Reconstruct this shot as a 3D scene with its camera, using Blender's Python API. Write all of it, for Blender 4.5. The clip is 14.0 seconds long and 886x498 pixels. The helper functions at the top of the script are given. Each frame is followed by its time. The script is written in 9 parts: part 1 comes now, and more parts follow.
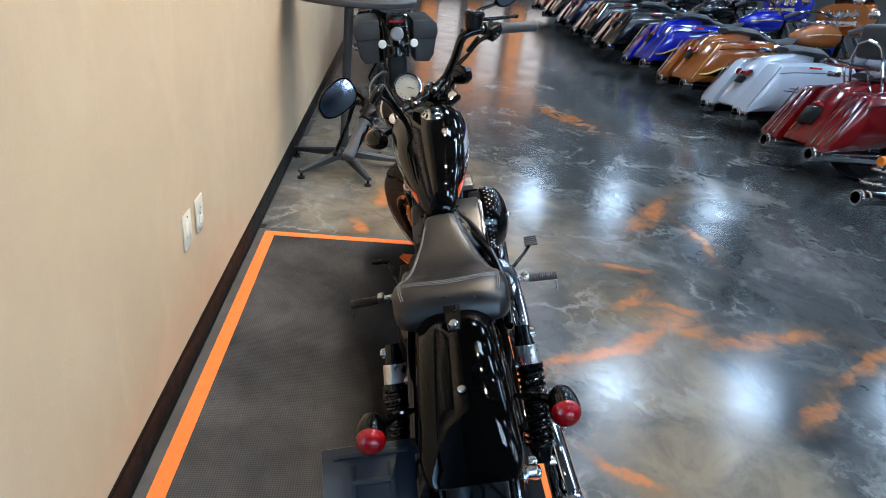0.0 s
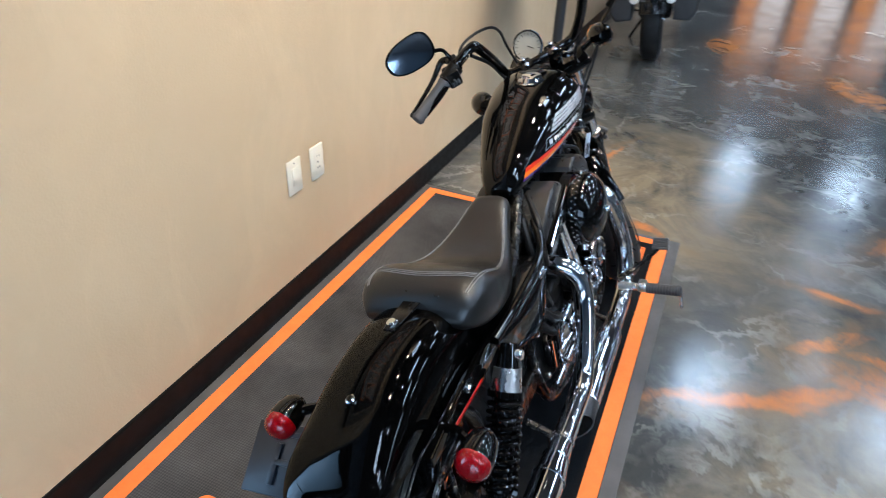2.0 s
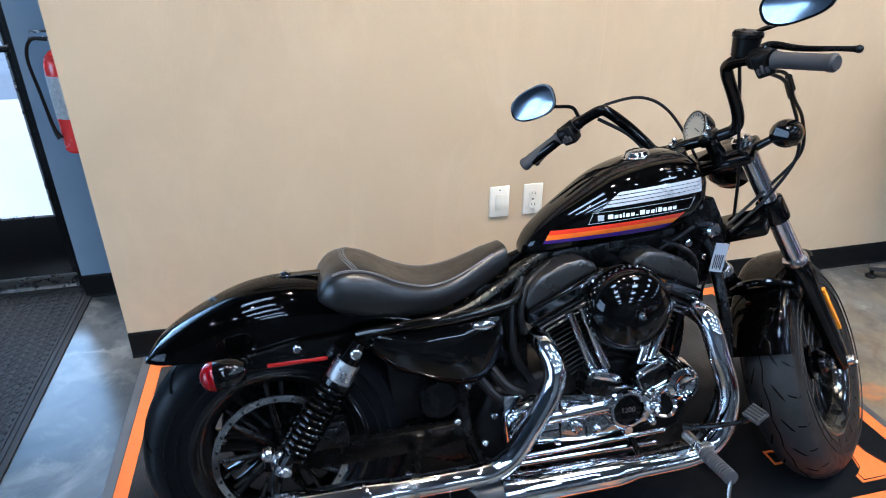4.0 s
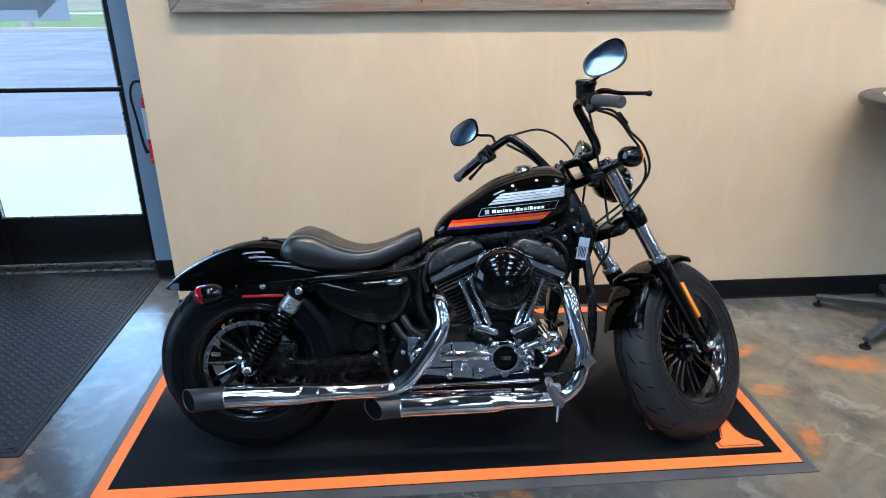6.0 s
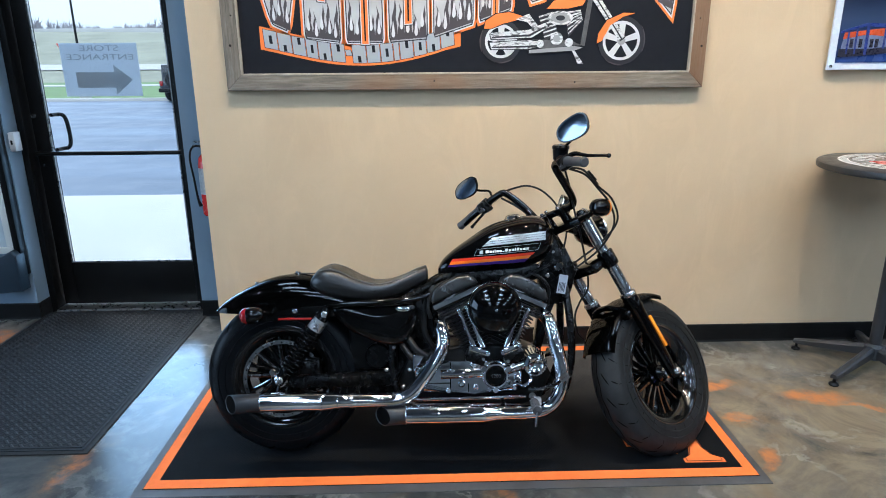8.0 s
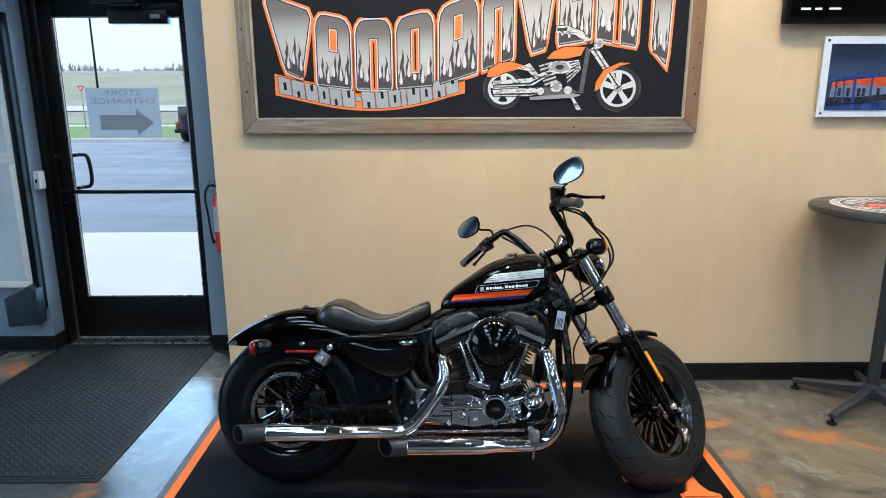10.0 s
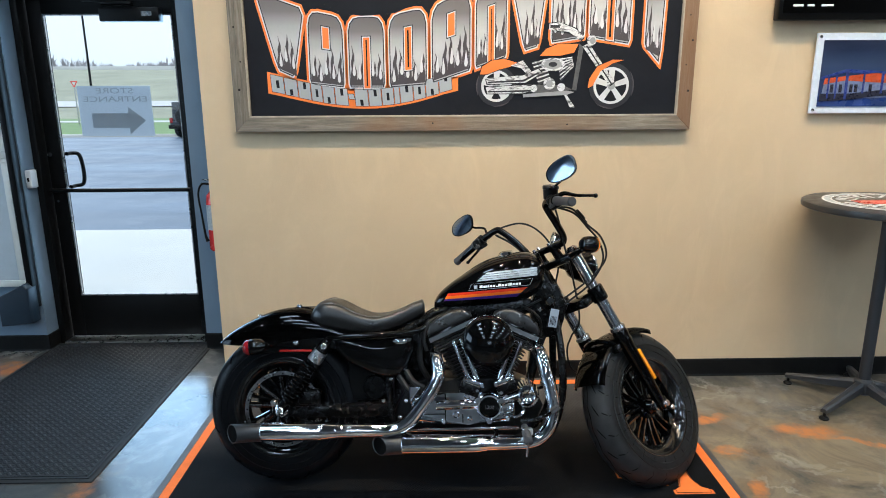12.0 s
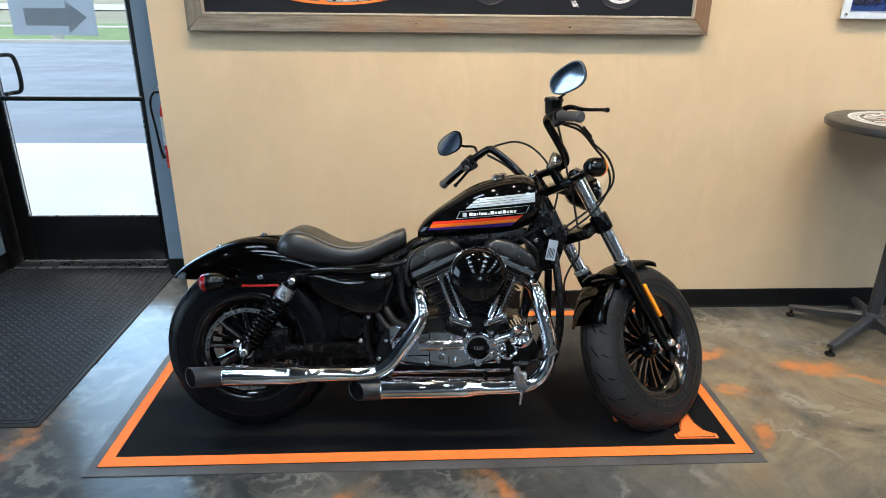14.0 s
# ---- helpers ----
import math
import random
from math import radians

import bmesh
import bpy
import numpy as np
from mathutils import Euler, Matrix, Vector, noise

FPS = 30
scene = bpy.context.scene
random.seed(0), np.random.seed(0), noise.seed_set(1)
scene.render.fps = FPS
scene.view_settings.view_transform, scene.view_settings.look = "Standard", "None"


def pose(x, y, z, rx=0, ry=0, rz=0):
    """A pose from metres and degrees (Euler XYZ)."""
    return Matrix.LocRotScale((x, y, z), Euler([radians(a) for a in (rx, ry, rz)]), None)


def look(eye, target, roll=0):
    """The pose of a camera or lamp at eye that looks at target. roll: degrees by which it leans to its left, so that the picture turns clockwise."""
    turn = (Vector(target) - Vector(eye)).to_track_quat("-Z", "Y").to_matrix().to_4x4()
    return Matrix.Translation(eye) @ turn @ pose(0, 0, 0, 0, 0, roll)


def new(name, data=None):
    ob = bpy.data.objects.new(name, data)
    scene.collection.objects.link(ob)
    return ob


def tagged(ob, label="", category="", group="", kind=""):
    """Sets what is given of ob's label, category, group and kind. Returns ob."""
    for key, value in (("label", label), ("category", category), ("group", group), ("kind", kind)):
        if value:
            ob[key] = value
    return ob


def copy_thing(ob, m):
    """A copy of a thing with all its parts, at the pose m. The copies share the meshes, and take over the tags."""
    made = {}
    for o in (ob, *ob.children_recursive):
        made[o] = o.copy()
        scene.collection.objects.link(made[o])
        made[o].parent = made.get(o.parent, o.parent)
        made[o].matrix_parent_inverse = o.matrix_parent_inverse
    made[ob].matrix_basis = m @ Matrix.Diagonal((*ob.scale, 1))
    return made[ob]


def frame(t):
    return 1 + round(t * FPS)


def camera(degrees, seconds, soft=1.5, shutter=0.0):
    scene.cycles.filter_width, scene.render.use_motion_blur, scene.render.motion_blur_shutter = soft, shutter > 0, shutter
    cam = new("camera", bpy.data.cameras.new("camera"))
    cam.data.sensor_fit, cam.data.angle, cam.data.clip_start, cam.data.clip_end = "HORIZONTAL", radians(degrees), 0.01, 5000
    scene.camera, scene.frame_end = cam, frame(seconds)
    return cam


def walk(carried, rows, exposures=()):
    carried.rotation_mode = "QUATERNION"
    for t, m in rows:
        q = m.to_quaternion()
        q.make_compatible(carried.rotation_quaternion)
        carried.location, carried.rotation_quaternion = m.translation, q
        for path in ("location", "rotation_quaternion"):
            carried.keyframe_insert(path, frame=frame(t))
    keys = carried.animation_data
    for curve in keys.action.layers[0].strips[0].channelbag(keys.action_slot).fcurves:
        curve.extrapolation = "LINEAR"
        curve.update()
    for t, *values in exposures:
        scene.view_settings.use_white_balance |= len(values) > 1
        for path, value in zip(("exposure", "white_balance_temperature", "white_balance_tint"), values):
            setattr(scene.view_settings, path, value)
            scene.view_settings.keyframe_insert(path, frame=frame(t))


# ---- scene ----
cam = camera(70.0, 14.0, soft=0.95, shutter=0.2)
PATH = [
    (0, (-1.058, -0.635, 1.452), (0.713, -0.826, 0.543), 6.8),
    (0.5, (-1.073, -0.722, 1.447), (0.682, -0.83, 0.494), 4.0),
    (1, (-1.08, -0.984, 1.435), (0.633, -0.852, 0.412), 4.7),
    (1.5, (-0.966, -1.12, 1.426), (0.701, -0.726, 0.394), 2.7),
    (2, (-0.74, -1.231, 1.445), (0.81, -0.567, 0.369), 2.0),
    (2.2, (-0.65, -1.295, 1.425), (0.797, -0.417, 0.359), 1.7),
    (4.3, (0.206, -2.251, 1.415), (0.532, -0.503, 0.498), 1.8),
    (4.5, (0.262, -2.337, 1.433), (0.556, -0.601, 0.484), 3.4),
    (5, (0.394, -2.494, 1.445), (0.58, -0.676, 0.633), 1.6),
    (5.5, (0.524, -2.623, 1.455), (0.612, -0.816, 0.603), 0.5),
    (6, (0.499, -2.802, 1.47), (0.636, -0.955, 0.713), -0.2),
    (6.5, (0.434, -2.958, 1.484), (0.592, -1.111, 0.731), -0.3),
    (7, (0.448, -3.032, 1.499), (0.576, -1.152, 0.831), -0.9),
    (7.5, (0.517, -3.123, 1.505), (0.58, -1.225, 0.875), 0.3),
    (8, (0.577, -3.234, 1.515), (0.625, -1.316, 0.95), -0.4),
    (8.5, (0.591, -3.297, 1.526), (0.63, -1.369, 0.996), -0.4),
    (9, (0.59, -3.318, 1.534), (0.622, -1.378, 1.051), -0.6),
    (9.2, (0.593, -3.326, 1.532), (0.62, -1.377, 1.084), -0.1),
    (11.3, (0.607, -3.349, 1.53), (0.621, -1.399, 1.089), -0.3),
    (11.5, (0.61, -3.351, 1.549), (0.64, -1.403, 1.096), -0.2),
    (12, (0.611, -3.339, 1.546), (0.645, -1.393, 1.087), -0.3),
    (12.5, (0.614, -3.319, 1.543), (0.677, -1.382, 1.052), 0.2),
    (13, (0.617, -3.29, 1.545), (0.687, -1.353, 1.049), 0.7),
    (13.5, (0.624, -3.199, 1.52), (0.718, -1.3, 0.9), 0.4),
    (14, (0.606, -3.026, 1.492), (0.696, -1.158, 0.782), 0.6),
]
walk(cam, [(t, look(eye, target, roll)) for t, eye, target, roll in PATH], [(0, 1.78, 5520, 9), (2.2, 1.76, 5600, 10), (4.5, 1.72, 5160, 12), (7.0, 1.57, 5270, 9), (9.0, 1.43, 5610, 8), (12.5, 1.39, 5880, 7), (13.5, 1.51, 5880, 7), (14, 1.64, 6070, 8)])
# ---------------------------------------------------------------- exposure is set in walk() above
# ---------------------------------------------------------------- world, sun
world = bpy.data.worlds.new("sky")
scene.world = world
world.use_nodes = True
wn = world.node_tree
sky = wn.nodes.new("ShaderNodeTexSky")
sky.sky_type = "NISHITA"
sky.sun_disc = False
sky.sun_elevation, sky.sun_rotation = radians(38), radians(200)
sky.dust_density, sky.air_density, sky.ozone_density = 4.0, 1.0, 1.5
haze = wn.nodes.new("ShaderNodeMix")
haze.data_type = "RGBA"
haze.inputs[0].default_value = 0.8
wn.links.new(sky.outputs[0], haze.inputs[6])
haze.inputs[7].default_value = (3.3, 3.35, 3.4, 1)
wn.links.new(haze.outputs[2], wn.nodes["Background"].inputs[0])
wn.nodes["Background"].inputs[1].default_value = 0.15
sun = new("sun", bpy.data.lights.new("sun", "SUN"))
sun.data.energy, sun.data.angle, sun.data.color = 0.9, radians(15), (1.0, 0.97, 0.92)
sun.matrix_world = look((-30, 40, 45), (0, 10, 0))

# ---------------------------------------------------------------- materials


def material(name):
    m = bpy.data.materials.new(name)
    m.use_nodes = True
    return m, m.node_tree, m.node_tree.nodes["Principled BSDF"]


def node(nt, kind, **sockets):
    n = nt.nodes.new("ShaderNode" + kind)
    for k, v in sockets.items():
        n.inputs[k.replace("_", " ")].default_value = v
    return n


def noise_tex(nt, scale, detail=4.0, rough=0.55, coords="Object", distort=0.0, stretch=None):
    tc = nt.nodes.new("ShaderNodeTexCoord")
    n = node(nt, "TexNoise", Scale=scale, Detail=detail, Roughness=rough, Distortion=distort)
    if stretch:
        mp = nt.nodes.new("ShaderNodeMapping")
        mp.inputs["Scale"].default_value = stretch
        nt.links.new(tc.outputs[coords], mp.inputs[0])
        nt.links.new(mp.outputs[0], n.inputs["Vector"])
    else:
        nt.links.new(tc.outputs[coords], n.inputs["Vector"])
    return n


def ramp(nt, fac, stops):
    r = nt.nodes.new("ShaderNodeValToRGB")
    el = r.color_ramp.elements
    while len(el) < len(stops):
        el.new(0.5)
    for e, (p, c) in zip(el, stops):
        e.position = p
        e.color = (*c, 1) if len(c) == 3 else c
    nt.links.new(fac, r.inputs[0])
    return r


def grey(v):
    return (v, v, v)


def shifted(nt, socket, add, times):
    n = node(nt, "Math")
    n.operation = "ADD"
    n.inputs[1].default_value = add
    nt.links.new(socket, n.inputs[0])
    k = node(nt, "Math")
    k.operation = "MULTIPLY"
    k.inputs[1].default_value = times
    nt.links.new(n.outputs[0], k.inputs[0])
    return k.outputs[0]


def ridge(nt, socket, width):
    """1 along the lines where a noise crosses its middle, falling to 0 at the given width."""
    n = node(nt, "Math")
    n.operation = "SUBTRACT"
    n.inputs[1].default_value = 0.5
    nt.links.new(socket, n.inputs[0])
    a = node(nt, "Math")
    a.operation = "ABSOLUTE"
    nt.links.new(n.outputs[0], a.inputs[0])
    return ramp(nt, a.outputs[0], [(0.0, grey(1)), (width * 0.4, grey(0.75)), (width, grey(0))]).outputs[0]


def times(nt, a, b_):
    k = node(nt, "Math")
    k.operation = "MULTIPLY"
    nt.links.new(a, k.inputs[0])
    nt.links.new(b_, k.inputs[1])
    return k.outputs[0]


def blend(nt, fac, a, colour):
    mx = node(nt, "Mix")
    mx.data_type = "RGBA"
    nt.links.new(fac, mx.inputs[0])
    nt.links.new(a, mx.inputs[6])
    mx.inputs[7].default_value = (*colour, 1)
    return mx.outputs[2]


def plain(name, colour, rough=0.5, metal=0.0, coat=0.0, vary=0.12, scale=9.0, bump=0.0, bump_scale=60.0, rough_vary=0.08,
          spec=0.5, stretch=None):
    """A surface with soft colour variation at two scales, roughness smudges and an optional fine relief."""
    m, nt, b = material(name)
    n = noise_tex(nt, scale, 6.0, 0.6, stretch=stretch)
    c = Vector(colour)
    lo, hi = tuple(c * (1 - vary)), tuple(min(1, x) for x in c * (1 + vary))
    r = ramp(nt, n.outputs["Fac"], [(0.25, lo), (0.75, hi)])
    nt.links.new(r.outputs[0], b.inputs["Base Color"])
    n2 = noise_tex(nt, scale * 3.1, 5.0, 0.65)
    rr = ramp(nt, n2.outputs["Fac"], [(0.3, grey(max(0.0, rough - rough_vary))), (0.7, grey(min(1, rough + rough_vary)))])
    nt.links.new(rr.outputs[0], b.inputs["Roughness"])
    b.inputs["Metallic"].default_value = metal
    b.inputs["Coat Weight"].default_value = coat
    b.inputs["Coat Roughness"].default_value = 0.03
    b.inputs["Coat IOR"].default_value = 1.42
    b.inputs["Specular IOR Level"].default_value = spec
    if bump:
        n3 = noise_tex(nt, bump_scale, 4.0, 0.6)
        bp = node(nt, "Bump", Strength=bump, Distance=0.002)
        nt.links.new(n3.outputs["Fac"], bp.inputs["Height"])
        nt.links.new(bp.outputs[0], b.inputs["Normal"])
    return m


def emitter(name, colour, strength):
    m, nt, b = material(name)
    b.inputs["Base Color"].default_value = (*colour, 1)
    b.inputs["Emission Color"].default_value = (*colour, 1)
    b.inputs["Emission Strength"].default_value = strength
    return m


def lens(name, colour, rough=0.08):
    m, nt, b = material(name)
    b.inputs["Base Color"].default_value = (*colour, 1)
    b.inputs["Roughness"].default_value = rough
    b.inputs["Coat Weight"].default_value = 0.5
    b.inputs["Specular IOR Level"].default_value = 0.3
    tc = nt.nodes.new("ShaderNodeTexCoord")
    w = node(nt, "TexVoronoi", Scale=260.0)
    nt.links.new(tc.outputs["Object"], w.inputs["Vector"])
    bp = node(nt, "Bump", Strength=0.35, Distance=0.0015)
    nt.links.new(w.outputs["Distance"], bp.inputs["Height"])
    nt.links.new(bp.outputs[0], b.inputs["Normal"])
    return m


WHEEL_GLOSS = plain("black_wheel_paint", grey(0.004), 0.15, coat=0.9, vary=0.25, rough_vary=0.05, spec=0.3)
BLACK_GLOSS = plain("black_gloss_paint", grey(0.0012), 0.06, coat=1.0, vary=0.2, rough_vary=0.02, spec=0.0)
BLACK_SATIN = plain("satin_black_metal", grey(0.0022), 0.26, vary=0.3, rough_vary=0.1, bump=0.04, spec=0.22)
BLACK_WRINKLE = plain("black_wrinkle_paint", grey(0.003), 0.48, vary=0.3, bump=0.25, bump_scale=220, spec=0.2)
BLACK_PLASTIC = plain("black_plastic", grey(0.0032), 0.36, vary=0.25, bump=0.06, bump_scale=150, spec=0.18)
ROCKER = plain("satin_charcoal_metal", grey(0.012), 0.30, vary=0.2, rough_vary=0.06, bump=0.05, spec=0.55)
CHROME = plain("chrome", (0.66, 0.67, 0.69), 0.035, metal=1.0, vary=0.04, rough_vary=0.025)
STEEL = plain("brushed_steel", grey(0.5), 0.24, metal=1.0, vary=0.12)
ALU = plain("satin_aluminium", grey(0.6), 0.3, metal=1.0, vary=0.08)
BOLT = plain("bolt_zinc", grey(0.7), 0.2, metal=1.0)
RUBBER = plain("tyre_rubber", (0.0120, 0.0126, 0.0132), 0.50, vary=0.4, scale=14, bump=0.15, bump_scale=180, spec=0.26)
DULL_STEEL = plain("dull_grey_steel", grey(0.22), 0.5, metal=0.6, vary=0.2)
# the tyre rubber again, darkened for the shade on the rear wheel
SHADED_RUBBER = plain("shaded_tyre_rubber", (0.0036, 0.0042, 0.0052), 0.34, vary=0.3, scale=14, bump=0.1, bump_scale=180, spec=0.13)
GRIP = plain("grip_rubber", (0.045, 0.046, 0.05), 0.6, vary=0.2, bump=0.1, bump_scale=250)
LEATHER = plain("black_leather", grey(0.005), 0.34, vary=0.25, bump=0.20, bump_scale=330, rough_vary=0.07, spec=0.62)
THREAD = plain("grey_thread", grey(0.16), 0.8)
RED_LENS = lens("red_lens", (0.17, 0.001, 0.003), 0.05)
AMBER_LENS = lens("amber_lens", (0.75, 0.2, 0.01))
RED_REFLECTOR = plain("red_reflector", (0.30, 0.012, 0.010), 0.2, coat=0.3)
AMBER_REFLECTOR = plain("amber_reflector", (0.9, 0.28, 0.01), 0.25, coat=0.6)
SILVER_STRIPE = plain("silver_stripe", (0.44, 0.47, 0.50), 0.3, metal=0.15, coat=0.6, vary=0.05)
RED_STRIPE = plain("red_orange_stripe", (0.74, 0.035, 0.010), 0.2, coat=1.0, vary=0.03)
ORANGE_STRIPE = plain("orange_stripe", (0.86, 0.165, 0.008), 0.2, coat=1.0, vary=0.03)
PURPLE_STRIPE = plain("purple_stripe", (0.05, 0.015, 0.17), 0.2, coat=1.0, vary=0.05)
WHITE_MARK = plain("white_print", grey(0.86), 0.4, vary=0.04)
DIAL_FACE = plain("dial_face", (0.42, 0.38, 0.30), 0.5, vary=0.08)
PAPER = plain("paper_tag", (0.33, 0.37, 0.43), 0.7, vary=0.06)
WIRE = plain("cable_sheath", grey(0.005), 0.4, spec=0.25)
ORANGE_CLOTH = plain("orange_mat_print", (0.80, 0.17, 0.025), 0.85, vary=0.1, scale=30, bump=0.3, bump_scale=500)
EXT_RED = plain("extinguisher_red", (0.62, 0.025, 0.02), 0.25, coat=0.5, vary=0.06)
YELLOW = plain("yellow_tag", (0.75, 0.5, 0.05), 0.6)


def mirror_glass():
    m, nt, b = material("mirror_glass")
    b.inputs["Base Color"].default_value = (0.29, 0.33, 0.385, 1)
    b.inputs["Metallic"].default_value = 1.0
    b.inputs["Roughness"].default_value = 0.13
    return m


def pane_glass(name, tint=(0.93, 0.97, 0.96)):
    m, nt, b = material(name)
    b.inputs["Base Color"].default_value = (*tint, 1)
    b.inputs["Roughness"].default_value = 0.0
    b.inputs["Transmission Weight"].default_value = 1.0
    b.inputs["IOR"].default_value = 1.02
    g = nt.nodes.new("ShaderNodeBsdfGlossy")
    g.inputs["Roughness"].default_value = 0.01
    t = nt.nodes.new("ShaderNodeBsdfTransparent")
    t.inputs[0].default_value = (*tint, 1)
    fr = node(nt, "Fresnel", IOR=1.45)
    mx = nt.nodes.new("ShaderNodeMixShader")
    nt.links.new(fr.outputs[0], mx.inputs[0])
    nt.links.new(t.outputs[0], mx.inputs[1])
    nt.links.new(g.outputs[0], mx.inputs[2])
    nt.links.new(mx.outputs[0], nt.nodes["Material Output"].inputs[0])
    return m


MIRROR = mirror_glass()
GLASS = pane_glass("door_glass", (0.93, 0.97, 1.0))


def wall_paint(name, colour, vary=0.065):
    m, nt, b = material(name)
    n = noise_tex(nt, 1.3, 5.0, 0.6, distort=0.6)
    c = Vector(colour)
    r = ramp(nt, n.outputs["Fac"], [(0.3, tuple(c * (1 - vary))), (0.7, tuple(c * (1 + vary)))])
    # broad slanting trowel strokes under the paint
    st = noise_tex(nt, 2.6, 5.0, 0.6, distort=1.2, stretch=(2.2, 1.0, 0.9))
    sr = ramp(nt, st.outputs["Fac"], [(0.48, grey(0.0)), (0.72, grey(0.5))])
    nt.links.new(blend(nt, sr.outputs[0], r.outputs[0], tuple(min(1, q) for q in c * (1 + 2.2 * vary))), b.inputs["Base Color"])
    n2 = noise_tex(nt, 6.0, 6.0, 0.6)
    n3 = noise_tex(nt, 140.0, 3.0, 0.5)
    mx = node(nt, "Math")
    mx.operation = "MULTIPLY_ADD"
    mx.inputs[1].default_value = 0.25
    nt.links.new(n3.outputs["Fac"], mx.inputs[0])
    nt.links.new(n2.outputs["Fac"], mx.inputs[2])
    bp = node(nt, "Bump", Strength=0.2, Distance=0.01)
    nt.links.new(mx.outputs[0], bp.inputs["Height"])
    nt.links.new(bp.outputs[0], b.inputs["Normal"])
    rr = ramp(nt, n2.outputs["Fac"], [(0.3, grey(0.42)), (0.7, grey(0.58))])
    nt.links.new(rr.outputs[0], b.inputs["Roughness"])
    return m


TAN = wall_paint("tan_wall_paint", (0.56, 0.43, 0.275))
GREY_WALL = wall_paint("blue_grey_wall_paint", (0.155, 0.215, 0.285))
WHITE_WALL = wall_paint("grey_wall_paint", (0.13, 0.125, 0.12))
CEILING = wall_paint("ceiling_paint", (0.075, 0.08, 0.09))
VINYL = plain("black_vinyl_base", grey(0.006), 0.5, vary=0.3, spec=0.15)
FRAME_BLACK = plain("black_anodised_aluminium", grey(0.0035), 0.42, vary=0.2, spec=0.2)


STAINS = (  # rust-orange stains: x, y, half length, half width, turn in degrees
    (1.20, -1.95, 0.15, 0.085, 60), (1.40, -1.82, 0.16, 0.035, -50), (1.33, -1.98, 0.12, 0.03, 70), (1.12, -2.33, 0.26, 0.050, -78),
    (0.97, -2.68, 0.26, 0.035, -58), (2.45, -2.27, 0.36, 0.065, -38), (2.12, -2.44, 0.20, 0.035, 4), (0.94, -1.50, 0.26, 0.035, -72),
    (1.07, -1.74, 0.18, 0.04, -60), (0.66, -2.28, 0.14, 0.03, -50), (0.33, -1.44, 0.10, 0.03, 60), (1.70, -1.87, 0.12, 0.03, 80),
    (2.38, -0.63, 0.15, 0.055, -8), (2.62, -0.745, 0.22, 0.022, -25), (1.98, -0.50, 0.09, 0.03, 10), (1.92, -1.11, 0.10, 0.035, 60),
    (1.95, -0.80, 0.06, 0.03, 0), (-0.84, -1.08, 0.12, 0.035, 80), (-1.86, 0.22, 0.20, 0.10, 10), (4.6, -2.2, 0.4, 0.14, 30), (5.6, -1.2, 0.3, 0.15, 0))
BROWN = ((2.35, -0.95, 0.85, 0.70, 20), (0.3, -1.75, 1.3, 0.30, 0), (2.9, -0.35, 0.8, 0.25, 0))


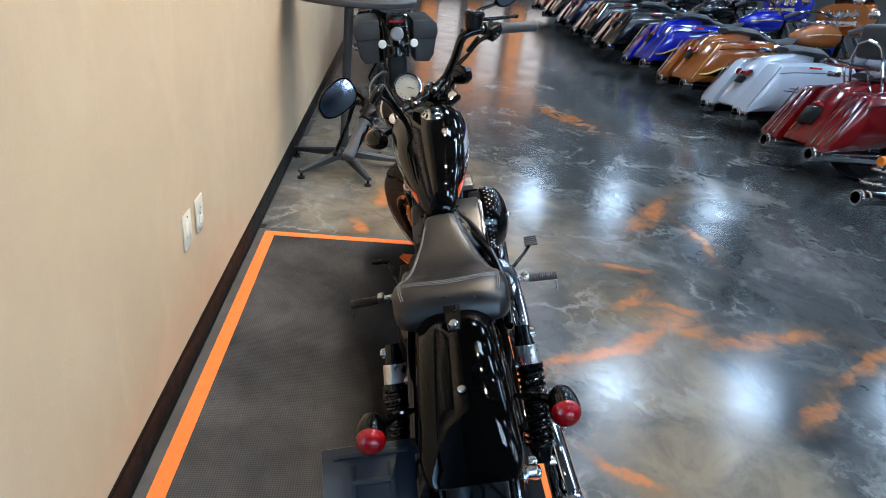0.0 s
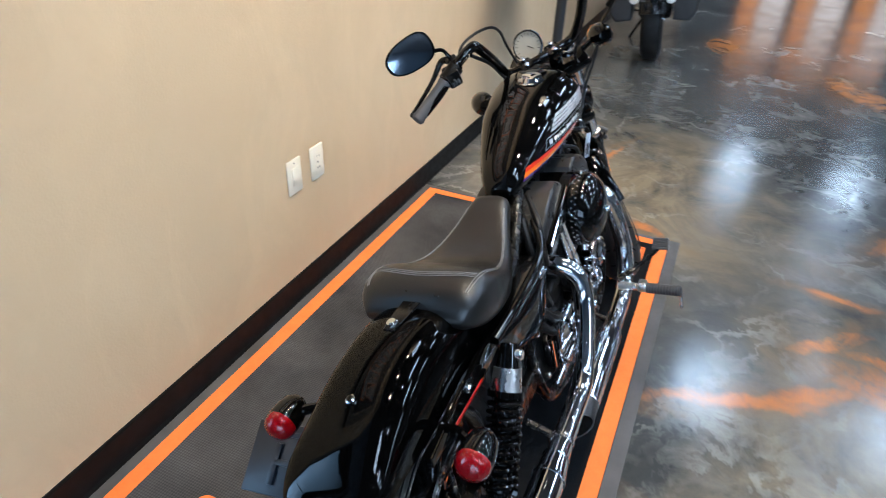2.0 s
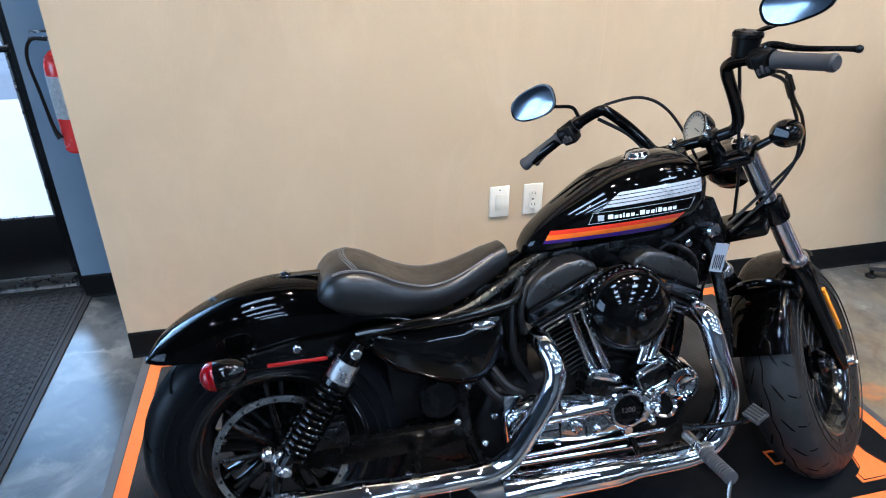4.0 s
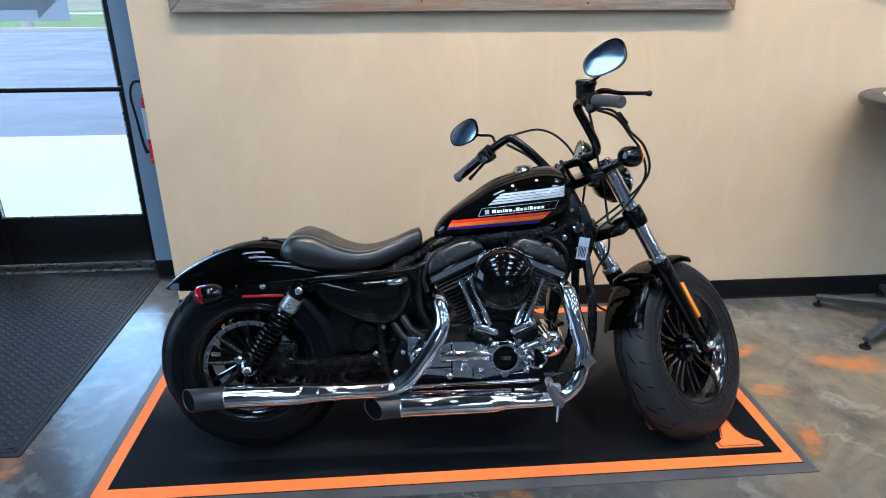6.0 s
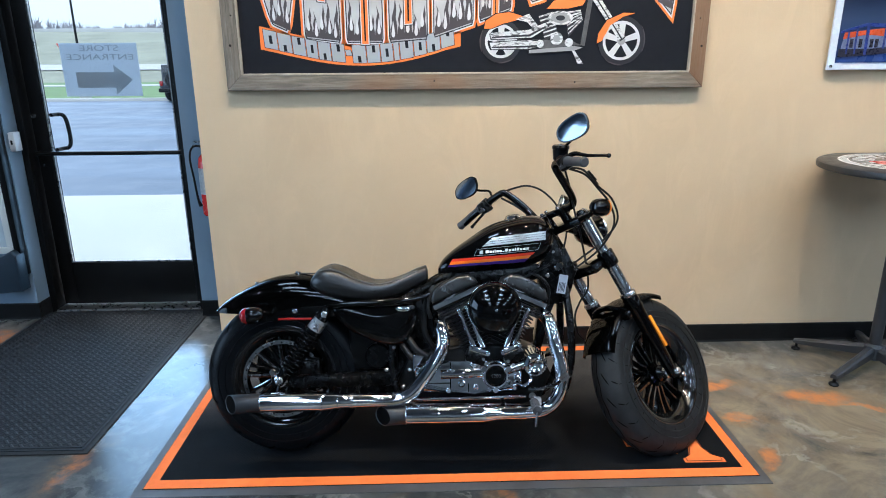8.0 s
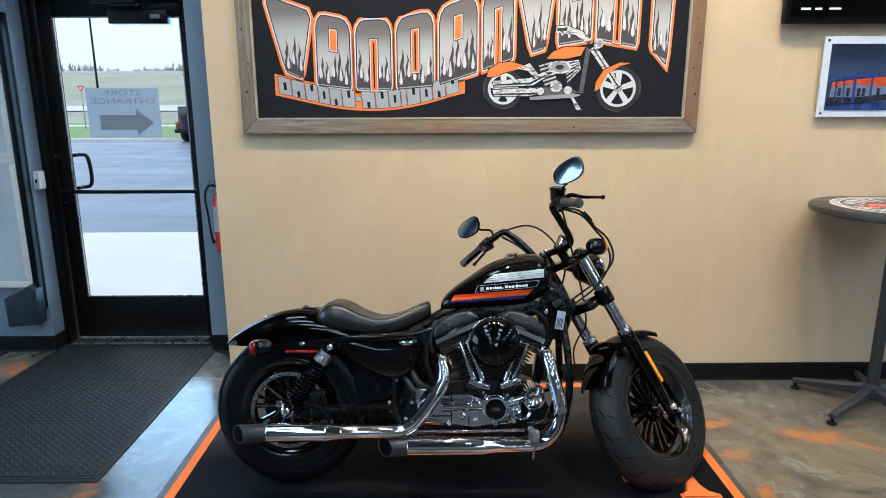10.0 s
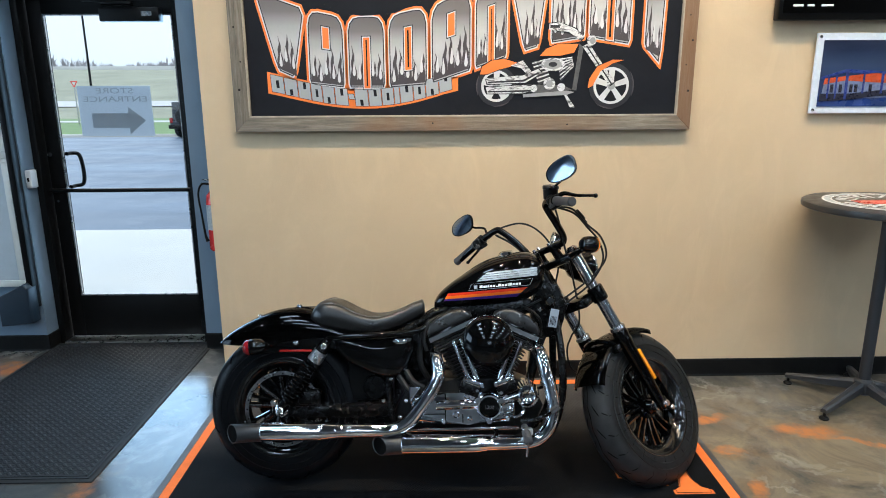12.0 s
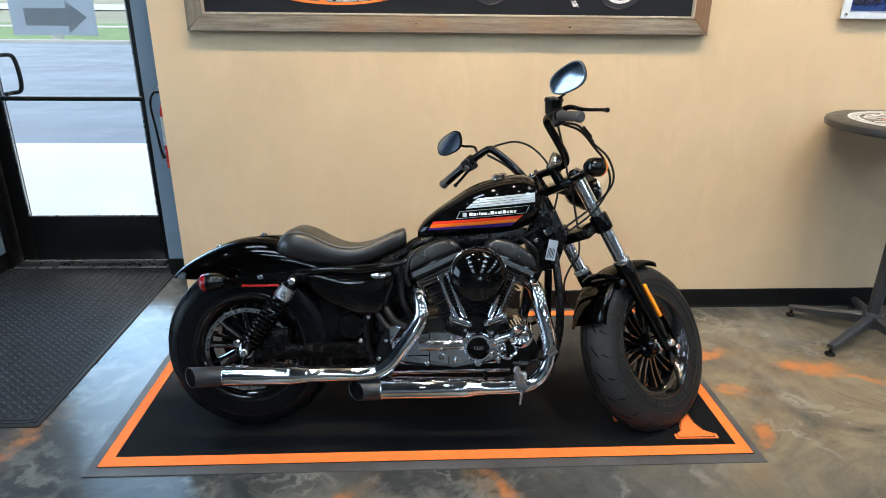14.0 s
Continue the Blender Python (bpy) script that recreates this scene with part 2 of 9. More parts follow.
def floor_material():
    """Polished, acid-stained concrete: grey marbling, pale veins, brown clouds and rust-orange stains."""
    m, nt, b = material("stained_concrete")
    tc = nt.nodes.new("ShaderNodeTexCoord")

    def warped(scale, amount):
        w = noise_tex(nt, scale, 6.0, 0.6)
        half = node(nt, "VectorMath")
        half.operation = "SUBTRACT"
        half.inputs[1].default_value = (0.5, 0.5, 0.5)
        nt.links.new(w.outputs["Color"], half.inputs[0])
        v = node(nt, "VectorMath")
        v.operation = "MULTIPLY_ADD"
        v.inputs[1].default_value = (amount, amount, 0)
        nt.links.new(half.outputs[0], v.inputs[0])
        nt.links.new(tc.outputs["Object"], v.inputs[2])
        return v.outputs[0]

    def spots(vector, table, inner, outer):
        total = None
        for x, y, sx, sy, turn in table:
            mp = nt.nodes.new("ShaderNodeMapping")
            mp.vector_type = "TEXTURE"
            mp.inputs["Location"].default_value = (x, y, 0)
            mp.inputs["Rotation"].default_value = (0, 0, radians(turn))
            mp.inputs["Scale"].default_value = (sx, sy, 1)
            nt.links.new(vector, mp.inputs[0])
            ln = node(nt, "VectorMath")
            ln.operation = "LENGTH"
            nt.links.new(mp.outputs[0], ln.inputs[0])
            sock = ramp(nt, shifted(nt, ln.outputs["Value"], 0.0, 0.25), [(inner / 4, grey(1)), (outer / 4, grey(0))]).outputs[0]
            if total is None:
                total = sock
            else:
                ad = node(nt, "Math")
                ad.operation = "MAXIMUM"
                nt.links.new(total, ad.inputs[0])
                nt.links.new(sock, ad.inputs[1])
                total = ad.outputs[0]
        return total

    swirl = warped(1.1, 0.9)
    big = node(nt, "TexNoise", Scale=1.3, Detail=9.0, Roughness=0.62, Distortion=0.6)
    nt.links.new(swirl, big.inputs["Vector"])
    base = ramp(nt, big.outputs["Fac"], [(0.30, (0.016, 0.019, 0.021)), (0.44, (0.043, 0.046, 0.046)), (0.56, (0.076, 0.077, 0.074)), (0.72, (0.17, 0.165, 0.148))])
    mottle = noise_tex(nt, 4.2, 10.0, 0.70, distort=0.8)
    pale = ramp(nt, mottle.outputs["Fac"], [(0.55, grey(0)), (0.76, grey(0.55))])
    dark = ramp(nt, mottle.outputs["Fac"], [(0.28, grey(0.7)), (0.45, grey(0))])
    c1 = blend(nt, pale.outputs[0], base.outputs[0], (0.25, 0.245, 0.225))
    c1 = blend(nt, dark.outputs[0], c1, (0.022, 0.024, 0.025))
    # brown clouds
    cloud = noise_tex(nt, 3.0, 8.0, 0.68, distort=0.7)
    cl = ramp(nt, cloud.outputs["Fac"], [(0.34, grey(0.1)), (0.60, grey(0.85))])
    c1 = blend(nt, times(nt, spots(warped(2.0, 0.9), BROWN, 0.5, 1.3), cl.outputs[0]), c1, (0.225, 0.182, 0.118))
    # pale curling veins
    vein = node(nt, "TexNoise", Scale=2.4, Detail=5.0, Roughness=0.55, Distortion=0.4)
    nt.links.new(warped(2.6, 0.55), vein.inputs["Vector"])
    where = noise_tex(nt, 1.7, 4.0, 0.6)
    some = ramp(nt, where.outputs["Fac"], [(0.48, grey(0)), (0.68, grey(0.38))])
    c1 = blend(nt, times(nt, ridge(nt, vein.outputs["Fac"], 0.035), some.outputs[0]), c1, (0.42, 0.41, 0.37))
    # orange stains
    edge = warped(7.0, 0.16)
    brk = noise_tex(nt, 5.0, 8.0, 0.70, distort=0.8)
    frag = ramp(nt, brk.outputs["Fac"], [(0.34, grey(0.05)), (0.58, grey(1))])
    om = times(nt, spots(edge, STAINS, 0.55, 1.25), frag.outputs[0])
    halo = times(nt, spots(warped(3.0, 0.4), STAINS, 0.6, 2.6), frag.outputs[0])
    c2 = blend(nt, shifted(nt, halo, 0.0, 0.5), c1, (0.20, 0.115, 0.050))
    c2 = blend(nt, shifted(nt, om, 0.0, 0.78), c2, (0.47, 0.165, 0.042))
    nt.links.new(c2, b.inputs["Base Color"])
    rn = noise_tex(nt, 3.5, 6.0, 0.65)
    rr = ramp(nt, rn.outputs["Fac"], [(0.3, grey(0.12)), (0.7, grey(0.24))])
    nt.links.new(rr.outputs[0], b.inputs["Roughness"])
    b.inputs["Specular IOR Level"].default_value = 0.46
    wob = noise_tex(nt, 1.7, 4.0, 0.5)
    fine = noise_tex(nt, 30.0, 4.0, 0.6)
    hm = node(nt, "Math")
    hm.operation = "MULTIPLY_ADD"
    hm.inputs[1].default_value = 0.05
    nt.links.new(fine.outputs["Fac"], hm.inputs[0])
    nt.links.new(wob.outputs["Fac"], hm.inputs[2])
    bp = node(nt, "Bump", Strength=0.3, Distance=0.008)
    nt.links.new(hm.outputs[0], bp.inputs["Height"])
    nt.links.new(bp.outputs[0], b.inputs["Normal"])
    return m


FLOOR = floor_material()


def mat_cloth(name, colour):
    """Black woven cloth; the strip along the wall is painted paler, for dusty smudges and for brighter light."""
    m, nt, b = material(name)
    n = noise_tex(nt, 4.0, 6.0, 0.65)
    c = Vector(colour)
    r = ramp(nt, n.outputs["Fac"], [(0.3, tuple(c * 0.75)), (0.7, tuple(c * 1.5))])
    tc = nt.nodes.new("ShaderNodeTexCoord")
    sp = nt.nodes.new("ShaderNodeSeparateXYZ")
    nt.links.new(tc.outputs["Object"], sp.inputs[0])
    # paler strip by the wall: part dirt, part light put into the colour
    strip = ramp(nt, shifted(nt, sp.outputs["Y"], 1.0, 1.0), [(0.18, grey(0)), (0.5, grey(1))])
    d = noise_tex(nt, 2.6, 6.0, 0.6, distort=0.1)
    dust_and_light = ramp(nt, d.outputs["Fac"], [(0.3, grey(0.25)), (0.7, grey(1))])
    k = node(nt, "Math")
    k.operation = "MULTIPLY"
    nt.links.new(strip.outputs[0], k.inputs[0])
    nt.links.new(dust_and_light.outputs[0], k.inputs[1])
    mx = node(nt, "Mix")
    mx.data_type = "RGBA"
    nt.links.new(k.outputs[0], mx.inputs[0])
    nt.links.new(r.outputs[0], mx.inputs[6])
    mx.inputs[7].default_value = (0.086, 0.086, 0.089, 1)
    wv = node(nt, "TexChecker", Scale=190.0)
    wr = nt.nodes.new("ShaderNodeMapping")
    wr.inputs["Rotation"].default_value = (0, 0, radians(45))
    nt.links.new(tc.outputs["Object"], wr.inputs[0])
    nt.links.new(wr.outputs[0], wv.inputs["Vector"])
    nt.links.new(blend(nt, shifted(nt, wv.outputs["Fac"], 0.0, 0.35), mx.outputs[2], (0.004, 0.004, 0.004)), b.inputs["Base Color"])
    b.inputs["Roughness"].default_value = 0.7
    b.inputs["Specular IOR Level"].default_value = 0.04
    ck = node(nt, "TexChecker", Scale=160.0)
    nt.links.new(tc.outputs["Object"], ck.inputs["Vector"])
    bp = node(nt, "Bump", Strength=0.5, Distance=0.001)
    nt.links.new(ck.outputs["Fac"], bp.inputs["Height"])
    nt.links.new(bp.outputs[0], b.inputs["Normal"])
    return m


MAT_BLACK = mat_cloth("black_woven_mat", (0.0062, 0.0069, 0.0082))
MAT_EDGE = plain("grey_rubber_mat_edge", (0.062, 0.062, 0.064), 0.55, vary=0.35, scale=5.0, spec=0.4)


def weathered_wood(name="weathered_barn_wood", warm=0.0, grain=(1.5, 26, 26)):
    m, nt, b = material(name)
    n = noise_tex(nt, 3.0, 9.0, 0.75, stretch=grain, distort=0.5)
    r = ramp(nt, n.outputs["Fac"], [(0.25, (0.055, 0.046, 0.035)), (0.5, (0.175, 0.15, 0.115)), (0.75, (0.30, 0.27, 0.22))])
    k = noise_tex(nt, 1.8, 3.0, 0.5)
    w = ramp(nt, k.outputs["Fac"], [(0.55 - 0.16 * warm, grey(0)), (0.72 - 0.12 * warm, grey(0.7))])
    mx = node(nt, "Mix")
    mx.data_type = "RGBA"
    nt.links.new(w.outputs[0], mx.inputs[0])
    nt.links.new(r.outputs[0], mx.inputs[6])
    mx.inputs[7].default_value = (0.22, 0.105, 0.042, 1)
    nt.links.new(mx.outputs[2], b.inputs["Base Color"])
    b.inputs["Roughness"].default_value = 0.75
    bp = node(nt, "Bump", Strength=0.6, Distance=0.004)
    nt.links.new(n.outputs["Fac"], bp.inputs["Height"])
    nt.links.new(bp.outputs[0], b.inputs["Normal"])
    return m


WOOD = weathered_wood()
UPRIGHT_WOOD = weathered_wood("upright_barn_wood", 0.0, (26, 26, 1.5))
BROWN_WOOD = weathered_wood("brown_barn_wood", 2.6, (26, 26, 1.5))
POSTER_BLACK = plain("poster_charcoal", (0.009, 0.010, 0.014), 0.55, vary=0.1, spec=0.2)
POSTER_ORANGE = plain("poster_orange", (0.85, 0.2, 0.03), 0.5, vary=0.05)
POSTER_WHITE = plain("poster_white", grey(0.62), 0.5, vary=0.03)
POSTER_DARK = plain("poster_dark_grey", (0.016, 0.016, 0.020), 0.5, vary=0.1)
KNOT = plain("wood_knot", (0.022, 0.015, 0.010), 0.8)
BEAD = plain("sawn_wood_edge", (0.40, 0.35, 0.27), 0.7, vary=0.3, scale=14)


def poster_chrome():
    """Printed chrome: light and dark streaks, inked on paper."""
    m, nt, b = material("poster_printed_chrome")
    n = noise_tex(nt, 42.0, 3.0, 0.6, stretch=(0.55, 1, 1.5), distort=0.9)
    r = ramp(nt, n.outputs["Fac"], [(0.34, grey(0.05)), (0.43, grey(0.34)), (0.50, grey(0.68)), (0.60, grey(0.60)), (0.68, grey(0.16))])
    nt.links.new(r.outputs[0], b.inputs["Base Color"])
    b.inputs["Roughness"].default_value = 0.5
    return m


POSTER_CHROME = poster_chrome()


def poster_silver():
    """A printed fade from dark grey at the top to silver below."""
    m, nt, b = material("poster_silver_fade")
    tc = nt.nodes.new("ShaderNodeTexCoord")
    sp = nt.nodes.new("ShaderNodeSeparateXYZ")
    nt.links.new(tc.outputs["Generated"], sp.inputs[0])
    fade = ramp(nt, sp.outputs["Z"], [(0.0, grey(0.42)), (0.42, grey(0.50)), (0.62, grey(0.36)), (0.8, (0.17, 0.155, 0.155)), (1.0, (0.12, 0.105, 0.105))])
    grain = noise_tex(nt, 60.0, 3.0)
    c = ramp(nt, grain.outputs["Fac"], [(0.3, grey(0.0)), (0.7, grey(0.08))])
    nt.links.new(blend(nt, c.outputs[0], fade.outputs[0], grey(0.2)), b.inputs["Base Color"])
    b.inputs["Roughness"].default_value = 0.5
    return m


POSTER_SILVER = poster_silver()
POSTER_PALE = plain("poster_pale_silver", (0.36, 0.38, 0.40), 0.5, vary=0.06)
POSTER_FLAME = plain("poster_flame_grey", (0.058, 0.048, 0.052), 0.5, vary=0.1)
POSTER_IRON = plain("poster_iron_grey", grey(0.085), 0.5, vary=0.4, scale=60)
POSTER_MID = plain("poster_mid_grey", grey(0.3), 0.5, vary=0.06)
TIP_BLACK = plain("black_ceramic_coating", (0.015, 0.0155, 0.017), 0.42, vary=0.2, spec=0.5)
BORE_BLACK = plain("bore_black", (0.003, 0.003, 0.003), 0.8, spec=0.05)
PLATE_PLASTIC = plain("blue_black_plastic", (0.006, 0.010, 0.017), 0.35, vary=0.2, spec=0.5)

# ---------------------------------------------------------------- mesh helpers


def bm_new():
    return bmesh.new()


def finish(bm, name, mat, smooth=30):
    me = bpy.data.meshes.new(name)
    bmesh.ops.recalc_face_normals(bm, faces=bm.faces)
    bm.to_mesh(me)
    bm.free()
    if smooth:
        me.polygons.foreach_set("use_smooth", [True] * len(me.polygons))
        me.set_sharp_from_angle(angle=radians(smooth))
    me.materials.append(mat)
    return me


def part(name, bm, mat, parent=None, label="", M=None, smooth=30):
    """Links a bmesh as one mesh object, under a thing or a part."""
    if M is not None:
        bm.transform(M)
    ob = new(name, finish(bm, name, mat, smooth))
    ob.parent = parent
    if label:
        ob["label"] = label
    return ob


def thing(name, label, category, m=None, group="", kind=""):
    ob = new(name)
    ob.empty_display_size = 0.1
    if m is not None:
        ob.matrix_world = m
    return tagged(ob, label, category, group, kind)


def box(bm, x0, x1, y0, y1, z0, z1, bevel=0.0, seg=2):
    r = bmesh.ops.create_cube(bm, size=1.0)
    vs = r["verts"]
    for v in vs:
        v.co = Vector((x0 + (v.co.x + 0.5) * (x1 - x0), y0 + (v.co.y + 0.5) * (y1 - y0), z0 + (v.co.z + 0.5) * (z1 - z0)))
    if bevel:
        es = list({e for v in vs for e in v.link_edges})
        bmesh.ops.bevel(bm, geom=es, offset=bevel, segments=seg, affect="EDGES", profile=0.5)
    return bm


def ring_frame(d):
    d = Vector(d).normalized()
    a = Vector((0, 0, 1)) if abs(d.z) < 0.9 else Vector((1, 0, 0))
    s = d.cross(a).normalized()
    return s, d.cross(s)


def skin(bm, rings, closed_ring=True, caps=True):
    """Faces between successive rings of points."""
    vr = [[bm.verts.new(p) for p in r] for r in rings]
    for a, b in zip(vr, vr[1:]):
        n = len(a)
        for i in range(n if closed_ring else n - 1):
            j = (i + 1) % n
            bm.faces.new((a[i], a[j], b[j], b[i]))
    if caps and closed_ring:
        bm.faces.new(vr[0])
        bm.faces.new(list(reversed(vr[-1])))
    return bm


def rod(bm, p0, p1, r0, r1=None, seg=16):
    r1 = r0 if r1 is None else r1
    p0, p1 = Vector(p0), Vector(p1)
    s, u = ring_frame(p1 - p0)
    rings = [[p + (s * math.cos(k) + u * math.sin(k)) * r for k in [2 * math.pi * i / seg for i in range(seg)]] for p, r in ((p0, r0), (p1, r1))]
    return skin(bm, rings)


def spline(pts, n=6):
    """A smooth curve through the points."""
    P = [Vector(p) for p in pts]
    P = [P[0] * 2 - P[1]] + P + [P[-1] * 2 - P[-2]]
    out = []
    for i in range(1, len(P) - 2):
        a, b, c, d = P[i - 1:i + 3]
        for k in range(n):
            t = k / n
            out.append(0.5 * ((2 * b) + (c - a) * t + (2 * a - 5 * b + 4 * c - d) * t * t + (3 * b - a - 3 * c + d) * t ** 3))
    out.append(P[-2])
    return out


def tube(bm, pts, r, seg=10, n=6, smooth_path=True):
    """A round tube along a path; r may be one radius or one for each given point."""
    rs = r if isinstance(r, (list, tuple)) else [r] * len(pts)
    path = spline(pts, n) if smooth_path else [Vector(p) for p in pts]
    m = len(path)
    k = (len(rs) - 1) / max(1, m - 1)
    radii = []
    for i in range(m):
        f = i * k
        j = min(int(f), len(rs) - 2) if len(rs) > 1 else 0
        radii.append(rs[j] + (rs[min(j + 1, len(rs) - 1)] - rs[j]) * (f - j))
    rings = []
    s = None
    for i, p in enumerate(path):
        d = (path[min(i + 1, m - 1)] - path[max(i - 1, 0)]).normalized()
        if s is None:
            s, u = ring_frame(d)
        else:
            s = (s - d * s.dot(d)).normalized()
            u = d.cross(s)
        rings.append([p + (s * math.cos(a) + u * math.sin(a)) * radii[i] for a in [2 * math.pi * q / seg for q in range(seg)]])
    return skin(bm, rings)


def lathe(bm, profile, centre=(0, 0, 0), axis=(0, 1, 0), seg=32, closed=False):
    """Turns (radius, offset along the axis) round the axis. closed: the profile is a loop."""
    c = Vector(centre)
    a = Vector(axis).normalized()
    s, u = ring_frame(a)
    rows = []
    for r, h in profile:
        if r < 1e-5:
            rows.append([bm.verts.new(c + a * h)])
        else:
            rows.append([bm.verts.new(c + a * h + (s * math.cos(t) + u * math.sin(t)) * r) for t in [2 * math.pi * i / seg for i in range(seg)]])
    pairs = list(zip(rows, rows[1:])) + ([(rows[-1], rows[0])] if closed else [])
    for A, B in pairs:
        for i in range(seg):
            j = (i + 1) % seg
            if len(A) == 1 and len(B) == 1:
                continue
            if len(A) == 1:
                bm.faces.new((A[0], B[j], B[i]))
            elif len(B) == 1:
                bm.faces.new((A[i], A[j], B[0]))
            else:
                bm.faces.new((A[i], A[j], B[j], B[i]))
    return bm


def prism(bm, outline, v0, v1, bevel=0.0, plane="xz", seg=2):
    """Extrudes an outline in the xz plane along y (or in xy along z, or yz along x)."""
    def at(p, v):
        return {"xz": (p[0], v, p[1]), "xy": (p[0], p[1], v), "yz": (v, p[0], p[1])}[plane]
    a = [bm.verts.new(at(p, v0)) for p in outline]
    b = [bm.verts.new(at(p, v1)) for p in outline]
    fs = [bm.faces.new(a), bm.faces.new(list(reversed(b)))]
    n = len(a)
    for i in range(n):
        j = (i + 1) % n
        fs.append(bm.faces.new((a[j], a[i], b[i], b[j])))
    if bevel:
        es = list(set(fs[0].edges) | set(fs[1].edges))
        bmesh.ops.bevel(bm, geom=es, offset=bevel, segments=seg, affect="EDGES", profile=0.5)
    return bm


def lerp_table(table, x):
    """Smooth values between rows of (x, a, b, ...)."""
    if x <= table[0][0]:
        return table[0][1:]
    for i, (p, q) in enumerate(zip(table, table[1:])):
        if x <= q[0]:
            t = (x - p[0]) / (q[0] - p[0])
            o = table[max(0, i - 1)]
            w = table[min(len(table) - 1, i + 2)]
            res = []
            for k in range(1, len(p)):
                m0 = (q[k] - o[k]) / max(1e-6, q[0] - o[0]) * (q[0] - p[0])
                m1 = (w[k] - p[k]) / max(1e-6, w[0] - p[0]) * (q[0] - p[0])
                res.append((2 * t ** 3 - 3 * t * t + 1) * p[k] + (t ** 3 - 2 * t * t + t) * m0 + (3 * t * t - 2 * t ** 3) * q[k] + (t ** 3 - t * t) * m1)
            return tuple(res)
    return table[-1][1:]


def ball(bm, c, rx, ry=None, rz=None, u=16, v=10):
    r = bmesh.ops.create_uvsphere(bm, u_segments=u, v_segments=v, radius=1.0)
    for q in r["verts"]:
        q.co = Vector((c[0] + q.co.x * rx, c[1] + q.co.y * (ry or rx), c[2] + q.co.z * (rz or ry or rx)))
    return bm


def bolt(bm, p, axis=(0, -1, 0), r=0.009, h=0.006):
    a = Vector(axis).normalized()
    lathe(bm, [(0, h), (r * 0.7, h), (r, h * 0.6), (r, -h), (0, -h)], p, a, 12)
    return bm

# ---------------------------------------------------------------- the room
WALL_END, EAST, WEST, SOUTH, CEIL = -0.56, 17.0, -6.0, -13.0, 4.6
DOOR_WALL = 0.50
tagged(part("floor", box(bm_new(), WEST, EAST, SOUTH, 0.72, -0.05, 0.0), FLOOR, smooth=0),
       "polished grey stained concrete floor with orange blooms", "floor", kind="structure")
tagged(part("wall_north", box(bm_new(), WALL_END, EAST, 0.0, DOOR_WALL, 0.0, CEIL), TAN, smooth=0),
       "tan painted showroom wall", "wall", kind="structure")
bmw = bm_new()
box(bmw, WEST, -1.84, DOOR_WALL, DOOR_WALL + 0.24, 0.0, CEIL)
box(bmw, -0.835, WALL_END + 0.3, DOOR_WALL, DOOR_WALL + 0.24, 0.0, CEIL)
box(bmw, -1.84, -0.835, DOOR_WALL, DOOR_WALL + 0.24, 2.22, CEIL)
tagged(part("wall_door", bmw, GREY_WALL, smooth=0), "blue-grey painted wall round the glass door", "wall", kind="structure")
WY0, WY1, WZ0, WZ1 = -6.4, -0.9, 0.75, 3.3
bmw = bm_new()
box(bmw, WEST - 0.2, WEST, SOUTH, WY0, 0.0, CEIL)
box(bmw, WEST - 0.2, WEST, WY1, DOOR_WALL + 0.24, 0.0, CEIL)
box(bmw, WEST - 0.2, WEST, WY0, WY1, 0.0, WZ0)
box(bmw, WEST - 0.2, WEST, WY0, WY1, WZ1, CEIL)
tagged(part("wall_west", bmw, GREY_WALL, smooth=0), "plain grey painted wall with a wide window", "wall", kind="structure")
win = thing("window_1", "wide black-framed shop window letting in daylight", "window", kind="structure")
for k in range(5):
    y = WY0 + 0.03 + k * (WY1 - WY0 - 0.06) / 4
    part("mullion", box(bm_new(), WEST - 0.15, WEST - 0.03, y - 0.03, y + 0.03, WZ0, WZ1, 0.004), FRAME_BLACK, win)
for z in (WZ0 + 0.03, 2.45, WZ1 - 0.03):
    part("transom", box(bm_new(), WEST - 0.145, WEST - 0.035, WY0 + 0.06, WY1 - 0.06, z - 0.03, z + 0.03, 0.004), FRAME_BLACK, win)
wp = part("pane", box(bm_new(), WEST - 0.1, WEST - 0.094, WY0 + 0.03, WY1 - 0.03, WZ0 + 0.03, WZ1 - 0.03), GLASS, win, smooth=0)
wp.visible_shadow = False
part("window_sill", box(bm_new(), WEST - 0.02, WEST + 0.08, WY0 - 0.05, WY1 + 0.05, WZ0 - 0.035, WZ0 - 0.004, 0.006), WHITE_WALL, win)
DIM_WALL = wall_paint("dark_grey_wall_paint", (0.17, 0.165, 0.16))
tagged(part("wall_south", box(bm_new(), WEST, EAST, SOUTH - 0.2, SOUTH, 0.0, CEIL), DIM_WALL, smooth=0),
       "plain dark grey painted wall", "wall", kind="structure")
bme = bm_new()
box(bme, EAST, EAST + 0.2, SOUTH, 0.0, 0.0, CEIL)
tagged(part("wall_east", bme, WHITE_WALL, smooth=0), "off-white far showroom wall", "wall", kind="structure")
GLOW_ORANGE = emitter("orange_light_panel", (1.0, 0.36, 0.09), 0.28)
GLOW_PALE = emitter("pale_light_panel", (1.0, 0.82, 0.68), 0.36)
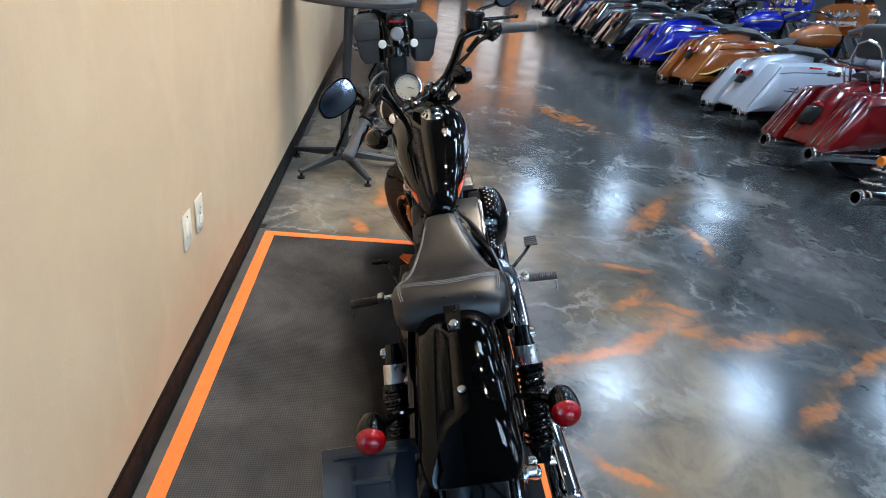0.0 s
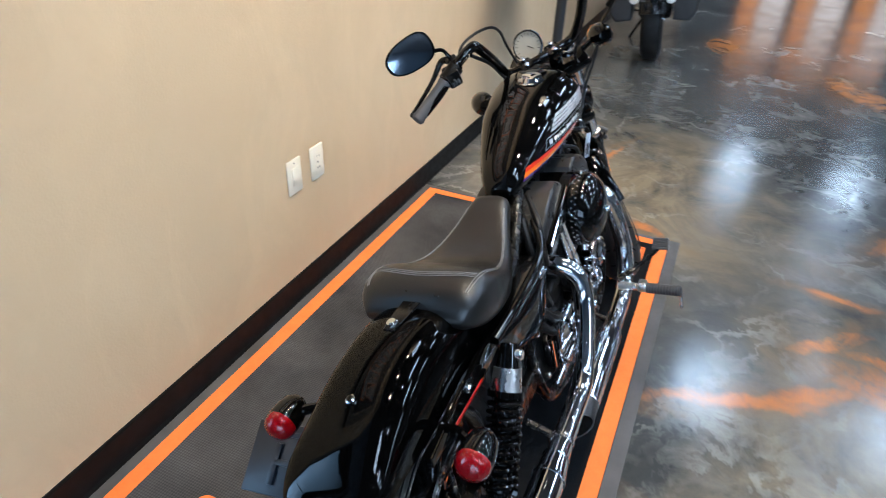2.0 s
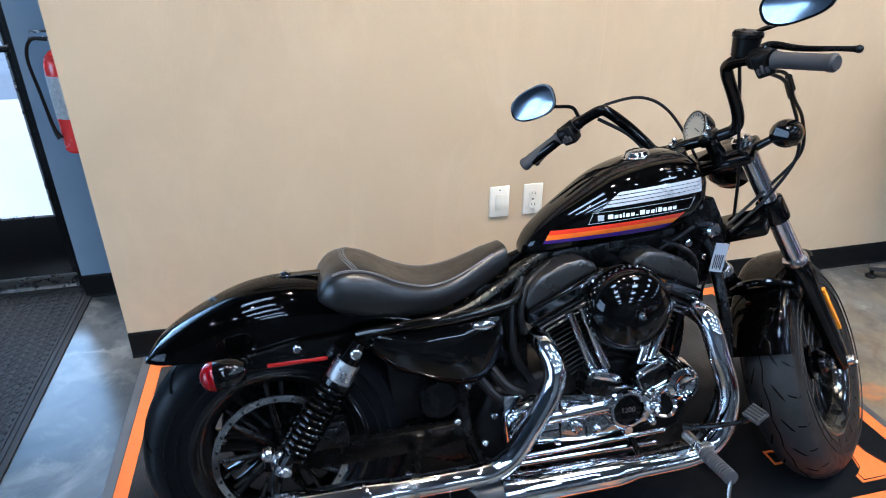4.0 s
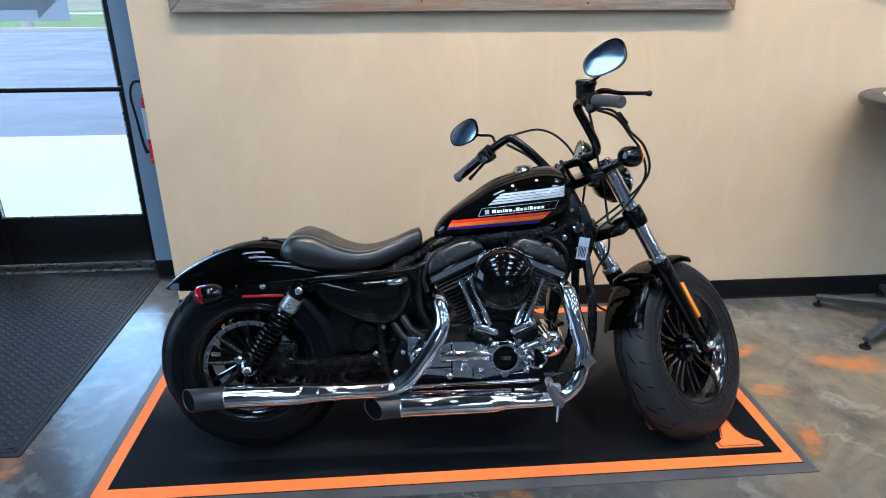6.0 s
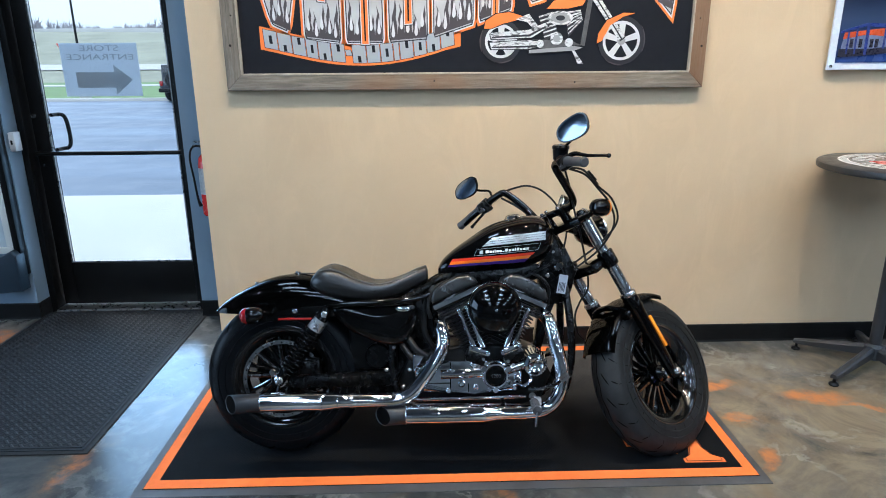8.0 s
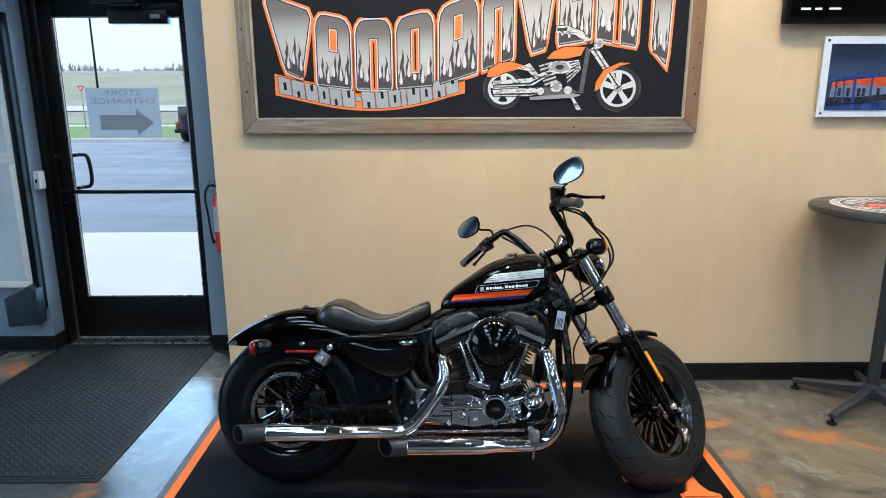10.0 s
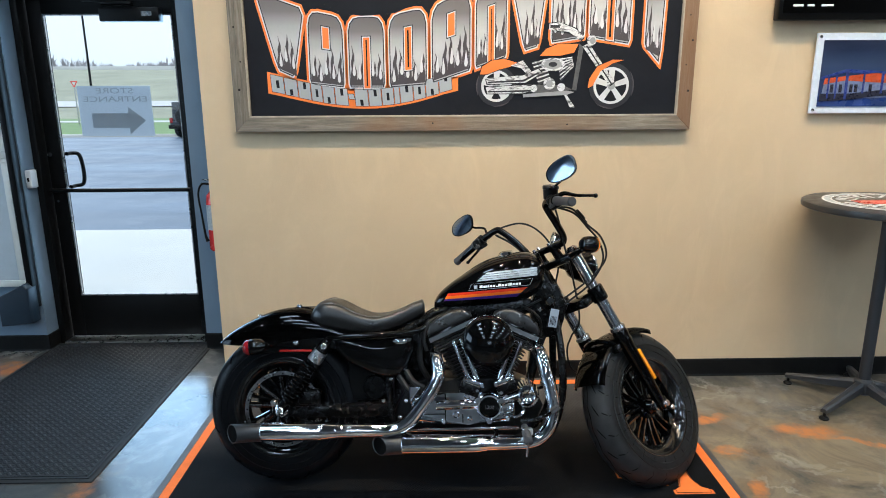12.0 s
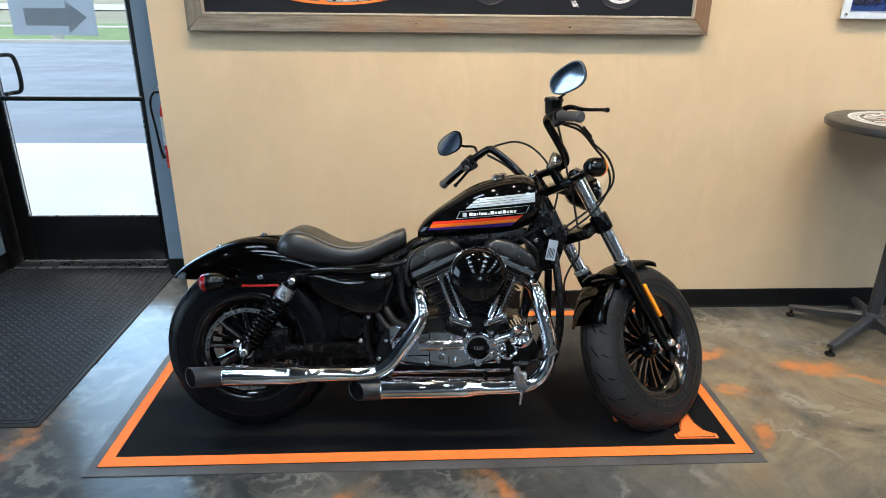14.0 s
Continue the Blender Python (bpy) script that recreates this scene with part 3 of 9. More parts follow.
for y0 in (-4.7, -3.5, -2.3):
    lb = thing("light_box", "backlit orange and cream display panel on the far wall", "light box", pose(EAST - 0.004, y0, 0), group="far light boxes")
    part("case", box(bm_new(), -0.10, 0.0, 0.0, 1.1, 0.4, 3.15, 0.01), FRAME_BLACK, lb)
    part("upper_panel", box(bm_new(), -0.112, -0.101, 0.04, 1.06, 2.45, 3.1, 0.003), GLOW_ORANGE, lb, "glowing orange panel")
    part("centre_panel", box(bm_new(), -0.112, -0.101, 0.04, 0.62, 0.5, 2.42, 0.003), GLOW_PALE, lb, "glowing cream panel")
    part("side_panel", box(bm_new(), -0.112, -0.101, 0.66, 1.06, 0.5, 2.42, 0.003), GLOW_ORANGE, lb, "glowing orange panel")
tagged(part("ceiling", box(bm_new(), WEST - 0.2, EAST + 0.2, SOUTH - 0.2, DOOR_WALL + 0.24, CEIL, CEIL + 0.15), CEILING, smooth=0),
       "dark painted open ceiling", "ceiling", kind="structure")


def baseboard(x0, x1, y, label):
    b = bm_new()
    prism(b, [(y, 0.001), (y - 0.014, 0.001), (y - 0.009, 0.012), (y - 0.007, 0.095), (y - 0.004, 0.103), (y, 0.103)], x0, x1, plane="yz")
    tagged(part("baseboard", b, VINYL, smooth=0), label, "baseboard", kind="structure")


baseboard(WALL_END, EAST, 0.0, "black vinyl baseboard along the tan wall")
baseboard(WEST, -1.833, DOOR_WALL, "black vinyl baseboard on the grey wall")
baseboard(-0.835, WALL_END, DOOR_WALL, "black vinyl baseboard beside the door")
tagged(part("baseboard", box(bm_new(), -1.84, -1.832, DOOR_WALL, DOOR_WALL + 0.118, 0.001, 0.103, 0.002, 1), VINYL, smooth=0),
       "black vinyl baseboard turning into the door recess", "baseboard", kind="structure")

# glass entrance door
DX0, DX1, DY = -1.80, -0.895, 0.70
door = thing("door_1", "black aluminium entrance door with a large glass pane, closed", "door", kind="structure")
b = bm_new()
box(b, -1.84, DX0, DOOR_WALL + 0.12, DOOR_WALL + 0.24, 0, 2.22, 0.003)
box(b, DX1, -0.835, DOOR_WALL + 0.12, DOOR_WALL + 0.24, 0, 2.22, 0.003)
box(b, DX0, DX1, DOOR_WALL + 0.12, DOOR_WALL + 0.24, 2.16, 2.22, 0.003)
part("door_frame", b, FRAME_BLACK, door)
b = bm_new()
box(b, DX0 + 0.005, -1.710, DY, DY + 0.045, 0.02, 2.155, 0.003)
part("stile", b, FRAME_BLACK, door)
b = bm_new()
box(b, -0.940, DX1 - 0.005, DY, DY + 0.045, 0.02, 2.155, 0.003)
part("stile", b, FRAME_BLACK, door)
b = bm_new()
box(b, -1.710, -0.940, DY, DY + 0.045, 0.02, 0.298, 0.003)
part("bottom_rail", b, FRAME_BLACK, door)
b = bm_new()
box(b, -1.710, -0.940, DY, DY + 0.045, 2.057, 2.155, 0.003)
part("top_rail", b, FRAME_BLACK, door)
b = bm_new()
for x0, x1, z0, z1 in ((-1.710, -1.702, 0.298, 2.057), (-0.948, -0.940, 0.298, 2.057), (-1.702, -0.948, 0.298, 0.306), (-1.702, -0.948, 2.049, 2.057)):
    box(b, x0, x1, DY + 0.006, DY + 0.02, z0, z1)
part("glazing_bead", b, ALU, door, "thin aluminium glazing bead")
pane = part("pane", box(bm_new(), -1.710, -0.940, DY + 0.022, DY + 0.028, 0.298, 2.057), GLASS, door, "clear glass pane", smooth=0)
pane.visible_shadow = False
b = bm_new()
rod(b, (-1.775, DY - 0.055, 1.005), (-0.905, DY - 0.055, 1.005), 0.013)
rod(b, (-1.775, DY - 0.055, 1.005), (-1.775, DY, 1.005), 0.011)
rod(b, (-0.925, DY - 0.055, 1.005), (-0.925, DY, 1.005), 0.011)
part("push_bar", b, FRAME_BLACK, door)
b = bm_new()
tube(b, [(-1.70, DY + 0.045, 1.015), (-1.70, DY + 0.10, 1.015), (-1.66, DY + 0.115, 1.025), (-1.645, DY + 0.115, 1.075), (-1.65, DY + 0.115, 1.175), (-1.665, DY + 0.11, 1.22), (-1.70, DY + 0.10, 1.225), (-1.70, DY + 0.045, 1.225)], 0.012)
part("pull_handle", b, FRAME_BLACK, door)
b = bm_new()
box(b, -1.335, -0.985, DY - 0.075, DY - 0.002, 2.005, 2.085, 0.008)
box(b, -1.30, -1.12, DY - 0.12, DY - 0.08, 2.095, 2.11, 0.003)
box(b, -1.42, -1.16, DY - 0.10, DY - 0.07, 2.115, 2.135, 0.003)
closer = part("door_closer", b, FRAME_BLACK, door)
part("label_plate", box(bm_new(), -1.085, -1.025, DY - 0.0775, DY - 0.0755, 2.035, 2.06), ALU, closer, "small pale label")
b = bm_new()
lathe(b, [(0, 0.006), (0.014, 0.006), (0.016, 0), (0.016, -0.01)], (-1.775, DY - 0.002, 1.225), (0, -1, 0), 20)
lathe(b, [(0, 0.006), (0.007, 0.006), (0.009, 0), (0.009, -0.01)], (-1.765, DY - 0.002, 0.93), (0, -1, 0), 16)
part("lock_cylinder", b, STEEL, door)
b = bm_new()
prism(b, [(DOOR_WALL + 0.09, 0.001), (DOOR_WALL + 0.11, 0.014), (DOOR_WALL + 0.22, 0.014), (DOOR_WALL + 0.24, 0.001)], DX0, DX1, plane="yz")
part("threshold", b, ALU, door, "aluminium threshold strip")

# notice on the glass, read from behind
SIGN_BACK, sbt, sbb = material("translucent_sign_sheet")
sbb.inputs["Base Color"].default_value = (0.40, 0.44, 0.48, 1)
sbb.inputs["Roughness"].default_value = 0.6
through_light = sbt.nodes.new("ShaderNodeBsdfTranslucent")
through_light.inputs[0].default_value = (0.62, 0.67, 0.72, 1)
half_mix = sbt.nodes.new("ShaderNodeMixShader")
half_mix.inputs[0].default_value = 0.75
sbt.links.new(sbb.outputs[0], half_mix.inputs[1])
sbt.links.new(through_light.outputs[0], half_mix.inputs[2])
sbt.links.new(half_mix.outputs[0], sbt.nodes["Material Output"].inputs[0])
SIGN_INK = plain("faded_sign_ink", (0.31, 0.35, 0.39), 0.6, vary=0.05)
notice = thing("door_notice", "pale notice with a dark arrow on the door glass", "sign")
NY = DY + 0.03
part("sheet", box(bm_new(), -1.575, -1.125, NY, NY + 0.003, 1.335, 1.64), SIGN_BACK, notice, smooth=0)
b = bm_new()
prism(b, [(-1.50, 1.385), (-1.50, 1.475), (-1.275, 1.475), (-1.275, 1.515), (-1.17, 1.43), (-1.275, 1.345), (-1.275, 1.385)], NY - 0.002, NY - 0.0005)
part("arrow", b, SIGN_INK, notice, smooth=0)


def lettering(name, text, size, mat, m, parent=None, depth=0.0005, label=""):
    cu = bpy.data.curves.new(name, "FONT")
    cu.body, cu.size, cu.extrude, cu.align_x = text, size, depth, "CENTER"
    tmp = bpy.data.objects.new(name, cu)
    scene.collection.objects.link(tmp)
    bpy.context.view_layer.update()
    me = bpy.data.meshes.new_from_object(tmp.evaluated_get(bpy.context.evaluated_depsgraph_get()))
    bpy.data.objects.remove(tmp)
    me.materials.clear()
    me.materials.append(mat)
    me.transform(m)
    ob = new(name, me)
    ob.parent = parent
    if label:
        ob["label"] = label
    return ob


for txt, z in (("STORE", 1.595), ("ENTRANCE", 1.545)):
    lettering("lettering", txt, 0.062, SIGN_INK, Matrix.Translation((-1.345, NY - 0.0015, z)) @ Matrix.Rotation(radians(90), 4, "X") @ Matrix.Diagonal((-1.25, 0.75, 1, 1)), notice)

# sensor box beside the door
b = bm_new()
box(b, -1.84, -1.805, DOOR_WALL + 0.02, DOOR_WALL + 0.085, 1.035, 1.145, 0.006)
sensor = thing("door_sensor", "small white plastic sensor box on the door jamb", "sensor")
part("case", b, plain("white_plastic", grey(0.6), 0.4, vary=0.04), sensor)
part("reader_slot", box(bm_new(), -1.828, -1.818, DOOR_WALL + 0.017, DOOR_WALL + 0.021, 1.075, 1.1), BLACK_PLASTIC, sensor)

# ---------------------------------------------------------------- lights
LAMP = emitter("lamp_panel", (0.74, 0.88, 1.0), 7.6)
HOUSING = plain("white_lamp_housing", grey(0.7), 0.4, vary=0.03)
lamp = thing("ceiling_light", "white twin-panel ceiling light", "ceiling light", pose(6.1, -2.0, CEIL - 0.25), group="ceiling lights")
b = bm_new()
prism(b, [(-0.34, 0.0), (-0.24, 0.07), (0.24, 0.07), (0.34, 0.0)], -0.48, 0.48, 0.004, plane="yz")
part("housing", b, HOUSING, lamp)
for s in (-1, 1):
    part("diffuser", box(bm_new(), -0.45, 0.45, s * 0.16 - 0.145, s * 0.16 + 0.145, -0.03, -0.004, 0.008), LAMP, lamp, "glowing white diffuser")
for s in (-0.4, 0.4):
    part("hanger", rod(bm_new(), (s, 0, 0.07), (s, 0, 0.25), 0.004, seg=6), STEEL, lamp)
# the column at x = 2.6 is added, out of view, to brighten the right side
for x in (-1.0, 2.6, 6.1, 13.2):
    for y in (-2.0, -4.15, -6.25, -8.9, -11.3):
        if (x, y) != (6.1, -2.0):
            copy_thing(lamp, pose(x, y, CEIL - 0.25))

# daylight from the west window
day = new("window_daylight", bpy.data.lights.new("window_daylight", "AREA"))
day.data.shape, day.data.size, day.data.size_y = "RECTANGLE", WY1 - WY0, WZ1 - WZ0
day.data.energy, day.data.color = 70, (0.64, 0.83, 1.0)
day.matrix_world = look((WEST - 0.17, (WY0 + WY1) / 2, (WZ0 + WZ1) / 2), (0, (WY0 + WY1) / 2, (WZ0 + WZ1) / 2))

# daylight through the entrance door
dday = new("door_daylight", bpy.data.lights.new("door_daylight", "AREA"))
dday.data.spread = radians(105)
dday.data.shape, dday.data.size, dday.data.size_y = "RECTANGLE", 0.76, 1.74
dday.data.energy, dday.data.color = 7, (0.44, 0.72, 1.0)
dday.matrix_world = look((-1.325, DY - 0.004, 1.178), (-1.325, -3.0, 1.178))

# warm spots washing the tan wall
spot = thing("track_spotlight", "black track spotlight aimed at the tan wall", "spotlight", pose(0.85, -1.35, CEIL - 0.28, 24, 0, 0), group="track spotlights")
b = bm_new()
lathe(b, [(0.02, 0.13), (0.05, 0.11), (0.055, -0.08), (0.05, -0.085), (0.045, -0.06), (0.0, -0.06)], (0, 0, 0), (0, 0, 1), 20)
part("can", b, BLACK_SATIN, spot)
b = bm_new()
rod(b, (0, 0, 0.1), (0, 0.08, 0.27), 0.01, seg=8)
part("stem", b, BLACK_SATIN, spot)
part("bulb", lathe(bm_new(), [(0.0, -0.065), (0.042, -0.062), (0.042, -0.058)], (0, 0, 0), (0, 0, 1), 20), emitter("warm_bulb", (1.0, 0.78, 0.5), 40.0), spot, "warm glowing bulb")
# the spots at 2.35 and 3.6 are added with their fill beams
for x in (0.05, 1.8, 2.35, 3.6):
    copy_thing(spot, pose(x, -1.35, CEIL - 0.28, 24, 0, 0))
cool = thing("track_spotlight", "black track spotlight aimed at the floor", "spotlight", pose(-3.4, -3.3, CEIL - 0.28), group="floor spotlights")
part("can", lathe(bm_new(), [(0.02, 0.13), (0.05, 0.11), (0.055, -0.08), (0.05, -0.085), (0.045, -0.06), (0.0, -0.06)], (0, 0, 0), (0, 0, 1), 20), BLACK_SATIN, cool)
part("stem", rod(bm_new(), (0, 0, 0.1), (0, 0, 0.28), 0.01, seg=8), BLACK_SATIN, cool)
part("bulb", lathe(bm_new(), [(0.0, -0.065), (0.042, -0.062), (0.042, -0.058)], (0, 0, 0), (0, 0, 1), 20), emitter("white_bulb", (0.95, 0.96, 1.0), 110.0), cool, "white glowing bulb")
for k in range(1, 13):
    copy_thing(cool, pose(-3.4 + 1.15 * k, -3.3, CEIL - 0.28))
for k in range(9):
    copy_thing(cool, pose(-3.0 + 1.3 * k, -5.4, CEIL - 0.28))
# the two soft beams past the sign are added to lighten the wall there
for x, power, soft in ((0.05, 80, 0.06), (0.85, 97, 0.06), (1.8, 101, 0.06), (2.35, 36, 0.40), (3.6, 74, 0.40)):
    li = new("spot_beam", bpy.data.lights.new("spot_beam", "SPOT"))
    li.data.energy, li.data.color, li.data.spot_size, li.data.spot_blend, li.data.shadow_soft_size = power, (1.0, 0.765, 0.49), radians(84), 1.0, soft
    li.matrix_world = look((x, -1.31, CEIL - 0.37), (x, -0.02, 1.3))

# ---------------------------------------------------------------- outdoors
ASPHALT = plain("wet_asphalt", (0.112, 0.155, 0.218), 0.42, vary=0.4, scale=0.35, bump=0.2, bump_scale=30, stretch=(0.25, 1.6, 1))
CONCRETE = plain("pale_concrete", (0.62, 0.61, 0.57), 0.7, vary=0.08, scale=1.5)
GRASS = plain("spring_grass", (0.15, 0.235, 0.085), 0.9, vary=0.35, scale=0.8)
HILL = plain("dry_hillside", (0.27, 0.275, 0.20), 0.95, vary=0.25, scale=0.15)
WOODS = plain("bare_woods", (0.24, 0.235, 0.25), 0.95, vary=0.4, scale=0.3)
KERB = plain("kerb_concrete", (0.5, 0.5, 0.47), 0.8, vary=0.1)
tagged(part("ground", box(bm_new(), -400, 400, -400, 900, -0.2, -0.07), GRASS, smooth=0), "green and tan spring grass reaching the horizon", "ground", kind="structure")
tagged(part("pavement", box(bm_new(), -40, 40, 0.745, 4.5, -0.2, -0.015, 0.01), CONCRETE, smooth=0), "pale concrete apron outside the door", "pavement", kind="structure")
tagged(part("parking_lot", box(bm_new(), -60, 60, 4.5, 26, -0.2, -0.03), ASPHALT, smooth=0), "blue-grey asphalt car park", "road", kind="structure")
tagged(part("kerb", box(bm_new(), -60, 60, 26, 26.25, -0.2, 0.1, 0.03), KERB), "pale concrete kerb", "kerb", kind="structure")
PATH_GREY = plain("far_path", grey(0.52), 0.8)
for y0, y1 in ((48.0, 51.5), (66.0, 69.5)):
    tagged(part("path", box(bm_new(), -200, 200, y0, y1, -0.2, -0.03), PATH_GREY, smooth=0), "pale path across the grass beyond the car park", "path", kind="structure")
b = bm_new()
skin(b, [[(x, 71.5, 1.00), (x, 77.5, 1.60), (x, 78.0, 1.40)] for x in (-260, 0, 240)], closed_ring=False)
tagged(part("road", b, plain("far_road", grey(0.46), 0.8), smooth=0), "pale grey road on the slope", "road", kind="structure")
b = bm_new()
rows = []
for i in range(25):
    x = -260 + i * 20
    h = 7.4 + 0.3 * math.sin(i * 0.9)
    rows.append([(x, 60, -0.1), (x, 75, 1.2), (x, 95, 3.4), (x, 125, h), (x, 180, h + 0.4), (x, 181, -1)])
skin(b, rows, closed_ring=False)
tagged(part("hillside", b, HILL), "low dry grass hillside beyond the road", "hill", kind="structure")
tagged(part("far_field", box(bm_new(), -260, 240, 128, 134, 6.9, 8.35, 0.05), plain("pale_stubble", (0.52, 0.53, 0.52), 0.9, vary=0.12, scale=0.1)), "pale field edge along the ridge", "field", kind="structure")
b = bm_new()
rng = random.Random(4)
for i in range(2200):
    x, y = rng.uniform(-230, 160), rng.uniform(150, 176)
    clump = 0.35 + 0.65 * math.sin(x * 0.09 + 1.3) ** 2
    if rng.random() > clump:
        continue
    h = rng.uniform(2.4, 6.4) * (0.45 + 0.55 * math.sin(x * 0.05 + 0.6) ** 2) + 0.6
    base = 7.8
    for k in range(14):
        # bare stem and limbs, each a thin tapered spike
        z0 = base + (0 if k == 0 else h * rng.uniform(0.15, 0.6))
        dx = 0.0 if k == 0 else rng.uniform(-0.5, 0.5) * h * 0.45
        dz = h if k == 0 else h * rng.uniform(0.2, 0.45)
        w = 0.24 if k == 0 else 0.17
        a, c, d, e = (b.verts.new(p) for p in ((x - w, y - w, z0), (x + w, y - w, z0), (x, y + w, z0), (x + dx, y, z0 + dz)))
        b.faces.new((a, c, e))
        b.faces.new((c, d, e))
        b.faces.new((d, a, e))
tagged(part("tree_line", b, WOODS, smooth=0), "bare grey woods along the far ridge", "trees", kind="stuff")
tagged(part("side_apron", box(bm_new(), -40, WEST - 0.22, -20, 0.5, -0.19, -0.02), CONCRETE, smooth=0), "pale concrete apron beside the building", "pavement", kind="structure")
tagged(part("building_wall", box(bm_new(), -9.0, -6.22, 0.56, 0.72, -0.1, 5.0), GREY_WALL, smooth=0), "grey outside wall", "wall", kind="structure")

pole = thing("lamp_pole", "tall dark car park lamp pole", "lamp pole", pose(-16.55, 30.0, -0.07))
part("shaft", rod(bm_new(), (0, 0, 0.6), (0, 0, 9), 0.06, 0.04, 12), BLACK_SATIN, pole)
part("footing", rod(bm_new(), (0, 0, -0.05), (0, 0, 0.6), 0.28, 0.28, 20), KERB, pole)

yld = thing("yield_sign", "red and white triangular road sign on a post", "road sign", pose(-23.6, 41.5, -0.07))
part("post", rod(bm_new(), (0, 0, 0), (0, 0, 2.6), 0.05, seg=8), STEEL, yld)
part("panel", prism(bm_new(), [(-0.25, 2.97), (0.25, 2.97), (0, 2.53)], -0.03, -0.01), EXT_RED, yld)
part("centre", prism(bm_new(), [(-0.135, 2.90), (0.135, 2.90), (0, 2.66)], -0.045, -0.032), POSTER_WHITE, yld)
# ---------------------------------------------------------------- the black motorcycle
bike = thing("motorcycle", "black custom cruiser motorcycle with striped tank, parked on a mat", "motorcycle", pose(0, -0.972, 0, -14, 0, 0))


# wheels
def tyre_profile(R, half, bead, crown=0.75):
    pts = []
    for i in range(15):
        a = math.pi * i / 14
        x = -math.cos(a)
        y = math.sin(a) ** crown
        pts.append((bead + (R - bead) * y, half * (0.82 + 0.18 * y) * x if abs(x) > 0.9 else half * x))
    return pts


def tyre_surface(prof, h):
    """Radius of the tread at the offset h."""
    for (r0, h0), (r1, h1) in zip(prof, prof[1:]):
        if h0 <= h <= h1:
            return r0 + (r1 - r0) * (h - h0) / max(1e-6, h1 - h0)
    return prof[0][0]


def groove(bm, prof, c, ang0, pts, width):
    """A cut in the tread, as a dark strip that follows the crown: pts of (angle offset, h)."""
    fine = []
    for (a0, h0), (a1, h1) in zip(pts, pts[1:]):
        for k in range(5):
            fine.append((a0 + (a1 - a0) * k / 5, h0 + (h1 - h0) * k / 5))
    fine.append(pts[-1])
    va, vb = [], []
    for i, (a, h) in enumerate(fine):
        (pa, ph), (na, nh) = fine[max(0, i - 1)], fine[min(len(fine) - 1, i + 1)]
        R = tyre_surface(prof, h) + 0.0008
        d = Vector(((na - pa) * R, nh - ph)).normalized()
        w = width * (0.35 if i in (0, len(fine) - 1) else 1.0) / 2
        for lst, s in ((va, -1), (vb, 1)):
            aa, hh = ang0 + a - s * d.y * w / R, h + s * d.x * w
            rr = tyre_surface(prof, hh) + 0.0008
            lst.append(bm.verts.new((c[0] + rr * math.cos(aa), c[1] + hh, c[2] + rr * math.sin(aa))))
    for i in range(len(va) - 1):
        bm.faces.new((va[i], va[i + 1], vb[i + 1], vb[i]))


GROOVE = plain("tread_groove", grey(0.0025), 0.9, spec=0.05)


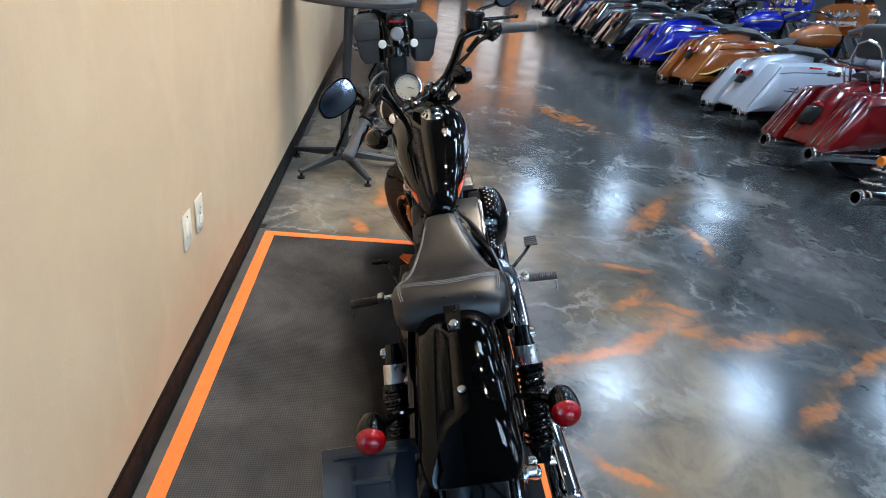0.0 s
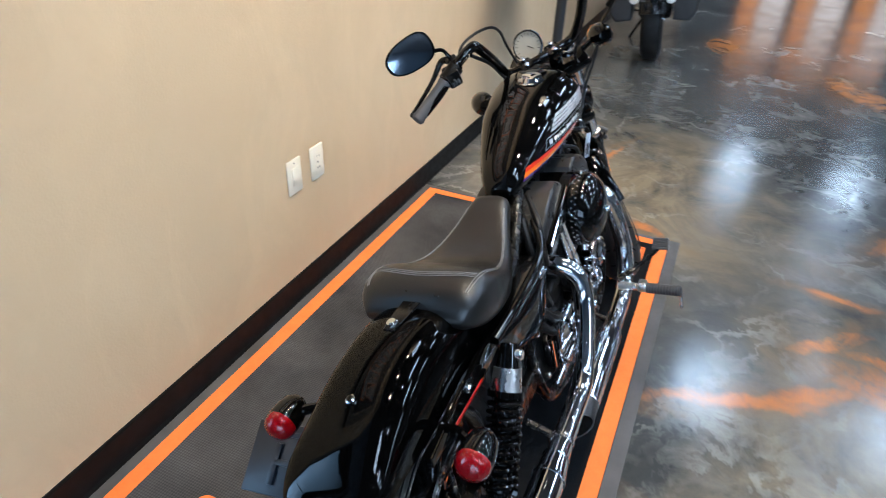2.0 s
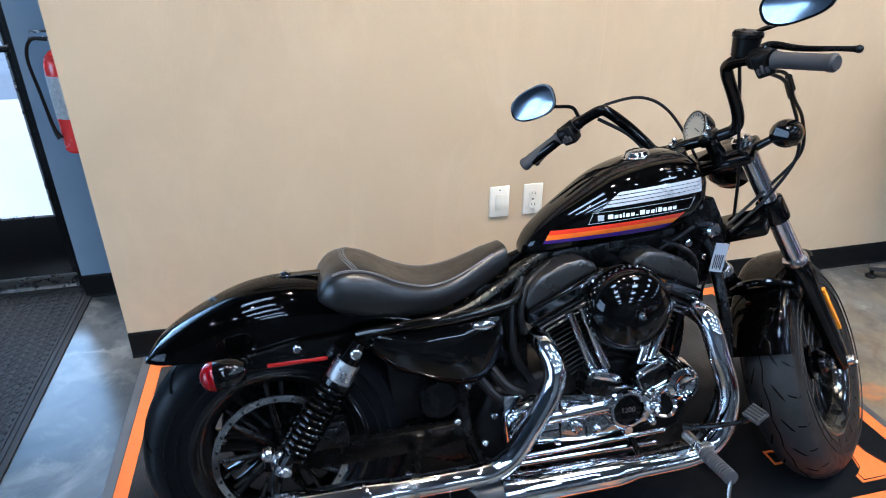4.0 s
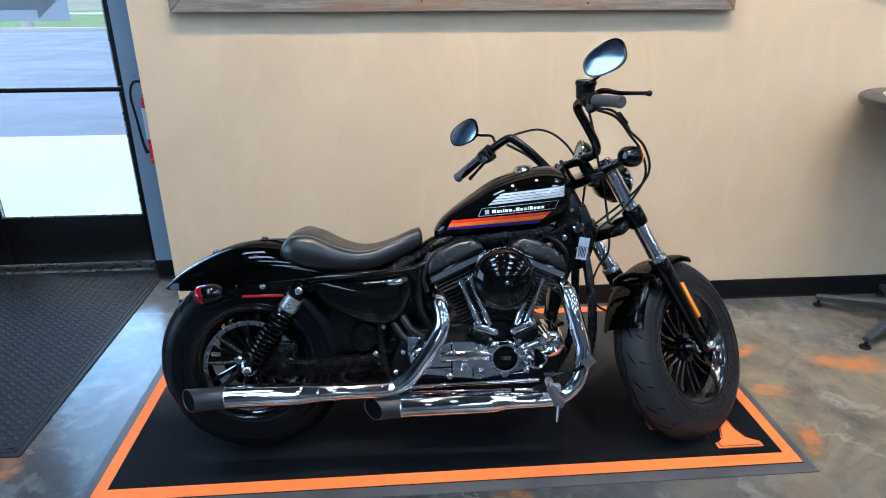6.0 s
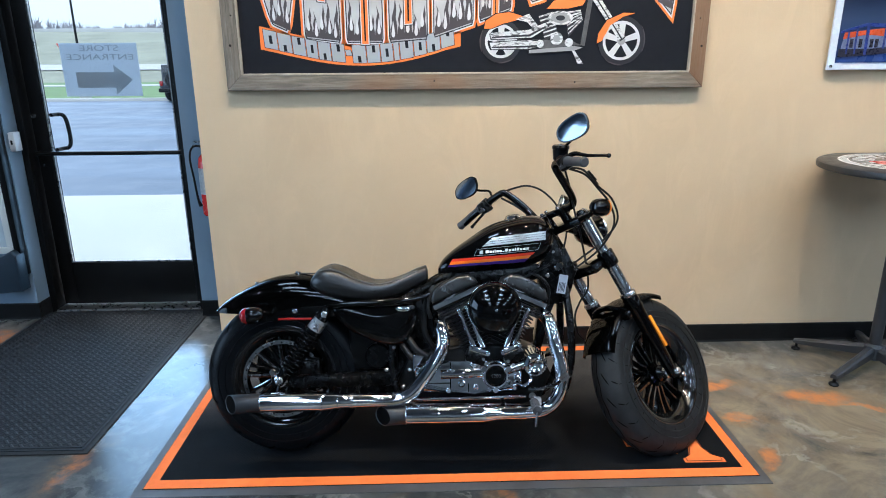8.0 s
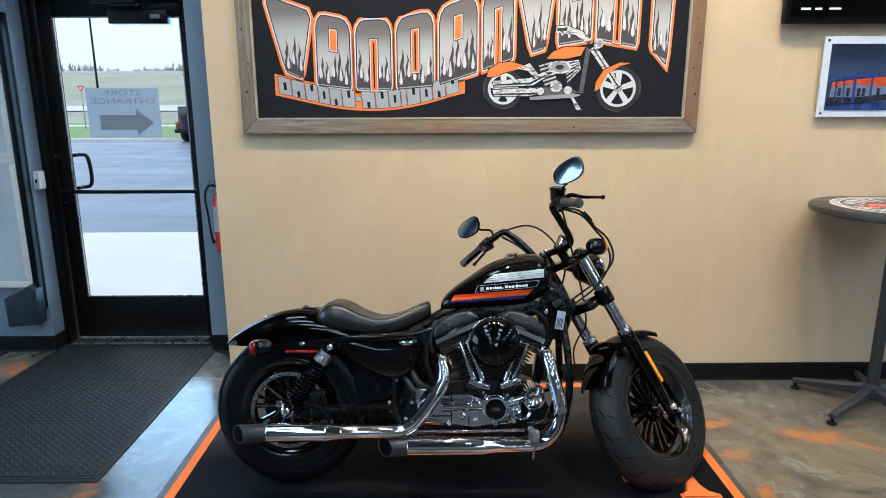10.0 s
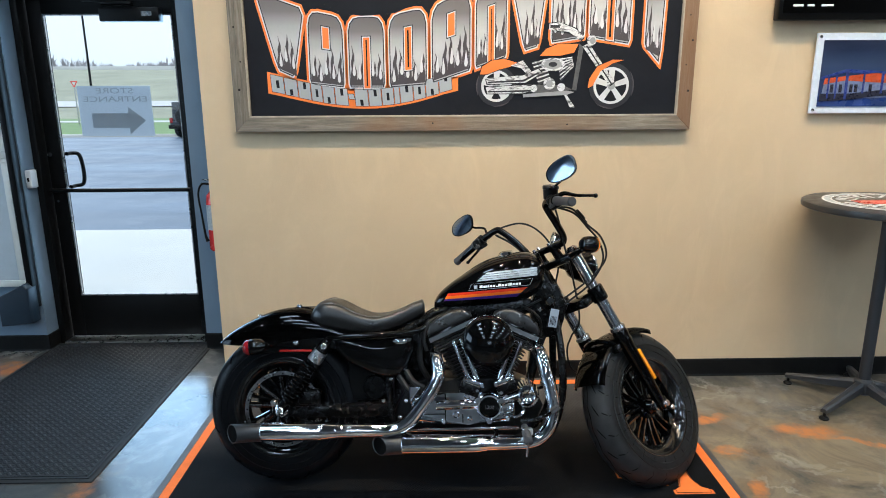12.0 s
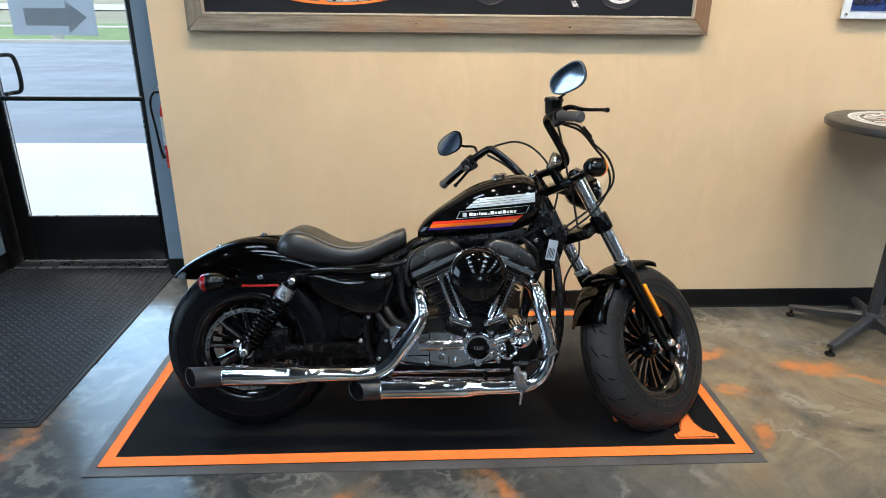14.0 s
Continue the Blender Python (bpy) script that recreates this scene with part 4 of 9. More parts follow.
def wheel(parent, c, R, half, rim_r, spokes, M=None, front=False):
    w = part("front_wheel" if front else "rear_wheel", lathe(bm_new(), [(0.0, -0.062), (0.026, -0.062), (0.034, -0.05), (0.034, -0.035), (0.05, -0.03), (0.05, 0.03), (0.034, 0.035), (0.034, 0.055), (0.0, 0.055)], c, (0, 1, 0), 28), BLACK_GLOSS, parent, "gloss black cast wheel", M)
    b = bm_new()
    hw = half * 0.72
    lathe(b, [(rim_r + 0.012, -hw), (rim_r + 0.014, -hw + 0.006), (rim_r - 0.012, -hw + 0.014), (rim_r - 0.03, -hw * 0.5), (rim_r - 0.032, 0.0), (rim_r - 0.03, hw * 0.5), (rim_r - 0.012, hw - 0.014), (rim_r + 0.014, hw - 0.006), (rim_r + 0.012, hw), (rim_r + 0.0, hw * 0.6), (rim_r - 0.02, 0), (rim_r + 0.0, -hw * 0.6)], c, (0, 1, 0), 56, closed=True)
    part("rim", b, WHEEL_GLOSS, w, "", M)
    for s in (-1, 1):
        part("rim_lip", lathe(bm_new(), [(rim_r + 0.010, s * half * 0.80), (rim_r + 0.004, s * half * 0.84), (rim_r - 0.012, s * half * 0.78), (rim_r - 0.030, s * half * 0.60), (rim_r - 0.040, s * half * 0.34)], c, (0, 1, 0), 56), WHEEL_GLOSS, w, "", M, smooth=60)
    prof = tyre_profile(R, half, rim_r - 0.002)
    part("tyre", lathe(bm_new(), prof, c, (0, 1, 0), 72), RUBBER if front else SHADED_RUBBER, w, "black rubber tyre with a cut tread", M, smooth=50)
    for s in (-1, 1):
        for rr, hh in ((rim_r + 0.030, 0.985), (rim_r + 0.055, 0.995)):
            h0 = s * half * hh
            part("sidewall_rib", lathe(bm_new(), [(rr - 0.002, h0 * 0.97), (rr - 0.0012, h0 * 1.01), (rr + 0.0012, h0 * 1.01), (rr + 0.002, h0 * 0.97)], c, (0, 1, 0), 72), RUBBER if front else SHADED_RUBBER, w, "", M, smooth=50)
    b = bm_new()
    n = 22 if front else 12
    for k in range(n):
        a = 2 * math.pi * k / n
        st = 2 * math.pi / n
        for s in (-1, 1):
            if front:
                groove(b, prof, c, a + (st / 2 if s > 0 else 0), [(0, s * half * 0.22), (st * 0.5, s * half * 0.48)], 0.0042)
                groove(b, prof, c, a + (st / 2 if s > 0 else 0), [(st * 0.35, s * half * 0.58), (st * 0.6, s * half * 0.86)], 0.0036)
            else:
                groove(b, prof, c, a + (st / 2 if s > 0 else 0), [(0, s * half * 0.12), (st * 0.45, s * half * 0.34), (st * 0.75, s * half * 0.82)], 0.0065)
        if front:
            groove(b, prof, c, a, [(0, half * 0.04), (st * 0.5, -half * 0.04), (st, half * 0.04)], 0.0035)
        else:
            groove(b, prof, c, a, [(0, 0.012), (st * 0.3, 0.010), (st * 0.5, -0.012), (st * 0.8, -0.010), (st, 0.012)], 0.0065)
    part("tread", b, GROOVE, w, "", M, smooth=0)
    for k in range(spokes):
        a0 = 2 * math.pi * (k + 0.3) / spokes
        b = bm_new()
        for s in (-1, 1):
            a1 = a0 + s * 0.11
            p0 = Vector((c[0] + 0.045 * math.cos(a0 + s * 0.25), c[1], c[2] + 0.045 * math.sin(a0 + s * 0.25)))
            p1 = Vector((c[0] + (rim_r - 0.024) * math.cos(a1), c[1], c[2] + (rim_r - 0.024) * math.sin(a1)))
            d = (p1 - p0).normalized()
            t = d.cross(Vector((0, 1, 0)))
            rings = []
            for f, wd, dp in ((0, 0.009, 0.02), (0.5, 0.007, 0.016), (1, 0.010, 0.02)):
                p = p0.lerp(p1, f)
                rings.append([p + t * wd + Vector((0, dp * 0.5, 0)), p + t * wd * 0.5 + Vector((0, dp, 0)), p - t * wd * 0.5 + Vector((0, dp, 0)), p - t * wd + Vector((0, dp * 0.5, 0)),
                              p - t * wd + Vector((0, -dp * 0.5, 0)), p - t * wd * 0.5 + Vector((0, -dp, 0)), p + t * wd * 0.5 + Vector((0, -dp, 0)), p + t * wd + Vector((0, -dp * 0.5, 0))])
            skin(b, rings)
        part("spoke", b, WHEEL_GLOSS, w, "", M)
    return w


RW = (0.0, 0.0, 0.318)
rear = wheel(bike, RW, 0.312, 0.074, 0.2, 9)
b = bm_new()
lathe(b, [(0.138, -0.083), (0.153, -0.083), (0.153, -0.088), (0.138, -0.088)], RW, (0, 1, 0), 64, closed=True)
disc = part("brake_disc", b, STEEL, rear, "drilled steel brake disc")
for k in range(9):
    a = 2 * math.pi * k / 9
    part("carrier_arm", rod(bm_new(), (0.03 * math.cos(a), -0.075, RW[2] + 0.03 * math.sin(a)), (0.137 * math.cos(a + 0.25), -0.085, RW[2] + 0.137 * math.sin(a + 0.25)), 0.009, 0.006, 6), BLACK_SATIN, disc)
b = bm_new()
for k in range(24):
    a = 2 * math.pi * k / 24
    lathe(b, [(0, 0.0005), (0.0035, 0.0005), (0.0035, -0.002)], (0.1435 * math.cos(a), -0.0885, RW[2] + 0.1435 * math.sin(a)), (0, -1, 0), 8)
tagged(part("disc_hole", b, BLACK_SATIN, disc), kind="stuff")
b = bm_new()
rod(b, (0, -0.13, RW[2]), (0, 0.13, RW[2]), 0.011)
lathe(b, [(0.0, 0.145), (0.006, 0.145), (0.008, 0.15), (0.014, 0.148), (0.018, 0.138), (0.018, 0.115), (0.026, 0.112), (0.026, 0.105)], RW, (0, -1, 0), 20)
part("rear_axle", b, BOLT, bike, "zinc axle end and nut")
b = bm_new()
bolt(b, (-0.025, -0.128, 0.352), r=0.015, h=0.012)
bolt(b, (0.013, -0.135, 0.345), r=0.013, h=0.012)
part("axle_bolt", b, BOLT, bike)
b = bm_new()
box(b, 0.05, 0.155, -0.115, -0.075, 0.33, 0.40, 0.012)
box(b, 0.07, 0.135, -0.125, -0.11, 0.34, 0.39, 0.008)
part("brake_caliper", b, BLACK_SATIN, bike)
# belt pulley on the far side
part("belt_pulley", lathe(bm_new(), [(0.03, 0.088), (0.145, 0.088), (0.15, 0.094), (0.15, 0.116), (0.145, 0.12), (0.03, 0.12)], RW, (0, 1, 0), 48), BLACK_SATIN, rear)
b = bm_new()
for s in (1, -1):
    tube(b, [(0, 0.105, RW[2] + s * 0.132), (0.25, 0.105, RW[2] + 0.01 + s * 0.1), (0.55, 0.105, 0.33 + s * 0.055)], 0.006, 8)
part("drive_belt", b, RUBBER, bike)
b = bm_new()
prism(b, [(-0.17, 0.36), (-0.16, 0.43), (-0.10, 0.475), (-0.02, 0.49), (0.08, 0.475), (0.2, 0.42), (0.3, 0.39), (0.3, 0.375), (0.2, 0.405), (0.08, 0.46), (-0.02, 0.475), (-0.09, 0.462), (-0.145, 0.425), (-0.155, 0.36)], 0.08, 0.125, 0.003)
part("belt_guard", b, BLACK_GLOSS, bike)

# swing arm
for s in (-1, 1):
    b = bm_new()
    prism(b, [(-0.04, 0.295), (-0.04, 0.345), (0.06, 0.345), (0.2, 0.335), (0.42, 0.345), (0.45, 0.32), (0.42, 0.285), (0.2, 0.283), (0.06, 0.285)], s * 0.09 - 0.016, s * 0.09 + 0.016, 0.008)
    part("swing_arm", b, BLACK_SATIN, bike)

# shock absorbers
for s in (-1, 1):
    v = s * 0.158
    top, bot = Vector((0.183, v, 0.582)), Vector((0.012, v, 0.335))
    d = (bot - top).normalized()
    shock = part("shock_absorber", rod(bm_new(), top + d * 0.06, bot - d * 0.02, 0.025, 0.023, 18), BLACK_SATIN, bike)
    b = bm_new()
    rod(b, top + d * 0.028, top + d * 0.072, 0.028, 0.031, 22)
    part("sleeve", b, ALU, shock, "bare aluminium shock sleeve")
    part("shock_eye", rod(bm_new(), top - d * 0.02, top + d * 0.03, 0.017, 0.024, 18), BLACK_GLOSS, shock)
    part("upper_spring_seat", rod(bm_new(), top + d * 0.072, top + d * 0.084, 0.037, 0.037, 22), BLACK_GLOSS, shock)
    part("lower_spring_seat", rod(bm_new(), bot - d * 0.035, bot, 0.028, 0.02, 18), BLACK_GLOSS, shock)
    hx = []
    s1, u1 = ring_frame(d)
    L = (bot - top).length
    for i in range(145):
        f = i / 144
        a = f * 2 * math.pi * 11.5
        hx.append(top + d * (0.084 + f * (L - 0.12)) + (s1 * math.cos(a) + u1 * math.sin(a)) * 0.032)
    part("coil_spring", tube(bm_new(), hx, 0.0052, 8, smooth_path=False), BLACK_GLOSS, shock)
    for x, z in ((0.183, 0.582), (0.012, 0.335)):
        part("mount_bolt", bolt(bm_new(), (x, v + s * 0.022, z), (0, s, 0), 0.012, 0.008), BOLT, shock)

# rear fender and struts
FORK_TUBE = plain("polished_fork_tube", (0.74, 0.76, 0.80), 0.13, metal=1.0, vary=0.04, rough_vary=0.03)
FTOP = [(-0.256, 0.590), (-0.224, 0.622), (-0.152, 0.667), (-0.057, 0.708), (0.039, 0.723), (0.123, 0.714), (0.22, 0.69), (0.32, 0.64)]
FLOW = [0.582, 0.580, 0.577, 0.577, 0.585, 0.590, 0.592, 0.58]
path = spline([(x, 0, z) for x, z in FTOP], 5)
lows = [p.z for p in spline([(x, 0, z) for (x, _), z in zip(FTOP, FLOW)], 5)]
rings = []
for i, (p, lo) in enumerate(zip(path, lows)):
    f = i / (len(path) - 1)
    hw = 0.072 + 0.026 * min(1, f * 5)
    ring = []
    for k in range(17):
        a = math.pi * k / 16
        y = -math.cos(a)
        sy = math.copysign(abs(y) ** 0.62, y) * hw
        rise = math.sin(a) ** 0.62
        ring.append((p.x, sy, lo + (p.z - lo) * rise))
    rings.append(ring)
b = bm_new()
skin(b, rings, closed_ring=False, caps=False)
bmesh.ops.solidify(b, geom=b.faces[:], thickness=0.004)
fender = part("rear_fender", b, BLACK_GLOSS, bike, "gloss black chopped rear fender", smooth=45)
b = bm_new()
bolt(b, (0.052, 0, 0.7265), (0, 0.0, 1), 0.011, 0.008)
part("fender_bolt", b, CHROME, fender)
part("fender_bolt", bolt(bm_new(), (-0.112, 0, 0.6885), (-0.35, 0, 1), 0.009, 0.005), CHROME, fender)
b = bm_new()
prism(b, [(0.036, -0.012), (0.036, 0.012), (0.075, 0.016), (0.14, 0.02), (0.14, -0.02), (0.075, -0.016)], 0.7215, 0.7255, 0.002, plane="xy")
part("seat_bracket", b, BLACK_SATIN, fender)
for s in (-1, 1):
    b = bm_new()
    prism(b, [(-0.10, 0.550), (-0.10, 0.572), (0.05, 0.60), (0.2, 0.607), (0.30, 0.60), (0.30, 0.575), (0.2, 0.565), (0.13, 0.550)], s * 0.106, s * 0.12, 0.003)
    strut = part("fender_strut", b, BLACK_GLOSS, bike)
    for x, z in ((0.062, 0.588), (0.25, 0.592)):
        part("strut_bolt", bolt(bm_new(), (x, s * 0.122, z), (0, s, 0), 0.0095, 0.006), CHROME, strut)
    b = bm_new()
    box(b, -0.005, 0.125, min(s * 0.1165, s * 0.1212), max(s * 0.1165, s * 0.1212), 0.553, 0.5625, 0.002)
    part("side_reflector", b, RED_REFLECTOR, strut, "red strip reflector")
    # turn signal that doubles as tail lamp
    b = bm_new()
    c = (-0.085, s * 0.198, 0.585)
    lathe(b, [(0.0, 0.048), (0.016, 0.045), (0.027, 0.032), (0.031, 0.012), (0.032, -0.01), (0.030, -0.014)], c, (1, 0, 0.1), 24)
    sig = part("turn_signal", b, BLACK_GLOSS, bike, "black turn signal with red lens")
    b = bm_new()
    lathe(b, [(0.031, -0.013), (0.0315, -0.018), (0.029, -0.028), (0.022, -0.037), (0.012, -0.042), (0.0, -0.044)], c, (1, 0, 0.1), 24)
    part("red_lens", b, RED_LENS, sig, "faceted red lens")
    b = bm_new()
    tube(b, [(-0.062, s * 0.175, 0.587), (-0.04, s * 0.14, 0.585), (-0.03, s * 0.105, 0.575)], [0.011, 0.009, 0.011], 10)
    part("stem", b, BLACK_GLOSS, sig)

# number plate holder, on the far side, with an empty plate
plate = part("plate_holder", box(bm_new(), -0.006, 0.0, -0.105, 0.105, -0.07, 0.07, 0.002), PLATE_PLASTIC, bike, "dark side-mounted plate holder", pose(-0.088, 0.216, 0.465, 8, 52, 11))
b = bm_new()
box(b, -0.0115, -0.0055, -0.045, 0.045, -0.012, 0.0, 0.001)
box(b, -0.0115, -0.0055, -0.05, -0.035, -0.05, 0.03, 0.001)
box(b, -0.0115, -0.0055, 0.035, 0.05, -0.05, 0.03, 0.001)
box(b, -0.0115, -0.0055, -0.08, 0.08, 0.045, 0.055, 0.001)
part("rib", b, PLATE_PLASTIC, plate, "", pose(-0.088, 0.216, 0.465, 8, 52, 11))
b = bm_new()
tube(b, [(-0.06, 0.15, 0.45), (0.0, 0.125, 0.37), (0.01, 0.12, 0.33)], 0.008, 8)
part("holder_arm", b, BLACK_SATIN, plate)

# seat
SEAT = [  # x, top, half width, skirt bottom
    (0.118, 0.704, 0.105, 0.678), (0.135, 0.737, 0.122, 0.656), (0.165, 0.758, 0.134, 0.636), (0.20, 0.763, 0.138, 0.624), (0.24, 0.753, 0.138, 0.616),
    (0.30, 0.721, 0.130, 0.610), (0.36, 0.701, 0.114, 0.610), (0.42, 0.703, 0.094, 0.618), (0.48, 0.721, 0.072, 0.637), (0.53, 0.741, 0.056, 0.659), (0.566, 0.750, 0.048, 0.682)]
rings = []
for i in range(41):
    x = 0.118 + (0.566 - 0.118) * i / 40
    top, hw, low = lerp_table(SEAT, x)
    ring = []
    for k in range(28):
        a = 2 * math.pi * k / 28
        ca, sa = math.cos(a), math.sin(a)
        y = math.copysign(abs(ca) ** 0.7, ca) * hw
        zc = (top + low) / 2
        hz = (top - low) / 2
        dish = -0.012 * (1 - (y / hw) ** 2) * (1 if sa > 0 else 0) * math.sin(math.pi * i / 40)
        ring.append((x, y * (0.9 if sa < -0.5 else 1.0), zc + math.copysign(abs(sa) ** 0.55, sa) * hz + dish))
    rings.append(ring)
nose = [Vector(p) for p in rings[-1]]
mid = sum(nose, Vector()) / len(nose)
for k, dx in ((0.95, 0.004), (0.82, 0.008), (0.60, 0.011)):
    rings.append([mid + (p - mid) * k + Vector((dx, 0, -0.003 * (1 - k) * 10)) for p in nose])
seat = part("seat", skin(bm_new(), rings), LEATHER, bike, "black leather solo seat with grey stitching", smooth=60)
for off in (0.0, 0.009):
    b = bm_new()
    for s in (-1, 1):
        pts = []
        for i in range(3, 38):
            x = 0.118 + (0.566 - 0.118) * i / 40
            top, hw, low = lerp_table(SEAT, x)
            zc, hz = (top + low) / 2, (top - low) / 2
            ca = 0.80 - off * 5
            y = ca ** 0.7 * hw
            pts.append((x, s * y, zc + math.sqrt(1 - ca * ca) ** 0.55 * hz + 0.0008 - 0.012 * (1 - (y / hw) ** 2) * math.sin(math.pi * i / 40)))
        tube(b, pts, 0.0011, 5, 2)
    part("stitching", b, THREAD, seat, "grey double stitching")
b = bm_new()
for i in range(3):
    pts = []
    for k in range(9):
        y = -0.11 + 0.22 * k / 8
        x = 0.195 + 0.006 * i - 0.02 * (1 - (y / 0.11) ** 2)
        top, hw, low = lerp_table(SEAT, x)
        ca = min(0.98, (abs(y) / hw) ** (1 / 0.7))
        pts.append((x, y, (top + low) / 2 + math.sqrt(1 - ca * ca) ** 0.55 * (top - low) / 2 + 0.0008 - 0.012 * (1 - (y / hw) ** 2) * math.sin(math.pi * (x - 0.118) / 0.438)))
    tube(b, pts, 0.0011, 5, 3)
part("cross_stitch", b, THREAD, seat)
b = bm_new()
lathe(b, [(0.012, 0.0), (0.016, 0.0015), (0.017, 0.0)], (0.152, 0, 0.714), (-0.65, 0, 0.75), 6)
part("embossed_badge", b, LEATHER, seat)

# fuel tank
TANK = [  # x, top, bottom, half width
    (0.618, 0.742, 0.716, 0.030), (0.636, 0.772, 0.710, 0.046), (0.68, 0.812, 0.712, 0.064), (0.74, 0.854, 0.718, 0.084), (0.83, 0.910, 0.724, 0.108),
    (0.93, 0.940, 0.732, 0.122), (1.00, 0.946, 0.748, 0.125), (1.04, 0.934, 0.77, 0.118), (1.064, 0.910, 0.80, 0.098), (1.075, 0.886, 0.83, 0.06)]
TP = 2.5


def tank_half(x, z):
    top, bot, hw = lerp_table(TANK, x)
    q = min(1.0, abs((z - (top + bot) / 2) / ((top - bot) / 2)))
    return hw * (1 - q ** TP) ** (1 / TP)


rings = []
for i in range(45):
    x = 0.618 + 0.457 * i / 44
    top, bot, hw = lerp_table(TANK, x)
    ring = []
    for k in range(36):
        a = 2 * math.pi * k / 36
        ca, sa = math.cos(a), math.sin(a)
        ring.append((x, math.copysign(abs(ca) ** (2 / TP), ca) * hw, (top + bot) / 2 + math.copysign(abs(sa) ** (2 / TP), sa) * (top - bot) / 2))
    rings.append(ring)
tank = part("fuel_tank", skin(bm_new(), rings), BLACK_GLOSS, bike, "gloss black peanut fuel tank", smooth=60)


def tank_patch(name, mat, lower, upper, x0, x1, slant0=0.0, slant1=0.0, lift=0.0012, label="", rows=4, sides=(-1, 1)):
    """A painted band between two straight lines of (z at x=0.7, slope), laid on the tank's flank."""
    for s in sides:
        b = bm_new()
        grid = []
        for i in range(33):
            row = []
            for j in range(rows + 1):
                g = j / rows
                xa, xb = x0 + slant0 * g, x1 + slant1 * g
                x = xa + (xb - xa) * i / 32
                z = (lower[0] + lower[1] * (x - 0.7)) * (1 - g) + (upper[0] + upper[1] * (x - 0.7)) * g
                row.append((x, s * (tank_half(x, z) + lift), z))
            grid.append(row)
        skin(b, grid, closed_ring=False, caps=False)
        part(name, b, mat, tank, label, smooth=60)


SL = 0.082
tank_patch("stripe", PURPLE_STRIPE, (0.748, 0.06), (0.7565, SL), 0.655, 0.955, 0.006, 0.012, label="purple painted stripe")
tank_patch("stripe", ORANGE_STRIPE, (0.7565, SL), (0.7685, SL), 0.661, 0.968, 0.006, 0.012, label="orange painted stripe")
tank_patch("stripe", RED_STRIPE, (0.7685, SL), (0.779, SL), 0.668, 0.981, 0.006, 0.012, label="red-orange painted stripe")
for k, (h0, h1, xs) in enumerate(((0.0, 0.0062, 0.79), (0.0085, 0.0147, 0.80), (0.017, 0.0232, 0.811), (0.0255, 0.0315, 0.823))):
    tank_patch("stripe", SILVER_STRIPE, (0.817 + h0, 0.10), (0.817 + h1, 0.105), xs, 1.034, 0.009, 0.001, label="silver painted stripe", rows=2)
# maker's mark: a white outline with plain white bars
for lo, hi, a, c in ((0.7835, 0.7848, 0.757, 1.002), (0.8085, 0.8098, 0.772, 1.008)):
    tank_patch("badge_outline", SILVER_STRIPE, (lo, SL + 0.01), (hi, SL + 0.01), a, c, rows=1, label="thin silver outline")
for a in (0.757, 1.002):
    tank_patch("badge_outline", SILVER_STRIPE, (0.7835, SL + 0.01), (0.8098, SL + 0.01), a, a + 0.0015, 0.012, 0.012, label="thin silver outline")
x = 0.802
for w, hh in ((0.012, 1.3), (0.009, 1), (0.005, 1), (0.004, 1.3), (0.009, 1), (0.009, 0.95), (0.007, 0.4), (0.012, 1.3), (0.009, 1), (0.009, 1), (0.003, 1.3), (0.010, 1.3), (0.009, 1), (0.010, 1), (0.009, 1)):
    tank_patch("badge_mark", WHITE_MARK, (0.7915, SL), (0.7915 + 0.0085 * hh, SL), x, x + w, rows=1, label="plain white mark")
    x += w + 0.0028
tank_patch("badge_mark", SILVER_STRIPE, (0.7895, SL), (0.8035, SL), 0.779, 0.793, rows=2, label="small silver mark")
b = bm_new()
lathe(b, [(0.0, 0.009), (0.02, 0.008), (0.027, 0.005), (0.030, -0.001), (0.032, -0.005), (0.037, -0.007), (0.038, -0.018)], (0.92, -0.020, 0.942), (-0.12, -0.10, 1), 28)
part("fuel_cap", b, CHROME, tank, "chrome fuel cap")

# frame
b = bm_new()
tube(b, [(0.20, -0.085, 0.575), (0.42, -0.075, 0.60), (0.56, -0.055, 0.66), (0.63, -0.04, 0.70), (0.80, 0, 0.755), (1.06, 0, 0.80)], 0.017, 12)
tube(b, [(0.20, 0.085, 0.575), (0.42, 0.075, 0.60), (0.56, 0.055, 0.66), (0.63, 0.04, 0.70), (0.80, 0, 0.755), (1.06, 0, 0.80)], 0.017, 12)
for s in (-1, 1):
    tube(b, [(1.09, s * 0.02, 0.76), (1.12, s * 0.055, 0.66), (1.135, s * 0.10, 0.50), (1.13, s * 0.11, 0.35), (1.08, s * 0.115, 0.215), (0.98, s * 0.115, 0.17), (0.70, s * 0.115, 0.17), (0.50, s * 0.11, 0.20), (0.44, s * 0.10, 0.30), (0.43, s * 0.09, 0.45), (0.44, s * 0.08, 0.60)], 0.0155, 12)
rod(b, (1.03, 0, 0.93), (1.13, 0, 0.73), 0.034, 0.034, 20)
part("frame", b, BLACK_SATIN, bike, "black tubular steel frame")
b = bm_new()
prism(b, [(1.02, 0.80), (1.02, 0.86), (1.07, 0.87), (1.11, 0.80), (1.12, 0.72), (1.09, 0.70), (1.05, 0.74)], -0.055, 0.055, 0.006)
part("neck_cover", b, BLACK_SATIN, bike)
b = bm_new()
bolt(b, (1.075, -0.058, 0.80), r=0.008)
bolt(b, (1.10, -0.056, 0.745), r=0.007)
part("neck_bolt", b, CHROME, bike)

